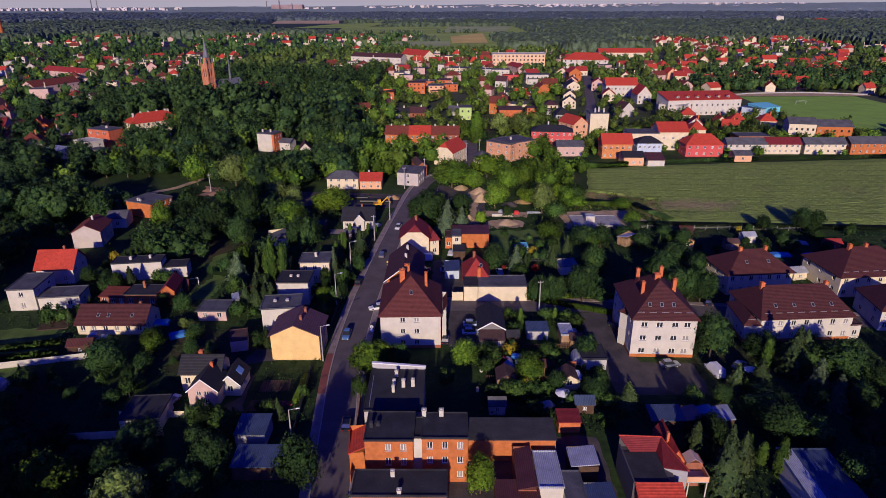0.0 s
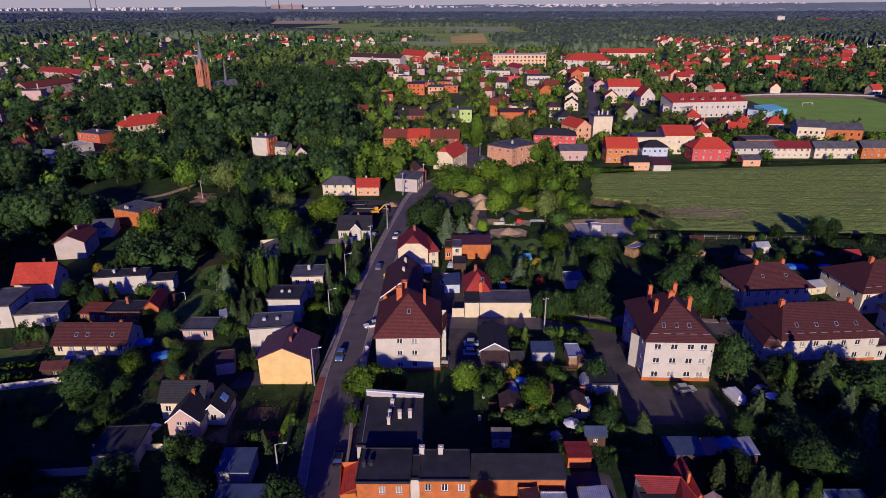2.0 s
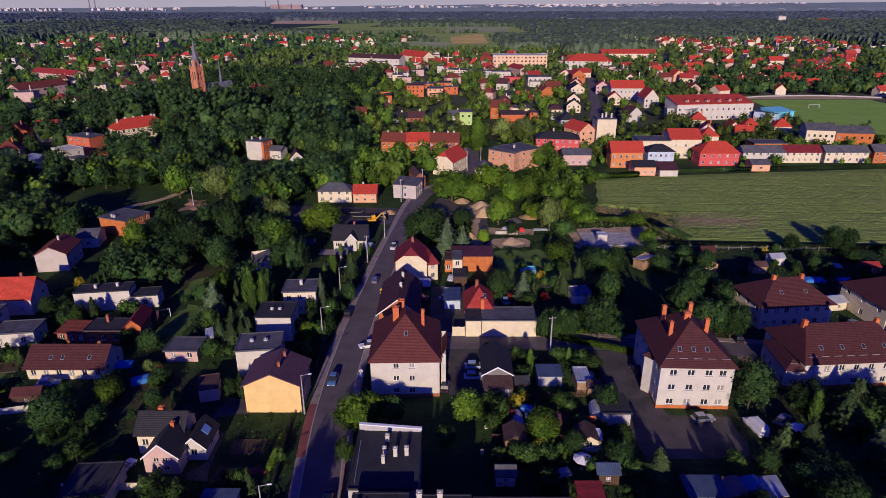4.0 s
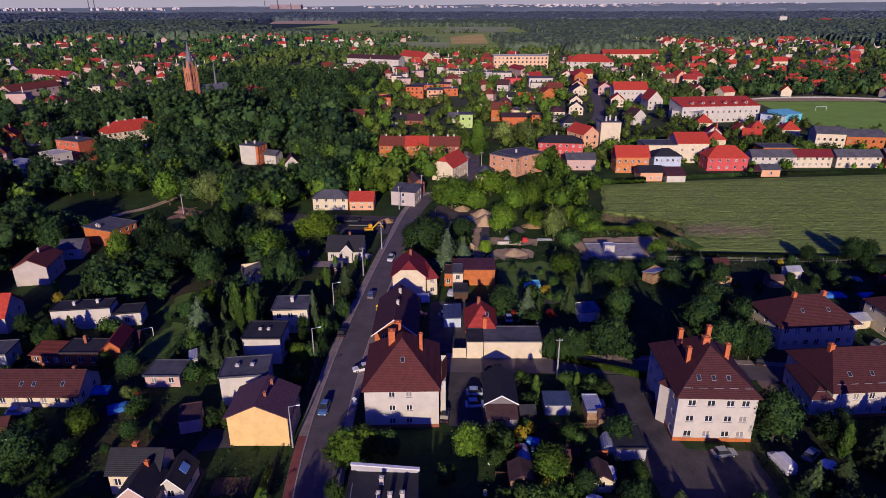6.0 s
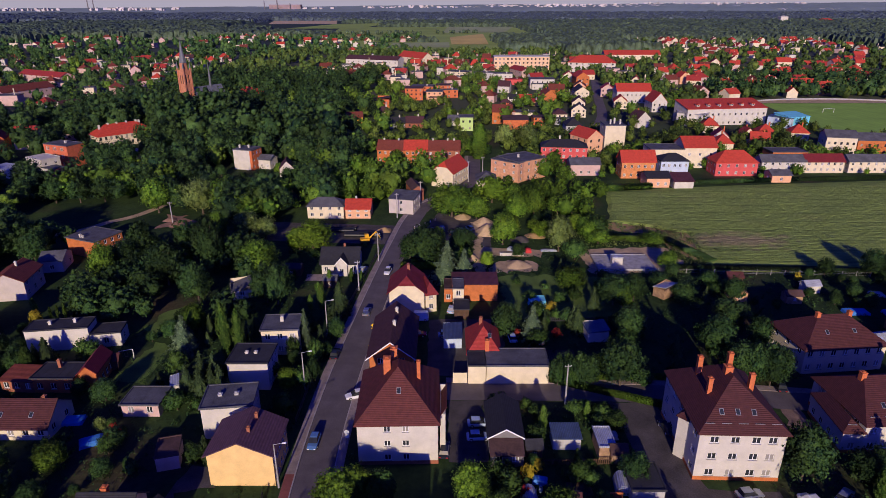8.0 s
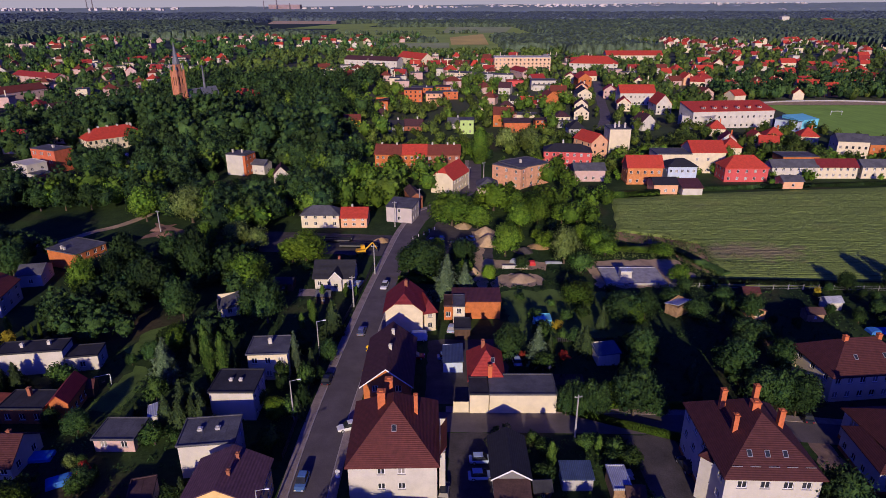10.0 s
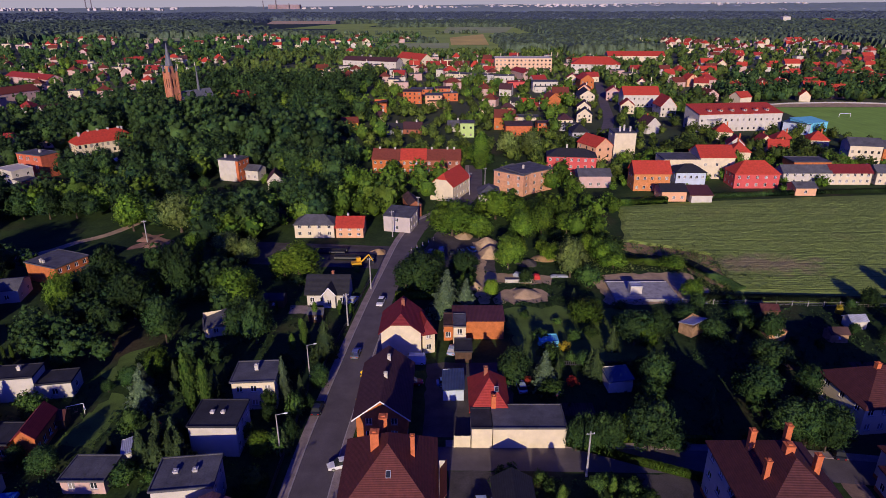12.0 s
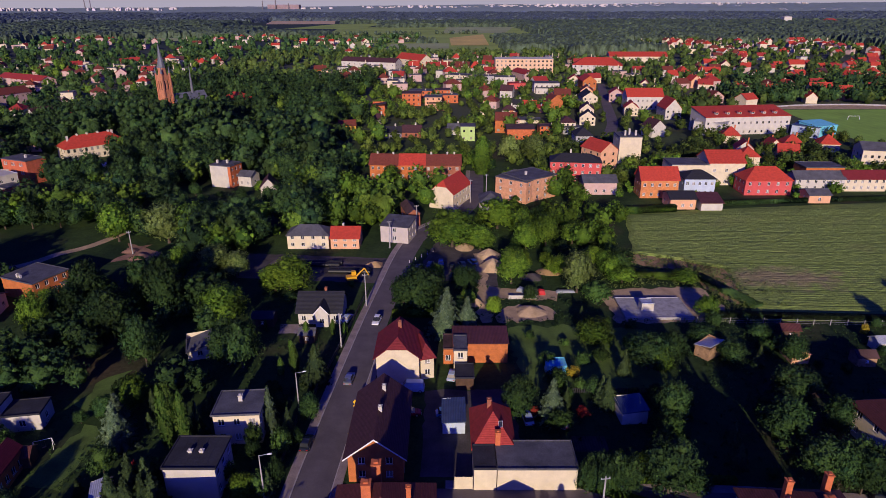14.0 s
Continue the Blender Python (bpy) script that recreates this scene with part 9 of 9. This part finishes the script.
tree("dark", 84.6, 101.0, 7.0, 1.21)
tree("spruce", 75.6, 112.3, 8.2, 1.18)
tree("broad", 3.8, 110.3, 6.8, 0.95)
tree("broad", 16.8, 104.5, 7.6, 0.95)
tree("fruit", 13.5, 98.3, 4.6, 1.0)
tree("dark", 21.7, 101.4, 5.0, 0.94)
tree("dark", 28.0, 97.6, 6.2, 0.85)
tree("spruce", 34.1, 95.9, 6.2, 1.57)
tree("dark", 29.8, 113.4, 6.0, 0.9)
tree("yellow", 13.0, 113.9, 3.5, 0.60)
tree("yellow", 15.7, 101.3, 3.5, 0.60)
tree("thuja", 17.2, 126.4, 5.5, 0.97)
tree("bright", 5.3, 73.8, 7.5, 0.69)
tree("red", 12.2, 109.9, 2.7, 0.60)
tree("broad", -16.3, 107.3, 7.8, 1.07)
tree("fruit", -10.0, 109.4, 5.7, 0.94)
tree("fruit", -16.8, 98.8, 5.7, 0.60)
tree("dark", 57.5, 151.7, 10.2, 1.00)
tree("dark", 61.5, 141.3, 9.5, 0.75)
tree("dark", 64.2, 140.0, 8.5, 0.7)
tree("dark", -22.9, 74.9, 10.7, 0.72)
tree("dark", -37.9, 77.6, 9.1, 0.85)
tree("dark", -53.0, 84.4, 4.9, 1.77)
tree("dark", -53.3, 76.3, 6.9, 1.01)
tree("broad", -60.2, 71.1, 10.1, 1.00)
tree("willow", -48.4, 70.0, 8.0, 1.16)
tree("broad", -64.5, 116.1, 5.9, 1.13)
tree("dark", -69.3, 107.1, 8.2, 1.20)
tree("fruit", -68.8, 103.1, 3.6, 0.79)
tree("fruit", -61.5, 99.2, 4.8, 0.79)
tree("fruit", -82.5, 101.1, 5.4, 0.98)
tree("dark", -73.7, 83.2, 4.7, 1.32)
tree("thuja", -85.8, 144.5, 6.3, 1.57)
tree("spruce", -83.9, 147.9, 7.2, 1.09)
tree("blue", -58.2, 155.3, 8.3, 1.21)
tree("thuja", -50.6, 159.2, 7.6, 1.27)
tree("spruce", -49.9, 137.0, 7.3, 1.08)
tree("spruce", -45.4, 137.0, 7.0, 1.05)
tree("fruit", -93.0, 145.1, 3.3, 1.29)
tree("thuja", -100.6, 170.6, 4.6, 1.12)
tree("dark", -42.9, 84.7, 4.1, 1.21)
tree("fruit", -32.5, 93.5, 3.7, 0.96)
tree("fruit", -27.3, 98.8, 3.2, 0.62)
tree("dark", -67.2, 74.0, 7.7, 0.89)
tree("dark", -60.3, 79.1, 4.6, 1.30)
tree("dark", -43.8, 75.3, 5.0, 1.37)
tree("dark", -38.9, 71.7, 6.5, 1.02)
tree("fruit", 0.0, 103.6, 4.0, 0.98)
tree("fruit", 8.2, 107.7, 4.0, 0.98)
tree("fruit", 23.5, 96.2, 3.8, 0.80)
tree("fruit", 8.8, 99.8, 2.6, 1.25)
tree("fruit", -9.2, 109.3, 6.2, 0.68)
tree("broad", -13.8, 109.3, 7.3, 0.89)
tree("red", 12.2, 113.8, 1.8, 0.60)
tree("yellow", 15.0, 115.7, 2.7, 0.60)
tree("fruit", 25.0, 140.0, 5.4, 0.60)
tree("bright", -36.3, 145.5, 6.3, 0.60)
tree("fruit", -35.1, 143.2, 4.2, 0.99)
tree("dark", -25.6, 151.7, 3.6, 0.82)
tree("spruce", -27.1, 153.0, 7.2, 0.79)
tree("thuja", -32.5, 178.8, 5.0, 1.02)
tree("thuja", -33.7, 173.6, 4.0, 1.21)
tree("red", -58.6, 125.2, 2.5, 0.62)
tree("willow", -61.5, 126.1, 3.2, 0.81)
tree("thuja", -56.4, 124.4, 2.5, 1.40)
for kind, x, y, h, wide in (("yellow", 25.8, 172.3, 2.8, 0.9), ("red", 25.1, 159.4, 2.4, 1.0), ("red", 16.4, 160.4, 1.8, 1.0), ("fruit", 21.0, 176.0, 4.2, 1.0), ("spruce", 29.5, 164.0, 6.5, 0.8), ("fruit", 33.0, 178.5, 3.8, 1.1), ("spruce", 36.5, 173.5, 6.4, 0.8),
                            ("fruit", 40.5, 183.0, 4.4, 1.0), ("broad", 44.0, 174.5, 6.8, 0.9), ("shrub", 26.5, 185.0, 1.8, 1.2), ("shrub", 19.0, 188.5, 2.0, 1.2), ("thuja", 31.0, 188.0, 4.0, 1.1), ("fruit", 37.0, 192.5, 3.6, 1.1), ("shrub", 43.0, 193.0, 2.2, 1.3)):
    tree(kind, x, y, h, wide)
for x, y, h in ((-95.4, 168.2, 3.4), (-93.7, 168.4, 3.8), (-92.3, 168.8, 4.2), (-90.6, 169.4, 4.4), (-88.6, 170.4, 4.2), (-87.1, 174.6, 4.0), (-85.5, 174.9, 4.3), (-84.0, 175.3, 4.0)):
    tree("thuja", x, y, h, 0.75)
tree("yellow", -96.6, 164.6, 4.6, 0.6)
scatter(("fruit", "fruit", "dark", "shrub", "dark", "spruce"), -112, -27, 92, 168, 80, 2.2, 5.5, seed=1)
scatter(("fruit", "fruit", "dark", "shrub"), -112, -26, 72, 92, 24, 3.0, 6.5, seed=2)
scatter(("fruit", "fruit", "shrub", "shrub", "thuja"), 8, 34, 90, 133, 40, 1.6, 4.2, seed=3)
# dark kind in the east scatters imitates the shade over them
scatter(("fruit", "spruce", "dark", "thuja", "dark"), 45, 125, 74, 116, 46, 3.0, 7.5, seed=4)
scatter(("fruit", "dark", "spruce", "dark", "fruit"), 20, 76, 143, 196, 26, 2.4, 5.5, seed=5)
scatter(("fruit", "dark", "shrub", "dark", "dark"), 60, 150, 157, 196, 40, 2.0, 4.8, seed=6)
scatter(("broad", "dark", "fruit", "bright", "broad"), 0, 50, 199, 268, 36, 4.0, 8.5, seed=8)
scatter(("fruit", "shrub", "thuja"), -44, -24, 165, 218, 6, 1.6, 3.2, seed=9)
woodland("woodland", ((24, 60, 238, 292, 20), (24, 50, 292, 325, 8)), 260, 0.6, LEAF, 26, "green trees between the builder's yard and the field", (6, 11), 16)
woodland("woodland", ((-58, -2, 262, 322, 34), (-150, -58, 232, 300, 22)), 150, 0.75, LEAF, 25, "fresh green trees behind the houses by the bend", (8, 13), 14)
woodland("garden_trees", ((66, 240, 291, 345, 110), (-60, -18, 254, 300, 30)), 80, 0.7, LEAF, 15, "garden trees and bushes round the houses behind the field", (3.0, 7.5), 9, (0.34, 0.5))
scatter(("dark", "shrub", "fruit", "broad"), -12, -4, 200, 222, 6, 2.0, 5.0, pad=0.4, seed=14)

# ---- small things in the gardens ----
def water_barrel(x, y, mat, label):
    ob = thing("water_barrel", pose(x, y, 0.0), label, "barrel", "garden barrels")
    ring = lambda z, r: [(r * math.cos(i * math.pi / 5), r * math.sin(i * math.pi / 5), z) for i in range(10)]
    part("drum", Mesh().loft([ring(0, 0.27), ring(0.3, 0.31), ring(0.6, 0.31), ring(0.9, 0.27)]), mat, ob)
    part("rim", Mesh().loft([ring(0.9, 0.29), ring(0.94, 0.29), ring(0.94, 0.22), ring(0.88, 0.22)]), mat, ob)


for bx, by, bm_, bl in ((17.9, 106.1, FRAME, "white plastic barrel under a tree"), (18.9, 106.1, FRAME, "white plastic barrel under a tree"), (12.4, 114.4, CRED, "red plastic barrel in a garden"), (14.8, 111.4, CPALE, "pale blue barrel beside a hut"), (27.5, 106.2, FRAME, "white plastic barrel by a hut"), (6.1, 101.1, CREAM, "cream plastic barrel in a garden"), (7.2, 108.1, FRAME, "white plastic barrel in a garden")):
    water_barrel(bx, by, bm_, bl)
fence(23.8, 109.6, 27.0, 109.7, 1.5, BRICKR, "short red brick garden wall", 1.6, True)
house(24.7, 102.4, 3.5, 2.4, 2.0, 0.0, "shed", 0.3, WHITE, FRAME, "white garden hut with a pale flat roof", front=(0, 1), side=(0, 1), name="shed", over=0.15, category="shed")


def swing_frame(x, y, rot):
    ob = thing("garden_swing", pose(x, y, 0, 0, 0, rot), "white metal garden swing frame", "swing")
    part("crossbar", Mesh().rod((-1.4, 0, 2.0), (1.4, 0, 2.0), 0.05), FRAME, ob)
    for sx in (-1.4, 1.4):
        for sy in (-0.7, 0.7):
            part("leg", Mesh().rod((sx, sy, 0), (sx, 0, 2.0), 0.05), FRAME, ob)
    part("seat", Mesh().box(-0.3, 0.3, -0.15, 0.15, 0.5, 0.54).box(-0.29, -0.27, -0.01, 0.01, 0.54, 1.98).box(0.27, 0.29, -0.01, 0.01, 0.54, 1.98), WOODL, ob)


swing_frame(-68.6, 150.4, 24)


def bollard(x, y):
    ob = thing("bollard", pose(x, y, 0), "white and red traffic bollard beside the street", "bollard", "bollards by the bend")
    ring = lambda z, r: [(r * math.cos(i * math.pi / 4), r * math.sin(i * math.pi / 4), z) for i in range(8)]
    part("post", Mesh().loft([ring(0, 0.16), ring(0.08, 0.1), ring(1.0, 0.08)]), FRAME, ob)
    part("band", Mesh().loft([ring(0.6, 0.11), ring(0.75, 0.11)]), CRED, ob)


for k in range(5):
    bollard(-10.6 + 1.7 * k, 232.5 + 2.2 * k)
# flowers in the bed before the yellow house
flowers = np.random.default_rng(4)
fc = np.stack([flowers.uniform(-33.2, -29.2, 260), flowers.uniform(96.0, 97.2, 260), flowers.uniform(0.15, 0.6, 260)], 1)
tagged(new("flowers", quads_mesh("flowers", fc, np.tile(np.array([0.0, -0.7, 0.7]), (260, 1)), 0.2, foliage("petals", (0.5, 0.06, 0.08), (0.7, 0.14, 0.12)))), "bed of red flowers in a garden", "flowers", "", "stuff")
